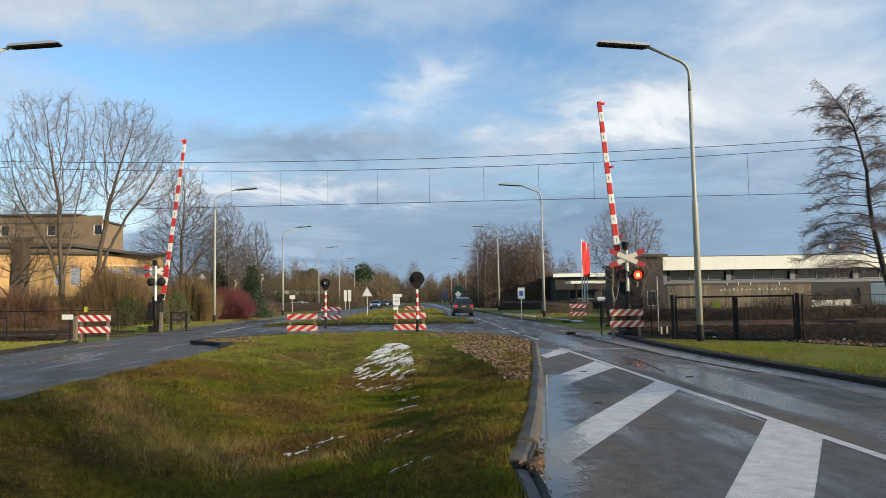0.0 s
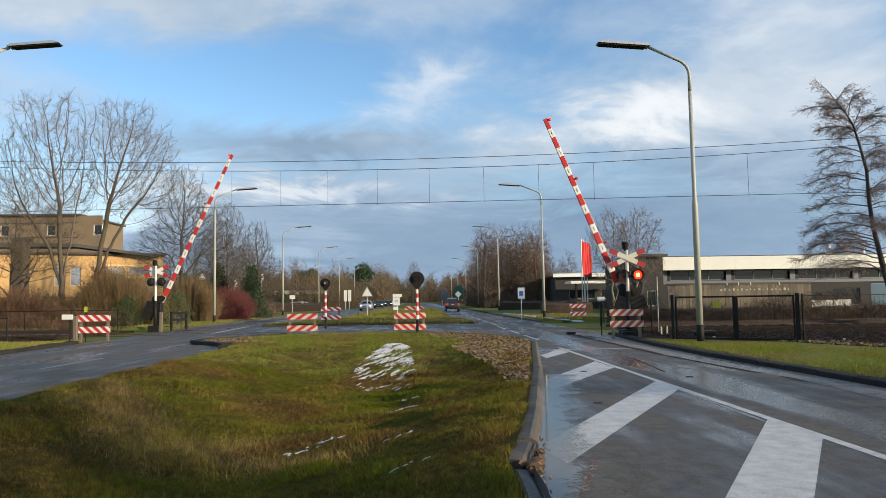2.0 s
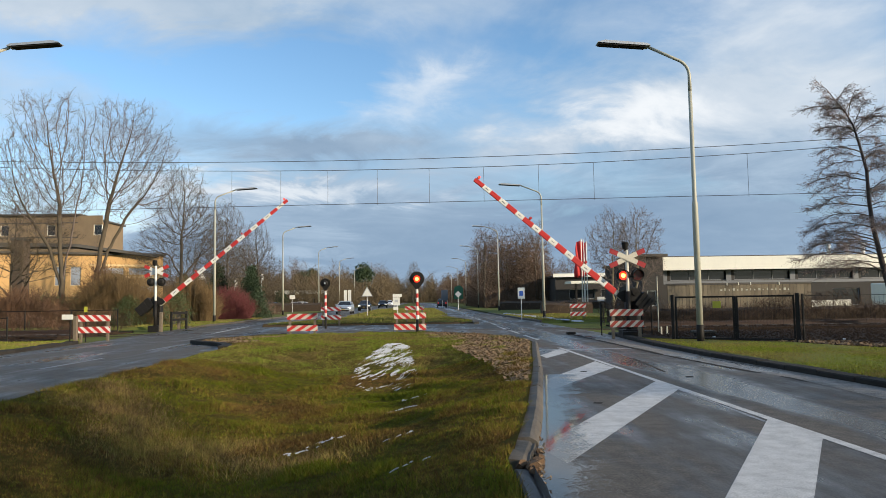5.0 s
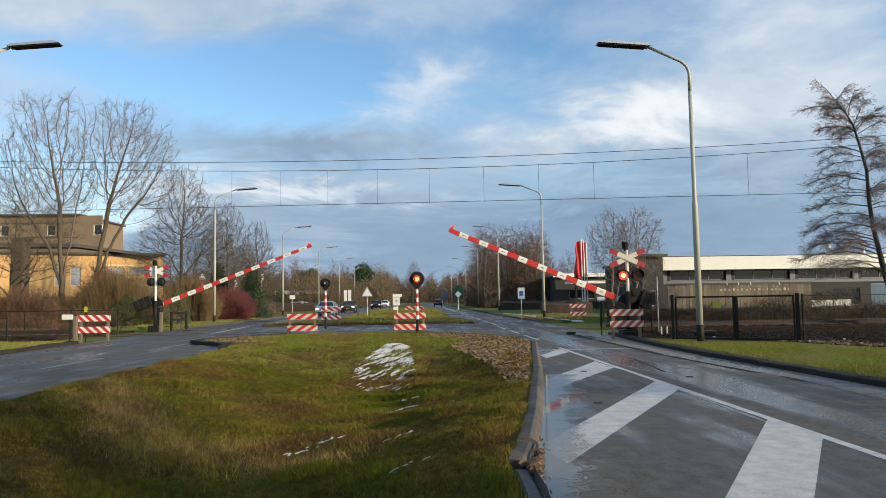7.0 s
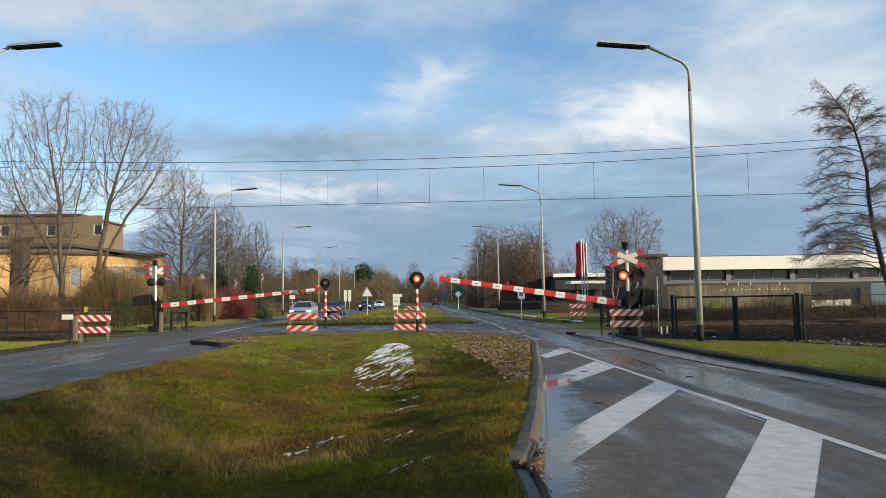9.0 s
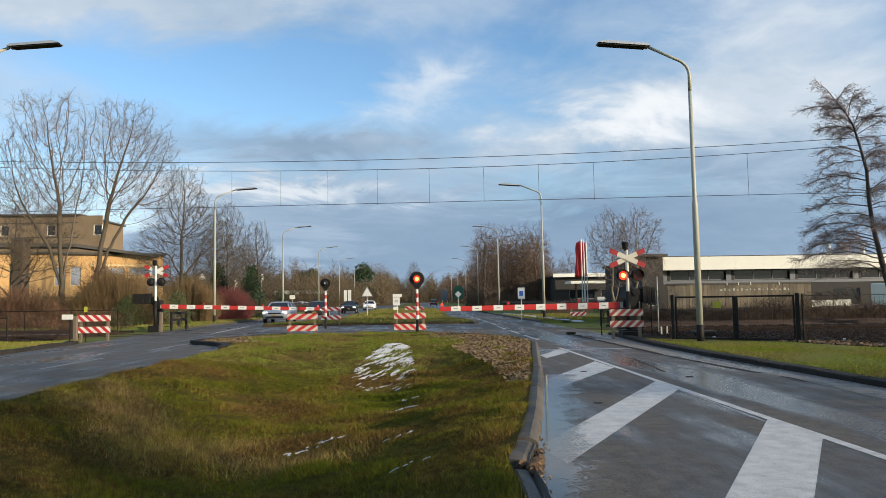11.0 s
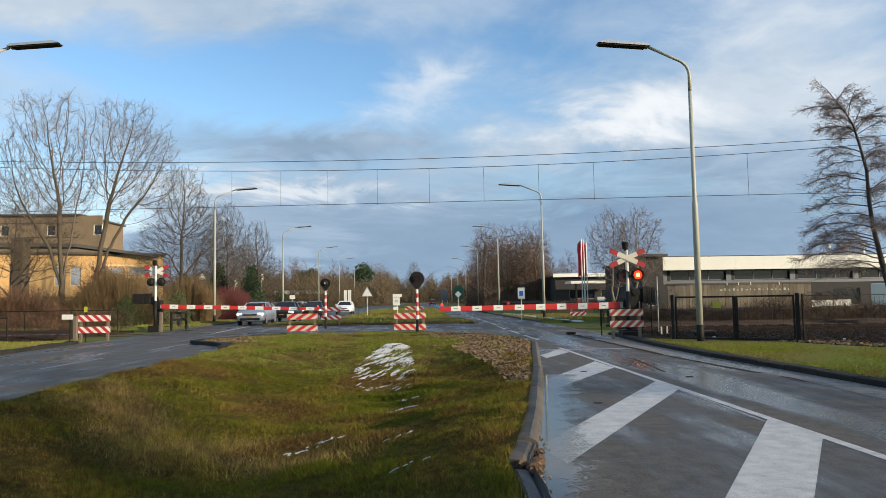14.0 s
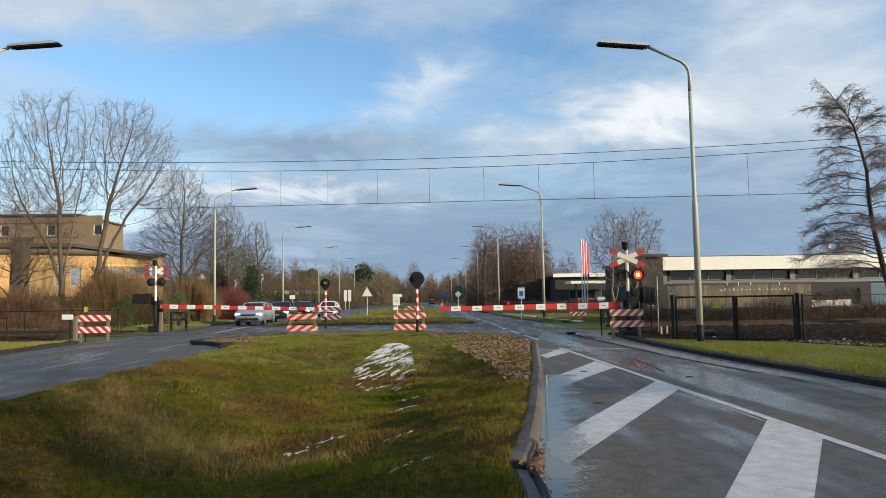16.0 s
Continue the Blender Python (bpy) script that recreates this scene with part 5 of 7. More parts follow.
def blob_shape(rx, ry, h, z0=0.0):
    def f(rnd):
        a, z = rnd.random() * 6.283, rnd.random()
        q = (0.6 + 0.45 * rnd.random()) * math.sqrt(max(0.05, 1 - z * z))
        q *= 1 + 0.25 * noise.noise(Vector((math.cos(a) * 2, math.sin(a) * 2, z * 3 + rx)))
        return (rx * q * math.cos(a), ry * q * math.sin(a), z0 + z * h)
    return f


# ---- buildings ----


def flat_building(name, x0, x1, y0, depth, h, wall, roof, label, windows, fascia=None, group="", turn=0, frames=None, glass=None):
    """A flat-roofed block: wall with window openings set in, roof slab and fascia. windows: (x0, x1, z0, z1)."""
    t = thing(name, pose(x0, y0, 0, 0, 0, turn), label, "building", group)
    w = x1 - x0
    part("wall", Mesh().box(0, w, 0.25, depth, -0.1, h), wall, t)
    # front skin, pierced by the openings
    xs = sorted({0, w, *[v for q in windows for v in q[:2]]})
    zs = sorted({-0.1, h, *[v for q in windows for v in q[2:]]})
    front = Mesh()
    for a, b in zip(xs, xs[1:]):
        for c, d in zip(zs, zs[1:]):
            if not any(q[0] <= a and b <= q[1] and q[2] <= c and d <= q[3] for q in windows):
                front.box(a, b, 0, 0.25, c, d)
    part("front_wall", front.weld(), wall, t)
    for a, b, c, d in windows:
        win = part("window", Mesh().box(a + 0.06, b - 0.06, 0.17, 0.22, c + 0.06, d - 0.06), glass or M_GLASS, t)
        fr = Mesh()
        for q in ((a, a + 0.07, c, d), (b - 0.07, b, c, d), (a + 0.07, b - 0.07, c, c + 0.07), (a + 0.07, b - 0.07, d - 0.07, d)):
            fr.box(q[0], q[1], 0.12, 0.245, q[2], q[3])
        n = max(1, int((b - a) / 1.6))
        for k in range(1, n):
            u = a + (b - a) * k / n
            fr.box(u - 0.03, u + 0.03, 0.12, 0.245, c + 0.07, d - 0.07)
        part("window_frame", fr, frames or M_ALU, win)
    part("roof", Mesh().box(-0.3, w + 0.3, -0.4, depth + 0.3, h + 0.003, h + 0.22), roof, t)
    if fascia:
        z0, z1, over = fascia
        n = max(1, int(w / 3.0))
        for k in range(n):
            a, b = -0.4 + (w + 0.8) * k / n, -0.4 + (w + 0.8) * (k + 1) / n
            part("fascia_panel", Mesh().box(a + 0.004, b - 0.004, -over, -over + 0.14, z0, z1), M_FASCIA, t, "white sunlit fascia panel")
        part("soffit", Mesh().box(-0.39, w + 0.39, -over + 0.145, -0.005, z0 + 0.05, z0 + 0.15), M_ROOF, t)
    return t


# ---- vehicles ----


def car(m, paint, label, length=4.25, width=1.78, height=1.46, facing=-1, lights=True):
    """A hatchback, nose towards -y; body lofted from cross-sections, wheels and glass as parts."""
    t = thing("car", m, label, "car", "cars")
    hw = width / 2
    L = length
    # stations along y: (y, half width at sill, belt height, roof height, roof half width)
    st = [(0.0, 0.72, 0.70, 0.70, 0.66), (0.05, 0.86, 0.78, 0.78, 0.78), (0.25, 0.95, 0.86, 0.86, 0.84), (0.75, 1.0, 0.95, 0.95, 0.84), (1.0, 1.0, 0.98, 1.01, 0.80),
          (1.75, 1.0, 0.96, height - 0.05, 0.66), (2.2, 1.0, 0.97, height, 0.66), (3.1, 1.0, 0.99, height - 0.03, 0.66), (3.75, 0.98, 1.0, height - 0.14, 0.64), (L - 0.12, 0.93, 0.98, 1.02, 0.70), (L, 0.82, 0.75, 0.75, 0.72)]
    lower, vs, fs = Mesh(), [], []
    for y, a, belt, roof, rw in st:
        s = hw * a
        z0 = 0.30 if 0.0 < y < L else 0.36
        ring = [(-s * 0.96, z0), (-s, 0.45), (-s, 0.62), (-s * 0.965, belt * 0.97), (-s * 0.90, belt), (0, belt + 0.03), (s * 0.90, belt), (s * 0.965, belt * 0.97), (s, 0.62), (s, 0.45), (s * 0.96, z0), (0, z0 - 0.05)]
        vs += [(x, y, z) for x, z in ring]
    n = 12
    for j in range(len(st) - 1):
        fs += [(j * n + i, (j + 1) * n + i, (j + 1) * n + (i + 1) % n, j * n + (i + 1) % n) for i in range(n)]
    fs += [tuple(range(n)), tuple(reversed(range((len(st) - 1) * n, len(st) * n)))]
    body = part("body", lower.add(vs, fs), paint, t, smooth=True)
    # cabin: roof and pillars around the glass
    cab = [(y, belt, roof, rw) for y, a, belt, roof, rw in st if roof > belt + 0.02]
    roofm = Mesh()
    pts = [(y, roof, rw) for y, belt, roof, rw in cab if roof > height - 0.16]
    vs, fs = [], []
    for y, z, rw in pts:
        vs += [(-hw * rw, y, z - 0.05), (-hw * rw * 0.8, y, z), (hw * rw * 0.8, y, z), (hw * rw, y, z - 0.05), (hw * rw * 0.8, y, z - 0.06), (-hw * rw * 0.8, y, z - 0.06)]
    for j in range(len(pts) - 1):
        fs += [(j * 6 + i, j * 6 + (i + 1) % 6, (j + 1) * 6 + (i + 1) % 6, (j + 1) * 6 + i)[::-1] for i in range(6)]
    fs += [tuple(range(6)), tuple(reversed(range((len(pts) - 1) * 6, len(pts) * 6)))]
    part("roof", roofm.add(vs, fs), paint, t, smooth=False)
    glass = Mesh()
    y0, y1, y2, y3 = 1.06, 1.78, 3.7, L - 0.16
    zb, zt = 0.95, height - 0.07
    bw, tw = hw * 0.88, hw * 0.64
    ring0 = [(-bw, y0, zb), (bw, y0, zb), (bw * 1.0, y3, zb + 0.03), (-bw, y3, zb + 0.03)]
    ring1 = [(-tw, y1, zt), (tw, y1, zt), (tw, y2, zt - 0.06), (-tw, y2, zt - 0.06)]
    part("cabin_glass", glass.add(ring0 + ring1, [(3, 2, 1, 0), (4, 5, 6, 7), (0, 1, 5, 4), (1, 2, 6, 5), (2, 3, 7, 6), (3, 0, 4, 7)]), M_GLASS, t, "dark car windows")
    for sx in (-1, 1):
        for (a, za), (b, zb2), r in (((y0, 0.96), (y1, zt), 0.035), ((2.65, 0.98), (2.6, zt), 0.04), ((y3, 0.98), (y2, zt - 0.05), 0.05)):
            part("pillar", Mesh().tube([(sx * bw * 1.005, a, za), (sx * tw * 1.02, b, zb2)], r, 6), paint, t)
        part("mirror", Mesh().box(*sorted((sx * hw * 0.93, sx * (hw + 0.13))), 1.3, 1.4, 0.95, 1.08, bev=0.02), paint, t)
        part("headlight", Mesh().box(*sorted((sx * hw * 0.50, sx * hw * 0.93)), 0.0, 0.34, 0.60, 0.79, bev=0.05), M_HEADLIGHT if lights else M_ALU, t, "white headlight")
        part("tail_light", Mesh().box(*sorted((sx * hw * 0.62, sx * hw * 0.9)), L - 0.14, L + 0.005, 0.72, 0.96, bev=0.02), M_TAIL, t, "red tail light")
        for wy in (0.78, L - 0.85):
            w = part("wheel", Mesh().tube([(sx * (hw - 0.20), wy, 0.31), (sx * (hw - 0.02), wy, 0.31)], 0.31, 20), M_TYRE, t)
            part("rim", Mesh().tube([(sx * (hw - 0.03), wy, 0.31), (sx * (hw - 0.005), wy, 0.31)], 0.2, 14), M_ALU, w)
    part("grille", Mesh().box(-hw * 0.49, hw * 0.49, -0.02, 0.05, 0.61, 0.70, bev=0.01), M_DARK, t)
    part("lower_grille", Mesh().box(-hw * 0.7, hw * 0.7, -0.012, 0.06, 0.32, 0.47, bev=0.02), M_DARK, t)
    part("number_plate", Mesh().box(-0.18, 0.18, -0.035, -0.015, 0.50, 0.57), M_PLATE, t, "yellow plate with a plain dark bar")
    part("number_plate", Mesh().box(-0.18, 0.18, L, L + 0.02, 0.78, 0.85), M_PLATE, t, "yellow plate with a plain dark bar")
    return t

# ---- the crossing ----
build_railway()
for x, y, h in ((8.12, 20.19, 8.64), (8.52, 47.6, 9.0), (9.2, 80, 9.6), (9.6, 112, 9.8), (10.0, 146, 9.8), (10.4, 182, 9.8), (10.8, 225, 9.8)):
    lamp_post(x, y, h, 2.73 if y < 30 else 2.9, -1, lean=-0.1)
for x, y, h in ((-13.75, 21.5, 9.2), (-14.2, 50.0, 9.3), (-13.8, 73, 9.0), (-15.0, 108, 9.6), (-15.4, 140, 9.8), (-15.8, 178, 9.8)):
    lamp_post(x, y, h, 2.95, 1)

right_signal, right_lamps = crossing_signal(7.36, 24.56)
left_signal, _ = crossing_signal(-13.9, 38.07, back=True)
barrier_drive(7.66, 24.95, False, 0)
barrier_drive(-13.95, 38.4, True, 0)
RIGHT_ARM = barrier_arm("red and white striped barrier arm beside the near signal", 6.93, 0.57, 0.745, 1, 0.33, 0.45, (0.66, -0.38, 0.16))
LEFT_ARM = barrier_arm("red and white striped barrier arm beside the far signal", 8.71, 0.34, 0.90, -1, 0.45, 0.40, (1.12, -0.26, 0.24))
mid_signal, mid_lamps = banded_signal(-0.03, 29.35, 2.28, False, "round black crossing signal on a red and white banded post")
banded_signal(-4.82, 37.2, 2.36, True, "round crossing signal seen from behind on a banded post", 0.85)
BULBS = [lamp_bulb(t, 0.15) for t, p in right_lamps] + [lamp_bulb(t, 0.14) for t, p in mid_lamps]

# duller white and red on the first board, its shade put into the colours
warning_board(7.0, 23.6, 1.14, 0.5, 0.88, 0.22, -1, M_CREAM, M_BRICKRED, "red and white striped board on dark posts, dulled in colour as shaded", n=4)
warning_board(-12.84, 28.6, 1.29, 0.43, 0.89, 0.25, 1, M_WHITE, M_RED, "bright red and white striped board on timber posts", n=4)
warning_board(-4.88, 30.1, 1.28, 0.30, 0.79, 0.24, -1, M_CREAM, M_RED, "weathered red and white striped board on timber posts", n=3)
warning_board(-0.34, 30.3, 1.37, 0.27, 0.75, 0.25, 1, M_CREAM, M_RED, "red and white striped board below the signal", n=4)
warning_board(10.0, 44, 1.03, 0.40, 0.90, 0.25, -1, M_WHITE, M_RED, "orange-red striped board on the verge beyond the railway", n=3)
warning_board(-4.95, 40.6, 1.15, 0.5, 0.98, 0.24, 1, M_WHITE, M_RED, "red and white striped board on the far median", n=3)
warning_board(-0.2, 42.0, 1.15, 0.5, 0.95, 0.24, 1, M_CREAM, M_RED, "red and white striped board on the far median", n=3)

# posts, plates and boxes
mesh_fence([(10.85, 19.62), (14.6, 18.4), (36, 16.6)], 1.36, "dark steel wire fence along the railway", post_gap=3.0, rail_r=0.007)
gate = thing("metal_gate", pose(7.8, 21.45, 0, 0, 0, -30.5), "dark steel gate in the railway fence", "gate")
for x, q in ((0.0, 0.05), (1.78, 0.022), (3.42, 0.055)):
    part("gate_post", Mesh().box(x - q, x + q, -q, q, -0.1, 1.44 if q > 0.04 else 1.38, bev=0.01), M_DARK, gate)
for x0, x1 in ((0.07, 1.755), (1.805, 3.35)):
    f = Mesh().box(x0, x1, -0.02, 0.02, 1.34, 1.39).box(x0, x1, -0.02, 0.02, 0.1, 0.15)
    f.box(x0, x0 + 0.05, -0.02, 0.02, 0.15, 1.34).box(x1 - 0.05, x1, -0.02, 0.02, 0.15, 1.34)
    part("gate_frame", f, M_DARK, gate)
    bars = Mesh()
    for k in range(1, 17):
        bars.box(x0 + 0.05 + k * (x1 - x0 - 0.1) / 17 - 0.0025, x0 + 0.05 + k * (x1 - x0 - 0.1) / 17 + 0.0025, -0.006, 0.006, 0.15, 1.34)
    tagged(part("gate_bars", bars, M_DARK, gate), "thin dark gate bars", kind="stuff")
part("plate", Mesh().box(1.16, 1.39, -0.035, -0.022, 1.03, 1.23), M_YELLOW, gate, "yellow plate")
mesh_fence([(-17.5, 28.6), (-16.2, 28.6)], 0.95, "low dark rail fence", post_gap=1.3)
mesh_fence([(-34, 37.6), (-15.0, 36.0)], 1.15, "dark steel bar fence along the railway")
mesh_fence([(9.2, 35.5), (9.9, 37.5)], 1.1, "short steel fence by the crossing")
for x, y, w, z, h, m, lab in ((-13.92, 28.7, 0.44, 0.85, 0.2, M_WHITE, "small white plate on a post"), (-13.22, 28.72, 0.13, 1.13, 0.22, M_YELLOW, "small yellow marker plate on a post"), (6.75, 25.9, 0.26, 1.26, 0.16, M_WHITE, "small white plate on a post")):
    s = thing("marker_plate", pose(x, y, 0), lab, "marker plate")
    part("stake", Mesh().tube([(0.1 if w > 0.3 else 0, 0.03, -0.1), (0.1 if w > 0.3 else 0, 0.03, z + h / 2)], 0.025, 8), M_DARK, s)
    part("plate", Mesh().box(-w / 2, w / 2, -0.01, 0.01, z, z + h, bev=0.004), m, s)
for x, y in ((-13.0, 36.4), (-13.3, 40.0), (-12.98, 27.4)):
    p = thing("timber_post", pose(x, y, 0), "short weathered timber guard post", "post", "guard posts")
    part("shaft", Mesh().box(-0.07, 0.07, -0.07, 0.07, -0.1, 1.0, bev=0.015), M_WOOD, p)
guard = thing("guard_rail", pose(-13.1, 38.2, 0, 0, 0, 80), "dark low guard rail beside the barrier post", "guard rail")
for x in (0, 1.6):
    part("post", Mesh().box(x - 0.05, x + 0.05, -0.05, 0.05, -0.1, 1.0, bev=0.01), M_DARK, guard)
for z in (0.5, 0.85):
    part("rail", Mesh().box(0.05, 1.55, -0.03, 0.03, z, z + 0.12), M_DARK, guard)
cab = thing("relay_box", pose(7.2, 24.0, 0), "low dark relay box beside the signal", "cabinet")
part("case", Mesh().box(-0.26, 0.26, -0.15, 0.15, -0.05, 0.22, bev=0.02), M_DARK, cab)
slab = thing("concrete_slab", pose(9.6, 23.6, 0), "pale concrete cover slab on the ballast", "slab")
part("cover", Mesh().box(-0.35, 0.35, -0.25, 0.25, 0.16, 0.24, bev=0.02), M_KERB, slab)
part("plinth", Mesh().box(-0.25, 0.25, -0.2, 0.2, -0.05, 0.162), M_DARK, slab)

pole_sign(6.75, 46.0, 2.12, "box", 0.46, 0.72, M_WHITE, "white and blue sign on a thin pole", edge=M_BLUE)
pole_sign(-4.35, 61, 2.62, "tri", 0.95, 0.82, M_WHITE, "back of a triangular road sign on a pole", edge=M_ALU)
pole_sign(-26.5, 88, 5.2, "tri", 1.1, 0.95, M_WHITE, "triangular road sign far off", edge=M_ALU)
pole_sign(5.6, 98, 2.6, "diamond", 0.9, 0.9, M_ALU, "grey diamond road sign seen from behind")
for x, w in ((-12.3, 0.5), (-11.6, 0.55)):
    pole_sign(x, 121, 3.3, "box", w, 1.9, M_WHITE, "tall white panel on a pole", pole=0.05, category="sign panel")
gs = thing("green_sign", pose(6.6, 116, 0), "green sheeted sign with a ragged top", "sign")
part("pole", Mesh().tube([(0, 0.05, -0.1), (0, 0.05, 3.4)], 0.05, 8), M_ALU, gs)
part("panel", Mesh().prism([(-0.7, 1.5), (0.85, 1.5), (0.85, 3.3), (0.3, 3.75), (-0.55, 3.5)], -0.02, 0.02), M_GREEN, gs)
bs = thing("direction_sign", pose(4.6, 120, 0), "blue direction sign on two poles seen from behind", "sign")
for x in (-0.4, 0.4):
    part("pole", Mesh().tube([(x, 0.05, -0.1), (x, 0.05, 2.6)], 0.05, 8), M_ALU, bs)
part("panel", Mesh().box(-0.6, 0.5, -0.02, 0.02, 1.3, 3.1), mat("grey_blue_sign_back", (0.11, 0.14, 0.18), bump=0.0), bs)
wb = thing("white_notice_board", pose(-1.5, 52, 0.1), "white notice board with small grey boxes on the far median", "notice board")
part("post", Mesh().tube([(0, 0.05, -0.2), (0, 0.05, 1.6)], 0.04, 8), M_ALU, wb)
part("panel", Mesh().box(-0.34, 0.34, -0.02, 0.02, 1.55, 1.78, bev=0.005), M_WHITE, wb)
part("panel", Mesh().box(-0.33, 0.18, -0.02, 0.02, 0.95, 1.53, bev=0.005), M_WHITE, wb)
part("symbol", Mesh().box(-0.2, 0.05, -0.025, -0.02, 1.18, 1.36), M_ALU, wb)
part("panel", Mesh().box(-0.3, 0.05, -0.02, 0.02, 0.62, 0.86, bev=0.005), M_WHITE, wb)

# ---- buildings ----
win = [(0.8 + 5.6 * k, 5.9 + 5.6 * k, 2.72, 3.56) for k in range(6)] + [(15.0, 17.4, 0.4, 1.9), (19.5, 22.6, 0.9, 2.1)]
hall = flat_building("flat_roofed_hall", 20.9, 56, 60, 18, 4.6, M_GREYWALL, M_ROOF, "long flat-roofed hall of dark brick with a white roof edge", win, fascia=(3.6, 4.72, 0.9), frames=M_FRAME)
part("sill_band", Mesh().box(0.02, 35.0, -0.06, -0.002, 2.42, 2.68), M_FRAME, hall, "grey sill band under the windows")
for k in range(7):
    part("pilaster", Mesh().box(0.05 + 5.6 * k, 0.5 + 5.6 * k, -0.08, -0.003, 2.69, 3.58), M_FRAME, hall, "grey pier between the windows")
flat_building("annex", 18.6, 20.4, 58, 6, 4.7, M_GREYWALL, M_ROOF, "dark brick annex beside the hall", [(0.4, 1.2, 0.6, 1.9)])
flat_building("low_office", 19.6, 40, 100, 12, 4.4, M_GREYWALL, M_ROOF, "low dark office with white roof edge", [(2 + 4.5 * k, 5.6 + 4.5 * k, 1.2, 2.6) for k in range(4)], fascia=(4.35, 4.85, 0.7))
canopy = thing("entrance_canopy", pose(21, 96, 0), "flat entrance canopy with a white edge", "canopy")
part("roof", Mesh().box(-0.5, 8, -2, 2, 3.3, 3.65), M_FASCIA, canopy)
for x in (0.2, 7.2):
    part("column", Mesh().box(x, x + 0.25, -1.6, -1.35, -0.1, 3.3), M_DARK, canopy)
flat_building("pale_house", -29.0, -19.0, 147, 5, 3.6, M_TAUPE, M_ROOF, "low pale-edged house behind the waiting cars", [(0.8 + 2.2 * k, 2.2 + 2.2 * k, 0.9, 2.2) for k in range(4)], fascia=(3.0, 3.8, 0.5))
pier = thing("brick_pier", pose(-35.0, 62, 0), "dark brown brick pier before the ochre building", "pier")
part("shaft", Mesh().box(0, 1.0, 0, 1.2, -0.1, 7.1, bev=0.01), M_PIER, pier)
part("coping", Mesh().box(-0.08, 1.08, -0.08, 1.28, 7.1, 7.28, bev=0.01), M_ROOF, pier)
flat_building("ochre_school", -42.0, -25.8, 70, 14, 6.6, M_OCHRE, M_ROOF, "ochre brick building with a dark overhanging roof",
              [(6.0, 7.0, 3.4, 5.4), (7.4, 8.4, 3.4, 5.4), (9.6, 12.4, 4.5, 5.3), (12.8, 15.6, 4.5, 5.3), (9.6, 15.6, 2.7, 3.4)], turn=25, frames=M_BAND, glass=M_GLASS_SKY)
school = bpy.data.objects["ochre_school"]
for z0, z1 in ((5.42, 5.62), (4.22, 4.4), (3.5, 3.66), (2.46, 2.6)):
    part("facade_band", Mesh().box(9.2, 16.0, -0.05, 0.002, z0, z1), M_BAND, school, "pale horizontal band")
for z in (1.3, 2.2):
    part("facade_band", Mesh().box(0.2, 8.8, -0.03, 0.002, z, z + 0.07), M_TAUPE, school, "brown brick course")
roof = thing("sloping_canopy", pose(-42.6, 68.9, 0, 0, 0, 25), "dark sloping roof edge in front of the ochre building", "roof")
part("edge", Mesh().prism([(0, 7.1), (9.0, 7.3), (16.6, 6.35), (16.6, 6.6), (9.0, 7.62), (0, 7.6)], -0.3, 2.2), M_ROOF, roof)
flat_building("brown_block", -70, -44.4, 94, 14, 13.2, M_TAUPE, M_ROOF, "brown brick upper block with a flat roof", [(9.5 + 6 * k, 10.6 + 6 * k, 10.6, 12.0) for k in range(4)], frames=M_FASCIA)
block = bpy.data.objects["brown_block"]
for z in (9.2, 10.3, 12.2):
    part("facade_band", Mesh().box(0.1, 25.5, -0.04, 0.002, z, z + 0.12), M_ROOF, block, "dark brick course")

for x in (37.2, 38.9, 40.4):
    v = thing("roof_vent", pose(x, 62.5, 4.825), "pale round vent pipe on the hall roof", "roof vent", "roof vents")
    part("pipe", Mesh().tube([(0, 0, -0.05), (0, 0, 0.9)], 0.16, 12), M_FASCIA, v)
    part("cap", Mesh().tube([(0, 0, 0.9), (0, 0, 0.98), (0, 0, 1.15)], [0.22, 0.24, 0.08], 12), M_FASCIA, v)
for x, z, y in ((-26.2, 4.7, 92), (-23.8, 4.4, 93), (-20.6, 5.2, 94)):
    f = thing("flagpole", pose(x, y, 0), "thin pole with a small white pennant", "flagpole", "white pennants")
    part("pole", Mesh().tube([(0, 0, -0.1), (0, 0, z)], 0.04, 6), M_ALU, f)
    part("pennant", Mesh().prism([(0.04, z - 0.9), (0.3, z - 0.85), (0.34, z - 0.1), (0.04, z)], -0.01, 0.01), M_WHITE, f)
pole_sign(-16.0, 91, 2.3, "box", 0.7, 0.5, M_WHITE, "small white sign by the car park")

# timber panels in front of the hall
pf = thing("panel_fence", pose(15.0, 42, 0), "weathered brown timber board fence", "fence")
bd = Mesh().box(0.004, 0.216, -0.012, 0.012, 0.0, 2.05, bev=0.004).data("board")
for k in range(40):
    part("board", bd, M_PANEL, pf, at=pose(0.22 * k, 0.01 * (k % 2), 0))
for k in range(17):
    part("lettering", Mesh().box(3.2 + 0.26 * k, 3.2 + 0.26 * k + (0.07 if k % 3 else 0.13), -0.022, -0.0135, 1.68, 1.76 + 0.06 * (k % 2)), M_GALV, pf, "unreadable pale painted lettering")
for z in (0.4, 1.6):
    part("rail", Mesh().box(0, 8.8, 0.024, 0.07, z, z + 0.08), M_PANEL, pf)
part("cap_rail", Mesh().box(-0.05, 8.85, -0.04, 0.06, 2.055, 2.16), M_ROOF, pf, "dark rail along the top")
for x in (3.6, 4.3, 5.05, 6.8):
    part("bracket", Mesh().box(x, x + 0.045, -0.06, -0.042, 2.0, 2.17), M_FASCIA, pf, "pale upright bracket")
wall = thing("low_white_wall", pose(23.9, 44, 0), "low pale concrete wall behind the fence", "wall")
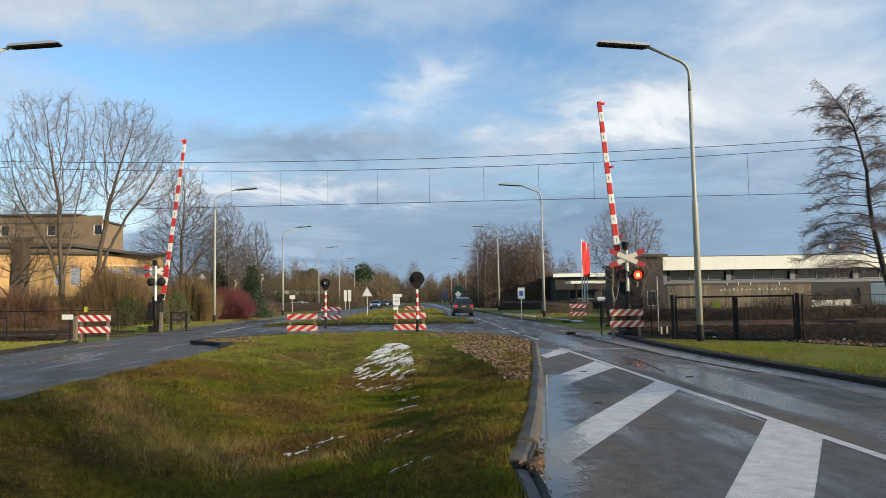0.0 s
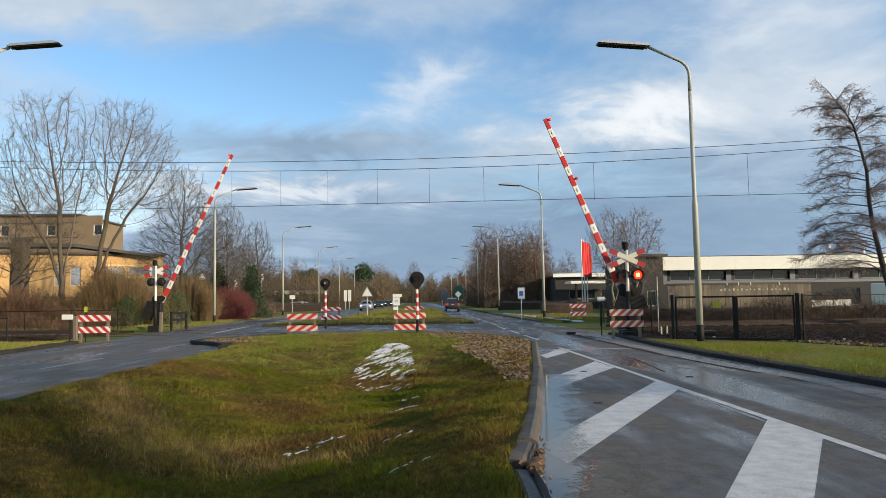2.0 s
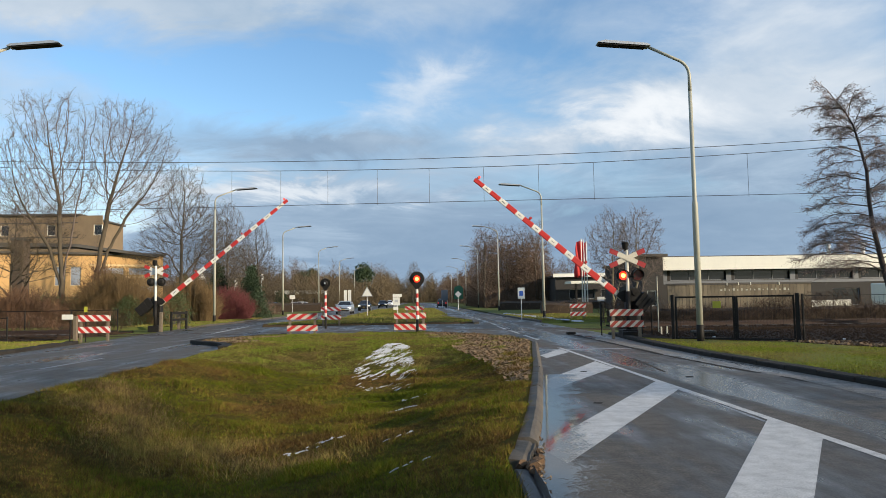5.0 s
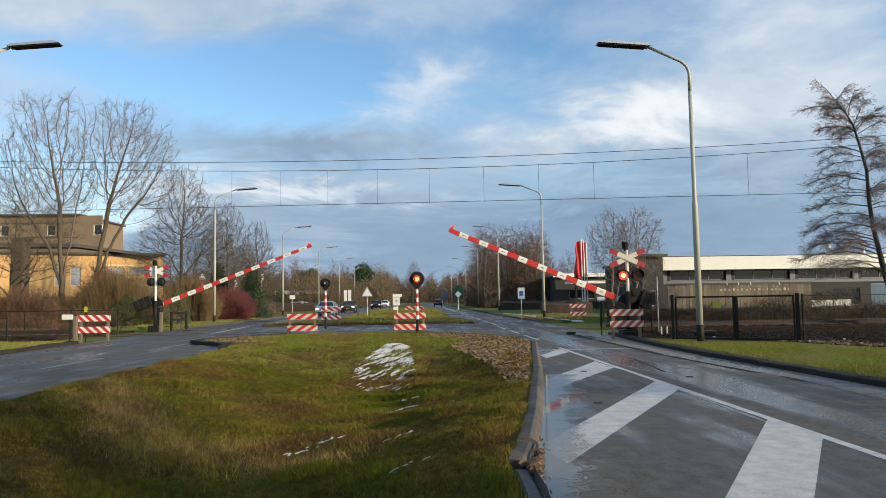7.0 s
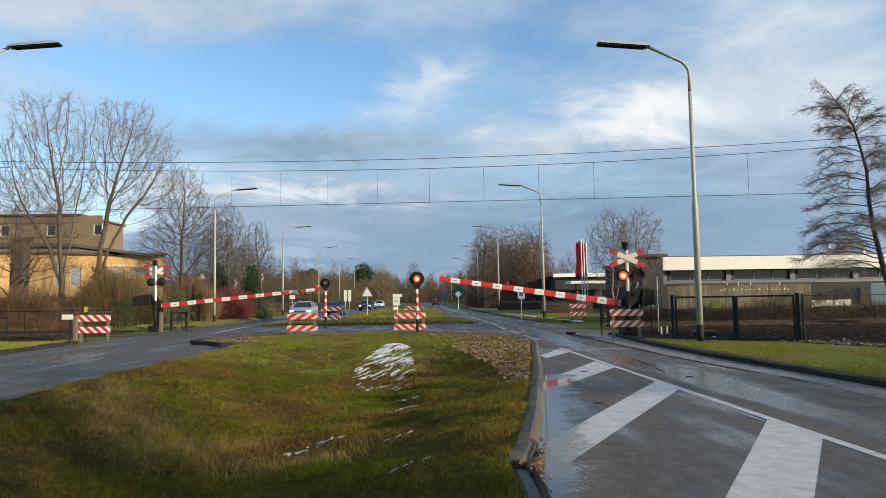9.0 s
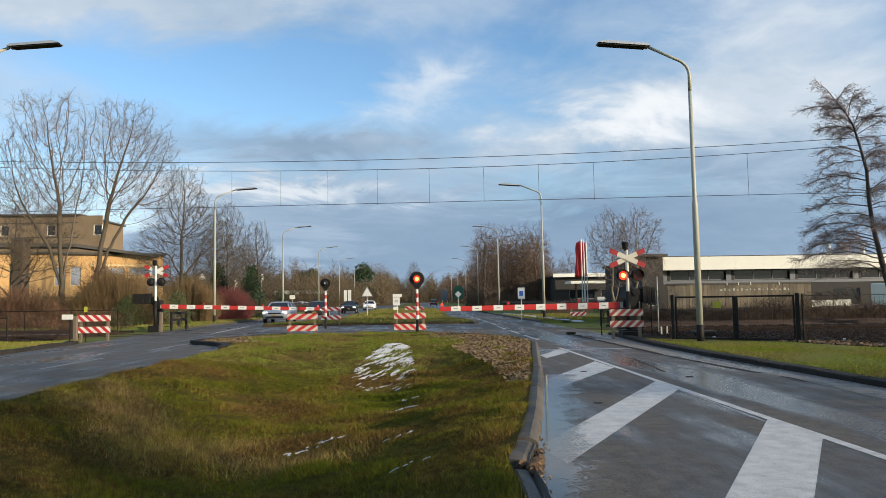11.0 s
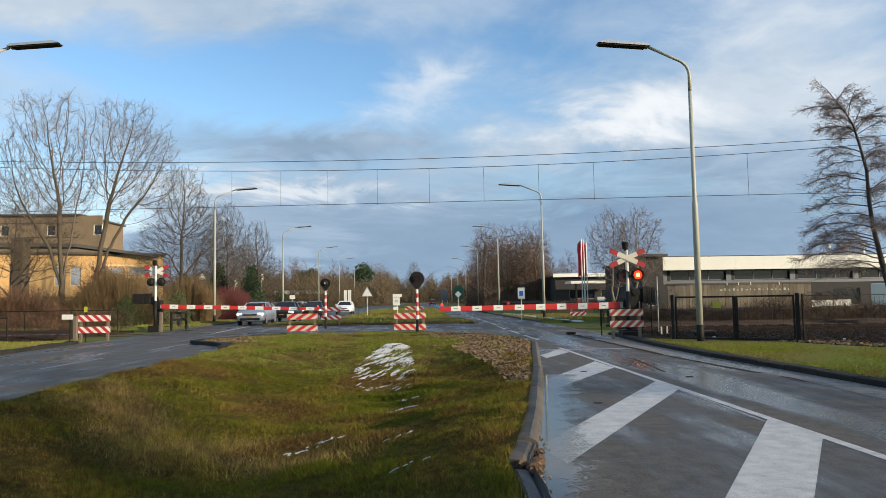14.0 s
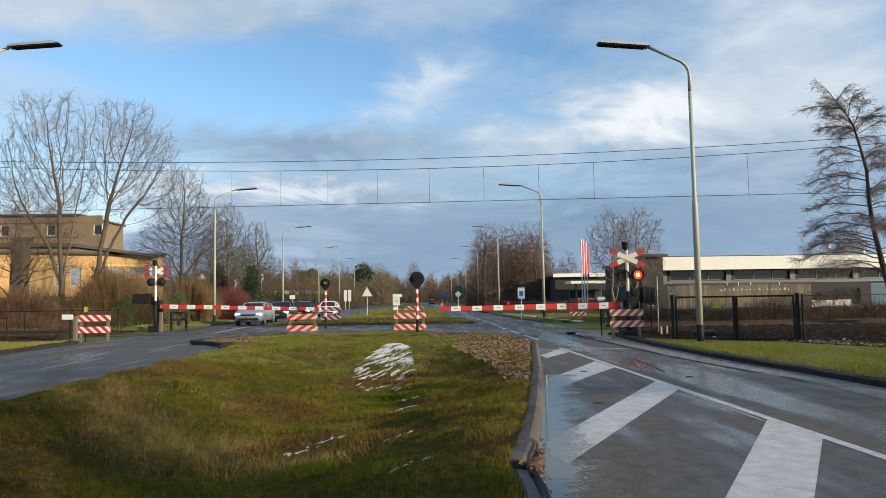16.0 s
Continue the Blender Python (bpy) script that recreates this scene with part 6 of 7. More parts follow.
part("wall", Mesh().box(0, 3.6, 0, 0.2, -0.05, 1.02, bev=0.02), M_FASCIA, wall)
van = thing("white_container", pose(32.3, 47, 0), "white box body parked by the hall", "container")
part("body", Mesh().box(0, 5, 0, 2.4, 0.5, 2.1, bev=0.06), M_FASCIA, van)
part("skid", Mesh().box(0.2, 4.8, 0.2, 2.2, -0.02, 0.51), M_DARK, van)

BANNERS = []
for k, x in enumerate((16.42, 16.95, 17.5)):
    f = thing("flagpole", pose(x, 70 + k * 1.2, 0), "white flagpole with a hanging red banner", "flagpole", "flagpoles")
    part("pole", Mesh().tube([(0, 0, -0.1), (0, 0, 7.3)], [0.07, 0.05], 8), M_WHITE, f)
    vs = []
    for i in range(9):
        for j in range(13):
            w = 0.44 + 0.26 * (j / 12) + 0.05 * math.sin(j * 0.8 + k)
            vs.append((0.06 + w * i / 8, 0.09 * math.sin(i * 0.9 + j * 0.4 + k), 7.1 - 3.5 * j / 12 - 0.18 * i / 8))
    fs = [(i * 13 + j, i * 13 + j + 1, (i + 1) * 13 + j + 1, (i + 1) * 13 + j) for i in range(8) for j in range(12)]
    b = part("banner", Mesh().add(vs, fs), M_FLAG, f, "hanging red banner", smooth=True)
    so = b.modifiers.new("thick", "SOLIDIFY")
    so.thickness = 0.006
    BANNERS.append(b)
st = thing("thin_pole", pose(8.9, 26.0, 0), "thin grey steel pole beside the track", "pole")
part("shaft", Mesh().tube([(0, 0, -0.1), (0, 0, 2.15)], 0.02, 8), M_GALV, st)
for x, y, h in ((8.15, 25.6, 1.25), (8.45, 25.4, 1.3)):
    st = thing("thin_post", pose(x, y, 0), "thin black steel post beside the barrier drive", "post", "thin posts")
    part("shaft", Mesh().tube([(0, 0, -0.1), (0, 0, h)], 0.03, 8), M_DARK, st)
for x in (8.72, 8.93):
    st = thing("white_stake", pose(x, 25.2, 0), "short pale stake beside the track", "stake", "stakes")
    part("shaft", Mesh().box(-0.025, 0.025, -0.025, 0.025, -0.1, 0.32, bev=0.006), M_CREAM, st)

# ---- plants, side by side along the road ----
TALL = dict(height=7.4, spread=1.45, levels=6, trunk_r=0.25, first=0.36, fork=(1, 3), child_len=0.73, angle=40, side_branches=6, up=0.25, twig=0.0066, wob=0.11, thin=0.66, keep=0.74)
crown_tree(pose(-23.6, 48, 0), "tall leafless tree with three rising limbs", M_BARK_OCHRE, M_TWIG_GREY, seed=11,
           stems=[[(0, 0, -0.3), (-0.1, 0, 3.2), (-0.35, 0, 6.6), (-0.45, 0.2, 8.2)], [(-0.1, 0, 2.6), (-1.0, 0.1, 5.2), (-2.3, 0.2, 7.2)], [(-0.1, 0, 3.0), (0.5, -0.2, 5.8), (0.8, -0.3, 7.4)]],
           lobes=[(-1.15, 0, 10.9, 3.1, 2.6, 5.0), (-3.4, 0, 9.6, 1.9, 1.8, 3.6), (0.5, 0, 9.6, 1.6, 1.8, 3.0)], count=3600, step=0.22, trunk_r=0.19, tip_r=0.0072, fuzz=0.42, kill=1.5)
crown_tree(pose(-22.0, 48.3, 0), "tall leafless forked tree leaning over the bushes", M_BARK_OCHRE, M_TWIG_GREY, seed=17,
           stems=[[(0, 0, -0.3), (0.35, 0, 3.0), (0.9, 0, 6.5), (1.2, 0, 8.4)], [(0.3, 0, 2.6), (1.2, 0.1, 5.2), (2.3, 0.2, 7.4)], [(0.35, 0, 3.4), (0.3, 0.3, 6.6), (0.4, 0.4, 7.6)]],
           lobes=[(2.2, 0, 11.3, 2.6, 2.4, 4.3), (4.2, 0, 10.4, 1.7, 1.7, 3.4)], count=3000, step=0.22, trunk_r=0.18, tip_r=0.0072, fuzz=0.42, kill=1.5)
bare_tree(pose(-28.2, 50, 0), 14, "leafless tree at the edge of the railway", M_BARK_OCHRE, **dict(TALL, height=4.6, levels=6, trunk_r=0.13))
m1 = crown_tree(pose(-20.5, 62, 0), "leafless grey tree with a straight trunk behind the shrubs", M_BARK, M_BARK, seed=21,
                stems=[[(0, 0, -0.3), (0.05, 0, 4), (0, 0, 7.4)], [(0, 0, 1.6), (-0.9, 0.3, 3.6)], [(0, 0, 2.0), (1.3, -0.2, 3.8)], [(0, 0, 3.4), (1.5, 0.5, 5.6)], [(0, 0, 3.8), (-0.8, -0.5, 5.6)]],
                lobes=[(0.2, 0, 8.6, 2.4, 2.4, 5.0), (1.9, 0, 6.2, 3.2, 2.6, 3.7), (-2.0, 0, 5.6, 2.5, 2.2, 3.0)], count=5200, step=0.23, trunk_r=0.18, tip_r=0.0095, fuzz=0.45, kill=1.5)
copy_thing(m1, pose(-18.6, 70, 0, 0, 0, 150) @ Matrix.Scale(0.85, 4))
copy_thing(m1, pose(-17.9, 80, 0, 0, 0, 220) @ Matrix.Scale(0.78, 4))
for x, top, k in ((15.4, 8.1, 31), (17.35, 8.3, 32)):
    crown_tree(pose(x, 55, 0), "slender leafless tree with pale lower stems", M_BARK_PALE, M_TWIG_GREY, seed=k,
               stems=[[(0, 0, -0.3), (-0.15, 0, 2.0), (0, 0, 3.6)], [(0, 0, 0.6), (-0.5, 0.2, 2.6)], [(0, 0, 0.9), (0.5, -0.2, 2.8)]],
               lobes=[(0, 0, top - 3.1, 2.1, 1.8, 3.1)], count=1300, step=0.17, trunk_r=0.09, tip_r=0.0068, fuzz=0.42, rise=0.12, kill=1.5)
alder(pose(23.2, 34.0, 0), "dark leafless alder with tiers of drooping boughs", 45)
BIRCH = dict(height=8.0, spread=1.25, levels=4, trunk_r=0.15, first=0.15, fork=(3, 4), child_len=0.46, angle=44, side_branches=11, up=0.22, twig=0.012, wob=0.14)
b1 = crown_tree(pose(13.5, 112, 0), "tall leafless birch in the roadside wood", M_BARK, M_TWIG_BROWN, seed=51,
                stems=[[(0, 0, -0.3), (0.1, 0, 4), (-0.1, 0.1, 8), (0, 0, 10.0)], [(0, 0, 2.0), (0.7, 0.3, 4.5)], [(0, 0, 4.0), (-0.7, 0.2, 6.0)]],
                lobes=[(0, 0, 7.8, 2.5, 2.5, 5.0)], count=620, step=0.33, trunk_r=0.14, tip_r=0.012, fuzz=0.75, rise=0.12)
b2 = crown_tree(pose(17.0, 110, 0), "tall leafless birch in the roadside wood", M_BARK, M_TWIG_BROWN, seed=52,
                stems=[[(0, 0, -0.3), (-0.2, 0, 3.5), (0.1, 0.1, 7.5), (0.2, 0, 9.0)], [(-0.1, 0, 2.0), (-1.0, 0.3, 5.5)], [(0, 0, 3.0), (0.9, 0.2, 6.0)]],
                lobes=[(-0.2, 0, 7.0, 2.9, 2.6, 4.6)], count=680, step=0.33, trunk_r=0.13, tip_r=0.012, fuzz=0.75, rise=0.12)
b3 = bare_tree(pose(-22, 165, 0), 53, "leafless brown tree in the far wood", M_BARK, twig_mat=M_TWIG_BROWN, **dict(BIRCH, height=5.4, spread=1.3, angle=42, twig=0.02))
rnd = random.Random(77)
for k in range(34):
    y = rnd.uniform(105, 150)
    x = rnd.uniform(0.088, 0.172) * y if k < 27 else rnd.uniform(0.18, 0.225) * y
    copy_thing((b1, b2)[k % 2], pose(x, y, 0, 0, 0, rnd.uniform(0, 360)) @ Matrix.Scale(rnd.uniform(0.82, 1.06) * y / 115 * (1 if k < 27 else 0.66), 4))
for k in range(46):
    y = rnd.uniform(150, 420)
    copy_thing((b1, b2, b3)[k % 3], pose(rnd.uniform(11.5, 24), y, 0, 0, 0, rnd.uniform(0, 360)) @ Matrix.Scale(rnd.uniform(0.7, 1.05), 4))
for k in range(130):
    y = rnd.uniform(140, 330)
    x = rnd.uniform(-75, -17)
    copy_thing((b3, b1, b3)[k % 3], pose(x * y / 200 - 4, y, 0, 0, 0, rnd.uniform(0, 360)) @ Matrix.Scale(rnd.uniform(0.75, 1.1), 4))
for k in range(26):
    copy_thing(b3, pose(rnd.uniform(-24, 18), rnd.uniform(430, 520), 0, 0, 0, rnd.uniform(0, 360)) @ Matrix.Scale(rnd.uniform(0.9, 1.9), 4))
for k in range(22):
    copy_thing((b1, b3)[k % 2], pose(rnd.uniform(26, 90), rnd.uniform(120, 190), 0, 0, 0, rnd.uniform(0, 360)) @ Matrix.Scale(rnd.uniform(0.35, 0.55), 4))
copy_thing(m1, pose(-1.6, 260, 0, 0, 0, 20) @ Matrix.Scale(1.15, 4))

for k, (x, y, w, h, lab, mt, n) in enumerate(((-19.3, 46.5, 5.5, 3.7, "tangle of leafless yellow-brown shrubs", M_TWIG_GOLD, 900), (-16.4, 52, 4.0, 3.4, "dense golden-brown willow shrub", M_TWIG_GOLD, 700), (-14.9, 56.5, 3.8, 2.7, "dense red-stemmed dogwood shrub", M_TWIG_RED, 620), (-24.5, 45, 6.0, 2.6, "tangle of leafless red-brown shrubs", M_BRAMBLE_RED, 560), (-30.5, 46, 7.0, 3.2, "tangle of leafless red-brown shrubs", M_BRAMBLE_RED, 560))):
    bush(pose(x, y, 0), 60 + k, lab, mt, n, w, 2.6, h, group="shrubs by the railway")
bush(pose(-21.2, 48.4, 0), 66, "tall dark red-brown leafless shrub", M_BRAMBLE_RED, 420, 2.6, 2.0, 4.3, group="shrubs by the railway")
leafy(pose(-20.2, 48.2, 0), 77, "dark evergreen shrub among leafless stems", M_NEEDLE, 900, blob_shape(1.5, 1.0, 3.1, 0.4), 0.10)
leafy(pose(-24.0, 46.6, 0), 78, "ivy round the feet of the tall trees", M_EVERGREEN, 1500, blob_shape(2.6, 0.9, 1.5, 0.5), 0.11, name="ivy", category="ivy")
leafy(pose(-14.2, 61, 0), 71, "dark green conifer beside the road", M_NEEDLE, 3400, cone_shape(1.75, 4.2), 0.17, name="conifer", trunk=3.0, category="conifer")
leafy(pose(-17.6, 63, 0), 72, "dark green conifer among the bare trees", M_NEEDLE, 3400, cone_shape(2.0, 4.4), 0.18, name="conifer", trunk=3.0, category="conifer")
leafy(pose(-21.9, 47.2, 0), 73, "low evergreen shrub below the tall trees", M_EVERGREEN, 1500, blob_shape(1.8, 1.2, 2.0), 0.11)
leafy(pose(-18.2, 45.6, 0), 74, "evergreen shrub behind the fence", M_EVERGREEN, 1500, blob_shape(1.2, 1.0, 1.9), 0.10)
leafy(pose(-14.9, 44.5, 0), 75, "yellow-green shrub beside the barrier", M_EVERGREEN, 700, blob_shape(0.9, 0.8, 2.1), 0.10)
leafy(pose(-14.2, 185, 0), 76, "tall dark pine standing over the wood", M_NEEDLE, 750, blob_shape(2.0, 1.8, 2.8, 7.4), 0.6, name="pine", trunk=8.0, category="pine")
for k, (x, y, h) in enumerate(((-26, 136, 3.0), (-34, 130, 5.0), (-42, 129, 6.5))):
    leafy(pose(x, y, 0), 90 + k, "dark green conifer before the brown wood", M_NEEDLE, 700, cone_shape(2.0, h), 0.36, name="conifer", trunk=3.0, category="conifer", group="far conifers")
for k in range(2):
    leafy(pose(-27.5 - 5 * k, 185 + 14 * k, 0), 80 + k, "dark pine in the far wood", M_NEEDLE, 500, blob_shape(1.5, 1.5, 2.6, 7.0), 0.4, name="pine", trunk=6.0, category="pine", group="far pines")


def hedge(x0, x1, y, d, h, label, seed, mt):
    """A clipped leafless hedge: a rough core and many twigs over it."""
    t = thing("hedge", pose(x0, y, 0), label, "hedge")
    r = random.Random(seed)
    core = Mesh()
    n = max(4, int((x1 - x0) / 0.8))
    vs, fs = [], []
    for i in range(n + 1):
        x = (x1 - x0) * i / n
        hh = h * (0.85 + 0.12 * r.random())
        vs += [(x, -d / 2 * 0.8, -0.05), (x, -d / 2 * 0.7, hh * 0.8), (x, 0, hh), (x, d / 2 * 0.7, hh * 0.8), (x, d / 2 * 0.8, -0.05)]
    fs = [(i * 5 + k, i * 5 + k + 1, (i + 1) * 5 + k + 1, (i + 1) * 5 + k)[::-1] for i in range(n) for k in range(4)] + [tuple(range(5)), tuple(reversed(range(n * 5, n * 5 + 5)))]
    part("core", core.add(vs, fs), M_HEDGE, t)
    tw = Mesh()
    for k in range(int((x1 - x0) * 55)):
        p = Vector((r.uniform(0, x1 - x0), r.uniform(-d / 2, d / 2), r.uniform(0.1, h * 0.85)))
        tw.tube([p, p + Vector((r.gauss(0, 0.15), r.gauss(0, 0.15), r.uniform(0.15, 0.4)))], [0.01, 0.004], 3, cap=False)
    part("twigs", tw, mt, t)


# unseen trees added behind and beside the viewer, to shade near median and gate
shade = bare_tree(pose(15.5, -8.0, 0), 91, "leafless tree added out of view to cast shade", M_BARK, **dict(TALL, levels=6, twig=0.02))
copy_thing(shade, pose(15.8, -5.2, 0, 0, 0, 60) @ Matrix.Scale(0.8, 4))
copy_thing(shade, pose(20.5, -10.5, 0, 0, 0, 100))
copy_thing(shade, pose(25.0, -1.5, 0, 0, 0, 200) @ Matrix.Scale(0.5, 4))
copy_thing(shade, pose(18.0, 17.6, 0, 0, 0, 40) @ Matrix.Scale(0.32, 4))
copy_thing(shade, pose(20.5, 18.6, 0, 0, 0, 140) @ Matrix.Scale(0.36, 4))
copy_thing(shade, pose(34.0, 21.5, 0, 0, 0, 320))
def thicket(x0, x1, y0, y1, n, h, label, seed, width=0.05, material=None):
    """A far belt of leafless undergrowth: countless fine stems in clumps of uneven height."""
    rs = np.random.RandomState(seed)
    x, y = rs.uniform(x0, x1, n), rs.uniform(y0, y1, n)
    clump = 0.62 + 0.22 * np.sin(x * 0.55 + seed) + 0.16 * np.sin(x * 1.7 + y * 0.3) + 0.12 * np.sin(y * 0.4)
    top = h * np.clip(clump, 0.3, 1.1) * rs.uniform(0.0, 1.0, n) ** 0.7
    ll = h * 0.12 * rs.uniform(0.5, 1.5, n)
    a, t = rs.uniform(0, 3.14, n), rs.normal(0, 1.2, n) * ll
    v = np.empty((n, 3, 3), np.float32)
    v[:, 0] = np.stack([x - np.cos(a) * width, y - np.sin(a) * width, np.maximum(top - ll, -0.05)], 1)
    v[:, 1] = np.stack([x + np.cos(a) * width, y + np.sin(a) * width, np.maximum(top - ll, -0.05)], 1)
    v[:, 2] = np.stack([x + t, y, top + 0.02], 1)
    me = bpy.data.meshes.new("undergrowth")
    me.from_pydata(v.reshape(-1, 3).tolist(), [], np.arange(3 * n).reshape(-1, 3).tolist())
    tagged(part("undergrowth", me, material or M_TWIG_BROWN), label, "undergrowth", kind="stuff")


hedge(9.6, 24, 84, 1.6, 1.2, "low leafless brown hedge along the road", 1, M_TWIG_BROWN)
hedge(10.5, 14.8, 60, 1.2, 1.1, "low leafless brown hedge before the annex", 2, M_TWIG_BROWN)
hedge(11, 40, 40.5, 1.2, 0.75, "leafless brown hedge along the railway", 3, M_TWIG_BROWN)
thicket(10.5, 42, 37.6, 41.4, 22000, 1.8, "brown leafless bramble along the railway", 8, 0.012, M_BRAMBLE)
thicket(-36, -16, 37.8, 40.5, 9000, 1.7, "brown leafless bramble behind the fence", 9, 0.014, M_BRAMBLE_RED)
hedge(-26, -13.5, 100, 1.6, 1.4, "leafless brown hedge by the car park", 4, M_TWIG_BROWN)


thicket(-85, -14, 134, 190, 120000, 8.8, "brown leafless undergrowth of the far wood", 1, 0.035, M_TWIG_FAR)
thicket(-70, -8, 200, 300, 80000, 13.5, "brown leafless undergrowth of the far wood", 2, 0.055, M_TWIG_FAR)
thicket(-60, 40, 430, 520, 30000, 20.0, "brown leafless undergrowth where the road ends", 3, 0.16, M_TWIG_FAR)
thicket(10.2, 20.5, 104, 150, 42000, 8.0, "brown leafless undergrowth between the birches", 4, 0.03)
thicket(13.5, 30, 160, 420, 26000, 12.0, "brown leafless undergrowth between the birches", 5, 0.08)
thicket(26, 110, 130, 190, 16000, 5.0, "brown leafless undergrowth behind the hall", 6, 0.06)
thicket(-21, -15.2, 64, 82, 6000, 3.0, "brown leafless undergrowth among the trees", 7, 0.025)

# ---- cars ----
P_SILVER = mat("silver_blue_car_paint", (0.40, 0.43, 0.48), (0.36, 0.39, 0.44), rough=0.28, metal=0.5, bump=0.0)
P_DARK = mat("dark_car_paint", (0.03, 0.034, 0.04), (0.025, 0.028, 0.034), rough=0.25, bump=0.0)
P_BLACK = mat("black_car_paint", (0.012, 0.013, 0.016), (0.012, 0.013, 0.016), rough=0.22, bump=0.0)
P_WHITE = mat("white_car_paint", (0.75, 0.76, 0.78), (0.70, 0.71, 0.73), rough=0.3, bump=0.0)
CARS = {
    "silver": car(pose(-9.9, 44, 0), P_SILVER, "silver-blue hatchback with lit headlights"),
    "dark": car(pose(-8.9, 52, 0), P_DARK, "dark grey hatchback waiting behind another car"),
    "black": car(pose(-8.2, 60, 0), P_BLACK, "black car with lit headlights"),
    "white": car(pose(-8.0, 75, 0), P_WHITE, "white car with lit headlights"),
    "leaving": car(pose(3.8, 60, 0), P_DARK, "dark tall car driving away on the wet road", height=1.62, width=1.76, lights=False),
}
for k, (x, y, p, r) in enumerate(((-19, 104, P_DARK, 80), (-22.5, 105, P_SILVER, 95), (-26, 104, P_BLACK, 88), (-29.5, 106, P_SILVER, 90), (-16.5, 112, P_WHITE, 60))):
    car(pose(x, y, 0, 0, 0, r), p, "parked car behind the hedge", lights=False)

# ---- small growth and litter on the ground ----


def soup(name, verts, per, material, label, category, kind="stuff"):
    """Many loose faces of `per` corners each, straight from arrays."""
    n = len(verts) // per
    me = bpy.data.meshes.new(name)
    me.vertices.add(len(verts))
    me.vertices.foreach_set("co", np.asarray(verts, dtype=np.float32).ravel())
    me.loops.add(n * per)
    me.loops.foreach_set("vertex_index", np.arange(n * per, dtype=np.int32))
    me.polygons.add(n)
    me.polygons.foreach_set("loop_start", np.arange(n, dtype=np.int32) * per)
    me.update(calc_edges=True)
    me.materials.append(material)
    return tagged(new(name, me), label, category, kind=kind)


def blades(x, y, z, rs, h, w, lean=0.5):
    """One triangle a blade."""
    n = len(x)
    a = rs.uniform(0, 2 * np.pi, n)
    la = rs.uniform(0, 2 * np.pi, n)
    hh, ww = h * rs.uniform(0.5, 1.3, n), w * rs.uniform(0.7, 1.3, n)
    out = rs.uniform(0.1, lean, n) * hh
    v = np.empty((n, 3, 3), np.float32)
    v[:, 0] = np.stack([x - np.cos(a) * ww / 2, y - np.sin(a) * ww / 2, z - 0.01], 1)
    v[:, 1] = np.stack([x + np.cos(a) * ww / 2, y + np.sin(a) * ww / 2, z - 0.01], 1)
    v[:, 2] = np.stack([x + np.cos(la) * out, y + np.sin(la) * out, z + hh], 1)
    return v.reshape(-1, 3)


def interp(tab, y):
    return np.interp(y, [p[0] for p in tab], [p[1] for p in tab])


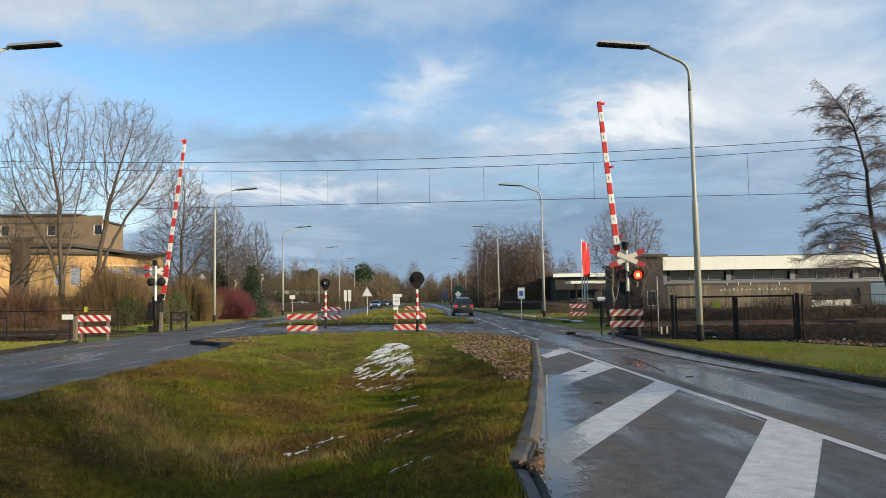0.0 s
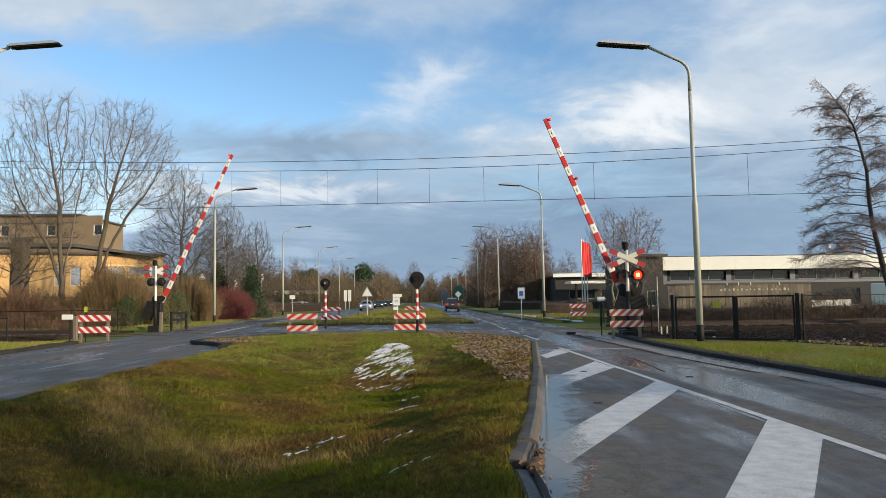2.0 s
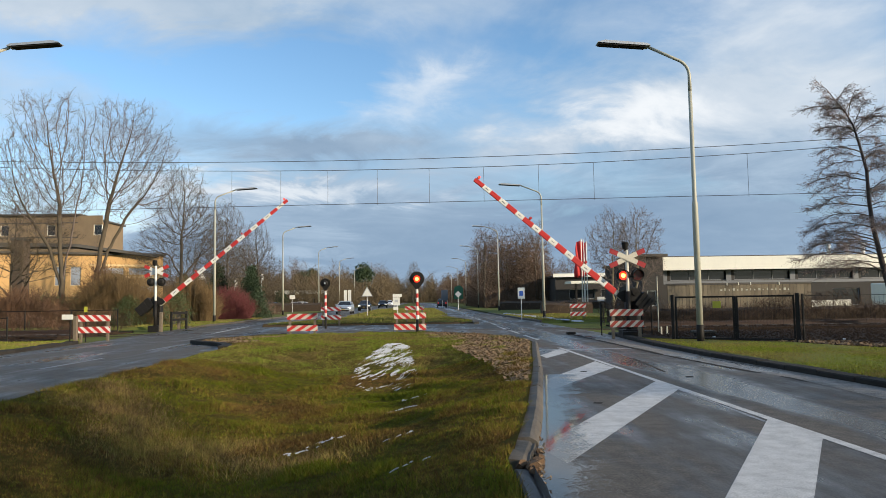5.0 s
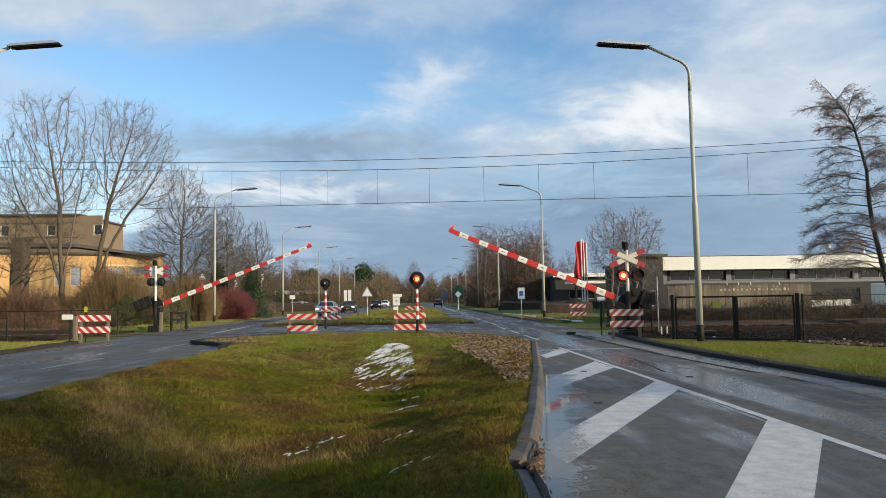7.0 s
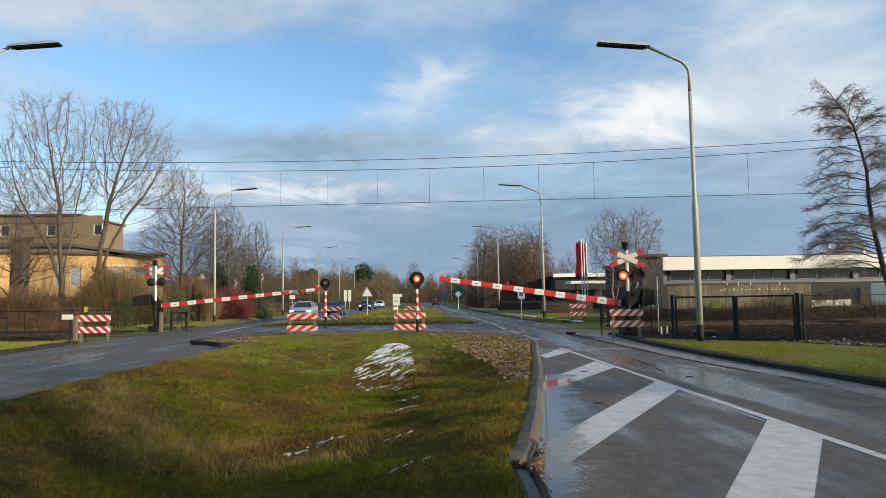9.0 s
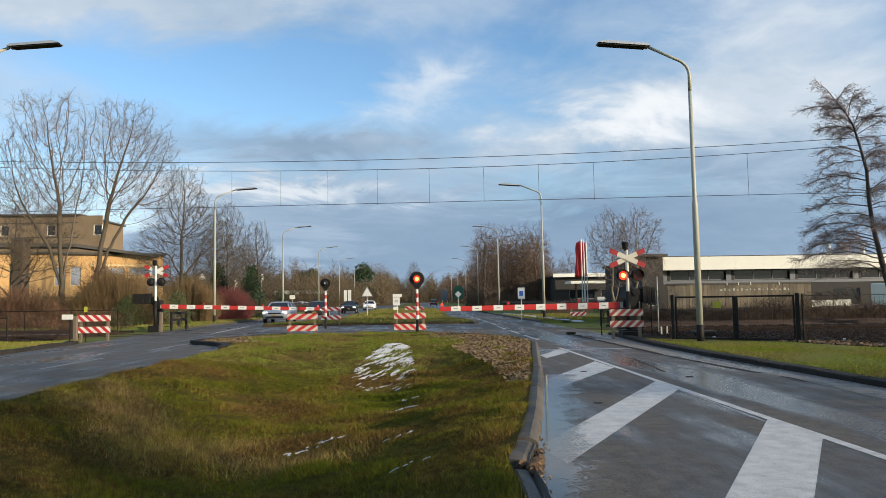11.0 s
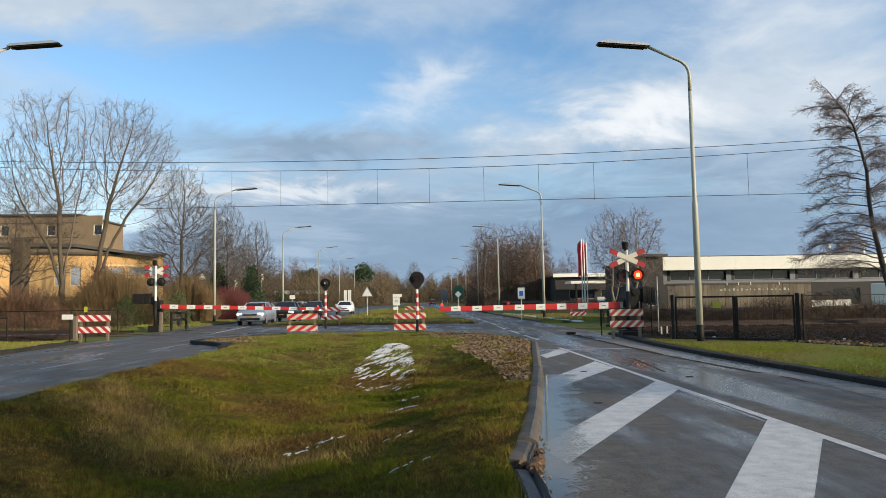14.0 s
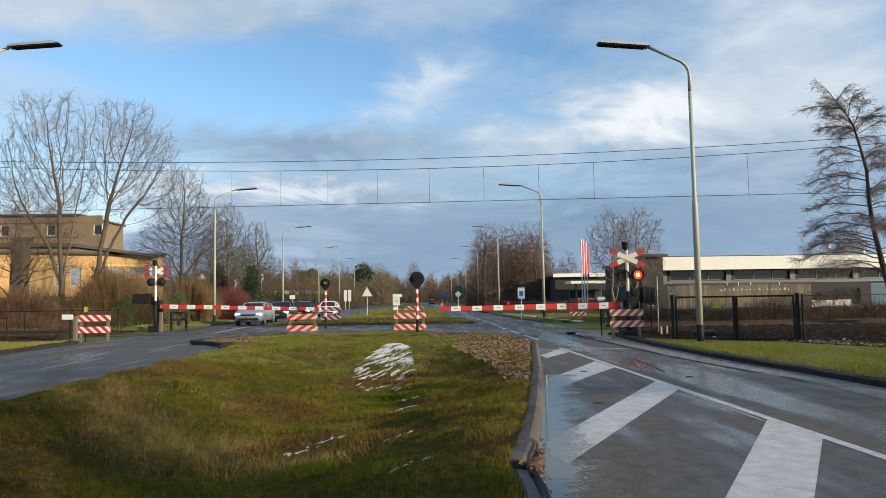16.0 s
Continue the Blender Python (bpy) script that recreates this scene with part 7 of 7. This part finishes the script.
def build_grass():
    rs = np.random.RandomState(4)
    # near median: a height table of the swale, sampled for every blade
    gx, gy = np.linspace(-8.4, 4, 125), np.linspace(2, 29.6, 277)
    tab = np.array([[dish(a, b) for a in gx] for b in gy])
    allv, crest = [], []
    for y0, y1, per_m2, h, w in ((3.2, 8, 4800, 0.048, 0.008), (8, 13, 3300, 0.048, 0.011), (13, 17.5, 1600, 0.046, 0.017), (17.5, 29.6, 1100, 0.042, 0.021)):
        n = int(12 * (y1 - y0) * per_m2)
        x, y = rs.uniform(-8.4, 3.9, n), rs.uniform(y0, y1, n)
        l, r = interp(MED_L, y) - 0.12, interp(MED_R, y) - 0.22
        l = np.where(y > 21.5, l + 0.42, l)
        l = np.where((y > 23.4) & (y < 28.2) & (rs.random_sample(n) > 0.2), l + 1.3, l)
        litter = np.interp(y, [11.5, 15, 20, 25, 28.3], [0.15, 0.4, 1.2, 1.9, 1.0]) * (0.8 + 0.35 * np.sin(y * 2.1))
        r = np.where((y > 16) & (rs.random_sample(n) > 0.25), r - litter, r)
        ok = (x > l) & (x < r)
        x, y = x[ok], y[ok]
        i, j = np.clip((x - gx[0]) / (gx[1] - gx[0]), 0, 123.999), np.clip((y - gy[0]) / (gy[1] - gy[0]), 0, 275.999)
        i0, j0 = i.astype(int), j.astype(int)
        fi, fj = i - i0, j - j0
        z = tab[j0, i0] * (1 - fi) * (1 - fj) + tab[j0, i0 + 1] * fi * (1 - fj) + tab[j0 + 1, i0] * (1 - fi) * fj + tab[j0 + 1, i0 + 1] * fi * fj
        edge = np.clip((x - interp(MED_L, y)) / 0.3, 0, 1)
        z = np.where(y < 21.5, np.minimum(z, -0.02 + 0.1 * edge), z)
        # tufts: taller where a coarse noise is high
        tuft = 0.55 + 1.7 * np.clip(np.sin(x * 3.1 + 1.3 * np.sin(y * 2.3)) * np.sin(y * 2.7 + 1.1 * np.sin(x * 1.9)), 0, 1)
        # rows from 17.5 m on take the brighter blades with sunlight in their colour
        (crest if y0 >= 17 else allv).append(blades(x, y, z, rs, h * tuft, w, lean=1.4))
    soup("crest_grass", np.concatenate(crest), 3, M_CREST, "short green grass on the crest of the median, brightened in colour as sunlit", "grass")
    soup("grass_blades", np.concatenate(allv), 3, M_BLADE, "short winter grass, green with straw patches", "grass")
    # a swathe of tall straw down the ditch bank, a sunlit band put into colour
    n = 26000
    f = rs.uniform(0, 1, n)
    y = np.interp(f, [0, 0.5, 1], [12.3, 9.3, 8.3]) + rs.normal(0, 0.38, n)
    x = np.interp(f, [0, 0.5, 1], [-5.5, -3.5, -1.2]) + rs.normal(0, 0.35, n)
    ok = (np.sin(x * 2.3 + y) + np.sin(y * 3.1 - x * 1.2) + rs.normal(0, 0.7, n) > -0.5) & (x > interp(MED_L, y) + 0.3)
    x, y = x[ok], y[ok]
    z = np.array([dish(a, b) for a, b in zip(x, y)])
    soup("sunlit_straw_grass", blades(x, y, z, rs, 0.10, 0.009, lean=1.5), 3, M_SUNLIT_STRAW, "straw-coloured grass on the ditch bank, pale for a band of sunlight", "grass")
    allv, farv = [], []
    for x0, x1, y0, y1, n, h, w in ((7.2, 13, 8, 16, 76000, 0.028, 0.012), (7.1, 13, 16, 23, 44000, 0.03, 0.018), (-20, -12.5, 14, 27, 30000, 0.05, 0.02), (-9, 3.6, 41.7, 60, 40000, 0.12, 0.045), (7.3, 12, 41.7, 60, 20000, 0.08, 0.045), (-17, -13.0, 41.7, 60, 20000, 0.1, 0.045), (-6, 2.5, 60, 110, 30000, 0.14, 0.07)):
        x, y = rs.uniform(x0, x1, n), rs.uniform(y0, y1, n)
        if x0 == -9:
            ok = (x > interp(FAR_L, y) + 0.3) & (x < interp(FAR_R, y) - 0.3)
            x, y = x[ok], y[ok]
        if x0 > 7 and y1 < 24:
            ok = x < verge_limit(y) - 0.05
            x, y = x[ok], y[ok]
        (farv if y0 > 40 else allv).append(blades(x, y, np.full(len(x), 0.085), rs, h, w, lean=0.8))
    soup("verge_grass", np.concatenate(allv), 3, M_LAWN, "short green verge grass", "grass")
    soup("rough_grass", np.concatenate(farv), 3, M_ROUGH, "rough straw-green grass beyond the railway", "grass")


def build_litter():
    rs = np.random.RandomState(8)

    def leaves(x, y, z, s):
        n = len(x)
        a, t, u = rs.uniform(0, 6.28, n), rs.normal(0, 0.5, n), rs.normal(0, 0.5, n)
        s = s * rs.uniform(0.6, 1.3, n)
        v = np.empty((n, 4, 3), np.float32)
        for k, (p, q) in enumerate(((-1, 0), (0, -0.5), (1, 0), (0, 0.5))):
            px, py = p * s, q * s
            v[:, k] = np.stack([x + np.cos(a) * px - np.sin(a) * py, y + np.sin(a) * px + np.cos(a) * py, z + t * px * 0.8 + u * py * 0.8 + 0.02], 1)
        return v.reshape(-1, 3)

    allv = []
    n = 15000
    y = rs.uniform(11.5, 28.3, n)
    r = interp(MED_R, y)
    width = np.interp(y, [11.5, 15, 20, 25, 28.3], [0.35, 0.9, 2.2, 2.9, 1.6])
    x = r - 0.25 - np.abs(rs.beta(1.0, 1.5, n)) * width
    keep = rs.random_sample(n) < np.interp(y, [11.5, 16, 19, 28], [0.1, 0.35, 1.0, 1.0])
    x, y = x[keep], y[keep]
    z = np.array([max(dish(a, b), 0.03) for a, b in zip(x, y)])
    allv.append(leaves(x, y, z, 0.05))
    n = 1600
    y = rs.uniform(23.6, 28, n)
    x = interp(MED_L, y) + 0.35 + rs.beta(1, 1.6, n) * 1.9
    allv.append(leaves(x, y, np.array([dish(a, b) for a, b in zip(x, y)]), 0.05))
    n = 70
    y = 5.3 + 2.6 * rs.beta(1.3, 2.8, n)
    x = interp(MED_R, y) + 0.01 + np.abs(rs.normal(0, 0.03, n))
    allv.append(leaves(x, y, rs.uniform(-0.012, 0.04, n), 0.02))
    n = 500
    y = rs.uniform(16.4, 19.5, n)
    x = verge_limit(y) + 0.05 + rs.beta(1, 2, n) * 1.6
    allv.append(leaves(x, y, np.full(n, 0.1), 0.05))
    soup("fallen_leaves", np.concatenate(allv), 4, M_LEAF, "fallen brown leaves lying in drifts", "leaves")


def build_snow():
    """Remnants of snow: thin ragged flakes lying in the hollow."""
    rs = random.Random(21)
    me = Mesh()

    def flake(x, y, w, d, turn):
        n = 9
        ring = []
        for k in range(n):
            a = 2 * math.pi * k / n
            q = rs.uniform(0.55, 1.1)
            px, py = w * q * math.cos(a), d * q * math.sin(a)
            ring.append((x + px * math.cos(turn) - py * math.sin(turn), y + px * math.sin(turn) + py * math.cos(turn)))
        base = [(a, b, dish(a, b) + 0.008) for a, b in ring]
        top = [((a + x) / 2, (b + y) / 2, dish((a + x) / 2, (b + y) / 2) + 0.02) for a, b in ring]
        me.add(base + top, [(i, (i + 1) % n, (i + 1) % n + n, i + n) for i in range(n)] + [tuple(range(n, 2 * n))])

    for k in range(3000):
        f = rs.random()
        y = 14.6 + 7.9 * f
        left = np.interp(f, [0, 0.12, 0.4, 0.65, 1.0], [-0.9, -1.25, -1.85, -1.45, -0.95])
        right = np.interp(f, [0, 0.12, 0.5, 0.85, 1.0], [-0.2, 0.05, -0.15, -0.25, -0.5])
        x = rs.uniform(left, right)
        across, along = x * 0.95 - y * 0.315, x * 0.315 + y * 0.95
        if noise.noise(Vector((across * 7, along * 1.1, 2))) + 0.6 * noise.noise(Vector((across * 2, along * 0.8, 7))) + (f - 0.5) * 0.45 < rs.uniform(-0.15, 0.32):
            continue
        flake(x, y, rs.uniform(0.05, 0.22), rs.uniform(0.0025, 0.007), 1.2 + rs.gauss(0, 0.10))
    for x0, y0, x1, y1, n in ((-1.66, 8.8, -1.35, 9.25, 9), (-1.33, 9.42, -1.04, 9.88, 12), (-0.48, 11.5, -0.05, 11.55, 11), (-0.27, 12.65, 0.14, 12.85, 8), (-0.25, 6.5, 0.1, 6.9, 5), (-0.4, 8.5, 0.0, 8.9, 4)):
        for k in range(n):
            f = rs.random()
            flake(x0 + (x1 - x0) * f + rs.gauss(0, 0.03), y0 + (y1 - y0) * f + rs.gauss(0, 0.05), rs.uniform(0.025, 0.085), rs.uniform(0.004, 0.011), math.atan2(y1 - y0, x1 - x0) + rs.gauss(0, 0.15))
    tagged(part("snow_remnants", me, M_SNOW), "patchy remnants of old snow in the ditch", "snow", kind="stuff")
    far = Mesh()
    for k in range(70):
        f = rs.random()
        x, y = 7.75 + 1.0 * f + rs.gauss(0, 0.15), 62 - 22 * f + rs.gauss(0, 1.0)
        n = 7
        ring = [(x + rs.uniform(0.1, 0.35) * math.cos(6.28 * k2 / n), y + rs.uniform(0.3, 0.9) * math.sin(6.28 * k2 / n)) for k2 in range(n)]
        far.add([(a, b, 0.10) for a, b in ring] + [((a + x) / 2, (b + y) / 2, 0.15) for a, b in ring], [(i, (i + 1) % n, (i + 1) % n + n, i + n) for i in range(n)] + [tuple(range(n, 2 * n))])
    for x, y in ((8.7, 12.4), (9.4, 22.3), (12.3, 20.1)):
        n = 7
        ring = [(x + rs.uniform(0.03, 0.07) * math.cos(6.28 * k2 / n), y + rs.uniform(0.03, 0.10) * math.sin(6.28 * k2 / n)) for k2 in range(n)]
        far.add([(a, b, 0.08) for a, b in ring] + [((a + x) / 2, (b + y) / 2, 0.12) for a, b in ring], [(i, (i + 1) % n, (i + 1) % n + n, i + n) for i in range(n)] + [tuple(range(n, 2 * n))])
    tagged(part("verge_snow", far, M_SNOW), "thin strips of old snow on the verge", "snow", kind="stuff")


# red of the pieces that stand in for a puddle reflection
M_DULL_RED = mat("dull_red_reflection", (0.20, 0.075, 0.05), (0.11, 0.05, 0.04), rough=0.8, scale=8, fine=50, bump=0.5)


def build_puddles():
    me = Mesh()
    ys = [3.0 + 0.25 * k for k in range(41)]
    vs = []
    for y in ys:
        e = curve(MED_R, y)
        vs += [(e - 0.02, y, 0.0045), (e + 0.55, y, 0.0045), (e + 1.5, y, 0.0045)]
    me.add(vs, [(3 * j + i, 3 * j + i + 1, 3 * j + i + 4, 3 * j + i + 3) for j in range(len(ys) - 1) for i in (0, 1)])
    ob = tagged(part("puddle", me, M_WATER), "broken film of rain water along the kerb", "puddle", kind="structure")
    ob.visible_shadow = False
    # solid pieces stand in for the dark, reddish reflection in a puddle here
    for k, (x, y, s) in enumerate(((5.86, 27.1, 0.16), (5.98, 26.2, 0.10), (6.02, 25.0, 0.12), (6.0, 24.2, 0.09))):
        b = thing("broken_block", pose(x, y, 0, 0, 0, 20 * k), "dull red piece in the joint for a reddish puddle reflection" if k else "dark block in the road for the dark part of a puddle reflection", "brick", "broken pieces in the road")
        part("piece", Mesh().box(-s, s, -s * 0.8, s * 0.8, 0.0, 0.03 if k else 0.10, bev=0.014), M_DULL_RED if k else M_DARK, b)


for k, (x, y, s) in enumerate(((0.93, 5.88, 0.06), (0.99, 6.05, 0.05), (0.90, 5.74, 0.04), (1.04, 6.25, 0.04), (0.97, 5.92, 0.035), (1.09, 6.5, 0.03), (0.86, 5.95, 0.05), (1.26, 7.45, 0.03), (1.2, 7.15, 0.025), (1.3, 7.7, 0.02))):
    b = thing("kerb_fragment", pose(x, y, 0.004, 8 * k, 10, 37 * k), "broken brown piece of the concrete kerb", "rubble", "broken kerb pieces")
    part("piece", Mesh().prism([(-s, 0), (s * 0.8, 0), (s, s * 0.7), (s * 0.2, s * 1.2), (-s * 0.7, s * 0.8)], -s * 0.8, s * 0.7), M_CRUMBLE, b)
build_grass()
build_litter()
build_snow()
build_puddles()


def motions():
    """All that moves: the two barrier arms, the flashing lamps, the traffic."""
    right = [(0, 84.8), (0.5, 83.9), (1, 79.8), (1.5, 73.1), (2, 67.7), (2.5, 62.8), (3, 57.9), (3.5, 53.3), (4, 48.8), (4.2, 47), (5.2, 37.9), (6.3, 28.6), (6.5, 27), (7, 23), (7.5, 19.2), (8, 15.5), (8.5, 11.9), (9, 8.5), (9.2, 7.2), (9.8, 3.1), (10.4, 0.2), (10.9, -0.3), (16, -0.3)]
    left = [(0, 82.8), (0.5, 81.4), (1, 76), (1.5, 70), (2, 65.2), (2.5, 60.6), (3, 56.2), (3.5, 52), (4, 48), (4.2, 46.5), (5.2, 37.5), (6.3, 27.4), (7, 21), (7.5, 16.8), (8, 12.8), (8.5, 8.9), (9, 5.2), (9.5, 1.8), (10.1, -1.2), (10.7, -1.8), (16, -1.8)]
    for arm, rows, place, turn, sgn in ((RIGHT_ARM, right, (7.684, 24.75, 1.566), 180, 1), (LEFT_ARM, left, (-13.968, 38.2, 1.689), 0, 1)):
        base = Matrix.Translation(place) @ Matrix.Rotation(radians(turn), 4, "Z")
        walk(arm, [(t, base @ Matrix.Rotation(radians(-a), 4, "Y")) for t, a in rows])
    # banners swing round their poles in the wind
    wind = [(0, 38), (1.2, 26), (2.5, 48), (3.3, 112), (4.2, 165), (6.4, 172), (7.6, 160), (9, 140), (11.4, 152), (13.3, 148), (14.3, 92), (15.2, 74), (16, 68)]
    for k, b in enumerate(BANNERS):
        walk(b, [(t, pose(0, 0, 0, 0, 0, a + 6 * k * math.sin(t * 1.7 + k))) for t, a in wind])
    # lamps swing forward through the lens when lit, and back behind it
    spans = [(0.4 + 0.6665 * k - 0.145, 0.4 + 0.6665 * k + 0.145) for k in range(24)]
    mid = [(0.2, 0.56), (0.92, 1.28), (1.66, 1.9), (2.05, 2.2), (2.3, 2.55), (2.9, 3.4), (4.28, 4.55), (4.95, 5.2), (5.6, 5.9), (6.2, 6.6), (6.97, 7.2), (7.62, 7.86), (8.24, 8.58), (8.95, 9.24),
           (9.6, 9.85), (10.25, 10.5), (10.9, 11.15), (11.72, 11.95), (12.3, 12.58), (12.9, 13.16), (13.32, 13.44), (13.6, 13.85), (14.42, 14.55), (14.95, 15.3), (15.75, 15.9)]

    def flash(bulb, place, on, start_lit):
        lit, dark = Matrix.Translation(place), Matrix.Translation(place + Vector((0, 0.055, 0)))
        e = 1 / 30
        rows = [(0.0, lit if start_lit else dark)]
        for a, b in on:
            a, b = round(a * 30) / 30, round(b * 30) / 30
            rows += [(a - e, dark), (a, lit), (b, lit), (b + e, dark)]
        rows.append((16.0, lit if start_lit else dark))
        walk(bulb, rows)

    inverse, last = [], 0.0
    for a, b in spans:
        inverse.append((last, a))
        last = b
    flash(BULBS[0], right_lamps[0][1], spans, False)
    rows = [(0.0, Matrix.Translation(right_lamps[1][1]))]
    e, place = 1 / 30, right_lamps[1][1]
    for a, b in spans:
        a, b = round(a * 30) / 30, round(b * 30) / 30
        rows += [(a - e, Matrix.Translation(place)), (a, Matrix.Translation(place + Vector((0, 0.055, 0)))), (b, Matrix.Translation(place + Vector((0, 0.055, 0)))), (b + e, Matrix.Translation(place))]
    rows.append((16.0, Matrix.Translation(place)))
    walk(BULBS[1], rows)
    flash(BULBS[2], mid_lamps[0][1], mid, False)
    # traffic: (seconds, x, y of the nose)
    paths = {
        "silver": [(0, -7.4, 122), (2, -7.6, 103), (4, -8, 85), (5.2, -8.2, 76.5), (6.3, -8.5, 70), (7.5, -8.8, 63), (9, -9.1, 55), (10.2, -9.5, 51), (11.3, -9.9, 48), (12.5, -10.2, 45.2), (13.5, -10.35, 44.4), (14.5, -10.4, 44), (16, -10.4, 43.8)],
        "dark": [(0, -7.2, 150), (2, -7.3, 131), (4, -7.4, 112), (5.2, -7.95, 101), (6.3, -8.5, 91.5), (7.5, -8.5, 82), (9, -8.6, 72), (10.2, -8.7, 65), (11.5, -8.9, 58), (12.5, -9.2, 54), (13.5, -9.6, 51.8), (14.5, -9.85, 50.6), (16, -9.9, 50)],
        "black": [(0, -7, 185), (4, -7, 150), (6.3, -7.2, 129), (7.5, -7.4, 118), (9, -7.6, 102), (10.2, -7.8, 90), (11.5, -8.1, 77), (12.5, -8.4, 70), (13.5, -8.9, 64), (14.5, -9.5, 60), (15.2, -9.65, 58.8), (16, -9.7, 58.3)],
        "white": [(0, -6.4, 215), (4, -6.6, 178), (6.3, -6.9, 155), (7.5, -7, 143), (9, -7.1, 129), (10.2, -7.2, 115), (11.5, -7.4, 100), (12.5, -7.7, 88), (13.5, -7.95, 80), (14.5, -8.1, 73), (15.2, -8.25, 68.5), (16, -8.5, 66)],
        "leaving": [(0, 3.85, 59.5), (1.5, 4.1, 78), (3.5, 4.3, 105), (5.2, 4.3, 128), (7, 4.2, 147), (9, 4.0, 161), (11.5, 3.8, 172), (16, 3.8, 186)],
    }
    for name, rows in paths.items():
        away = name == "leaving"
        walk(CARS[name], [(t, pose(x, y + (4.25 if away else 0), 0, 0, 0, 180 if away else 0)) for t, x, y in rows])


motions()
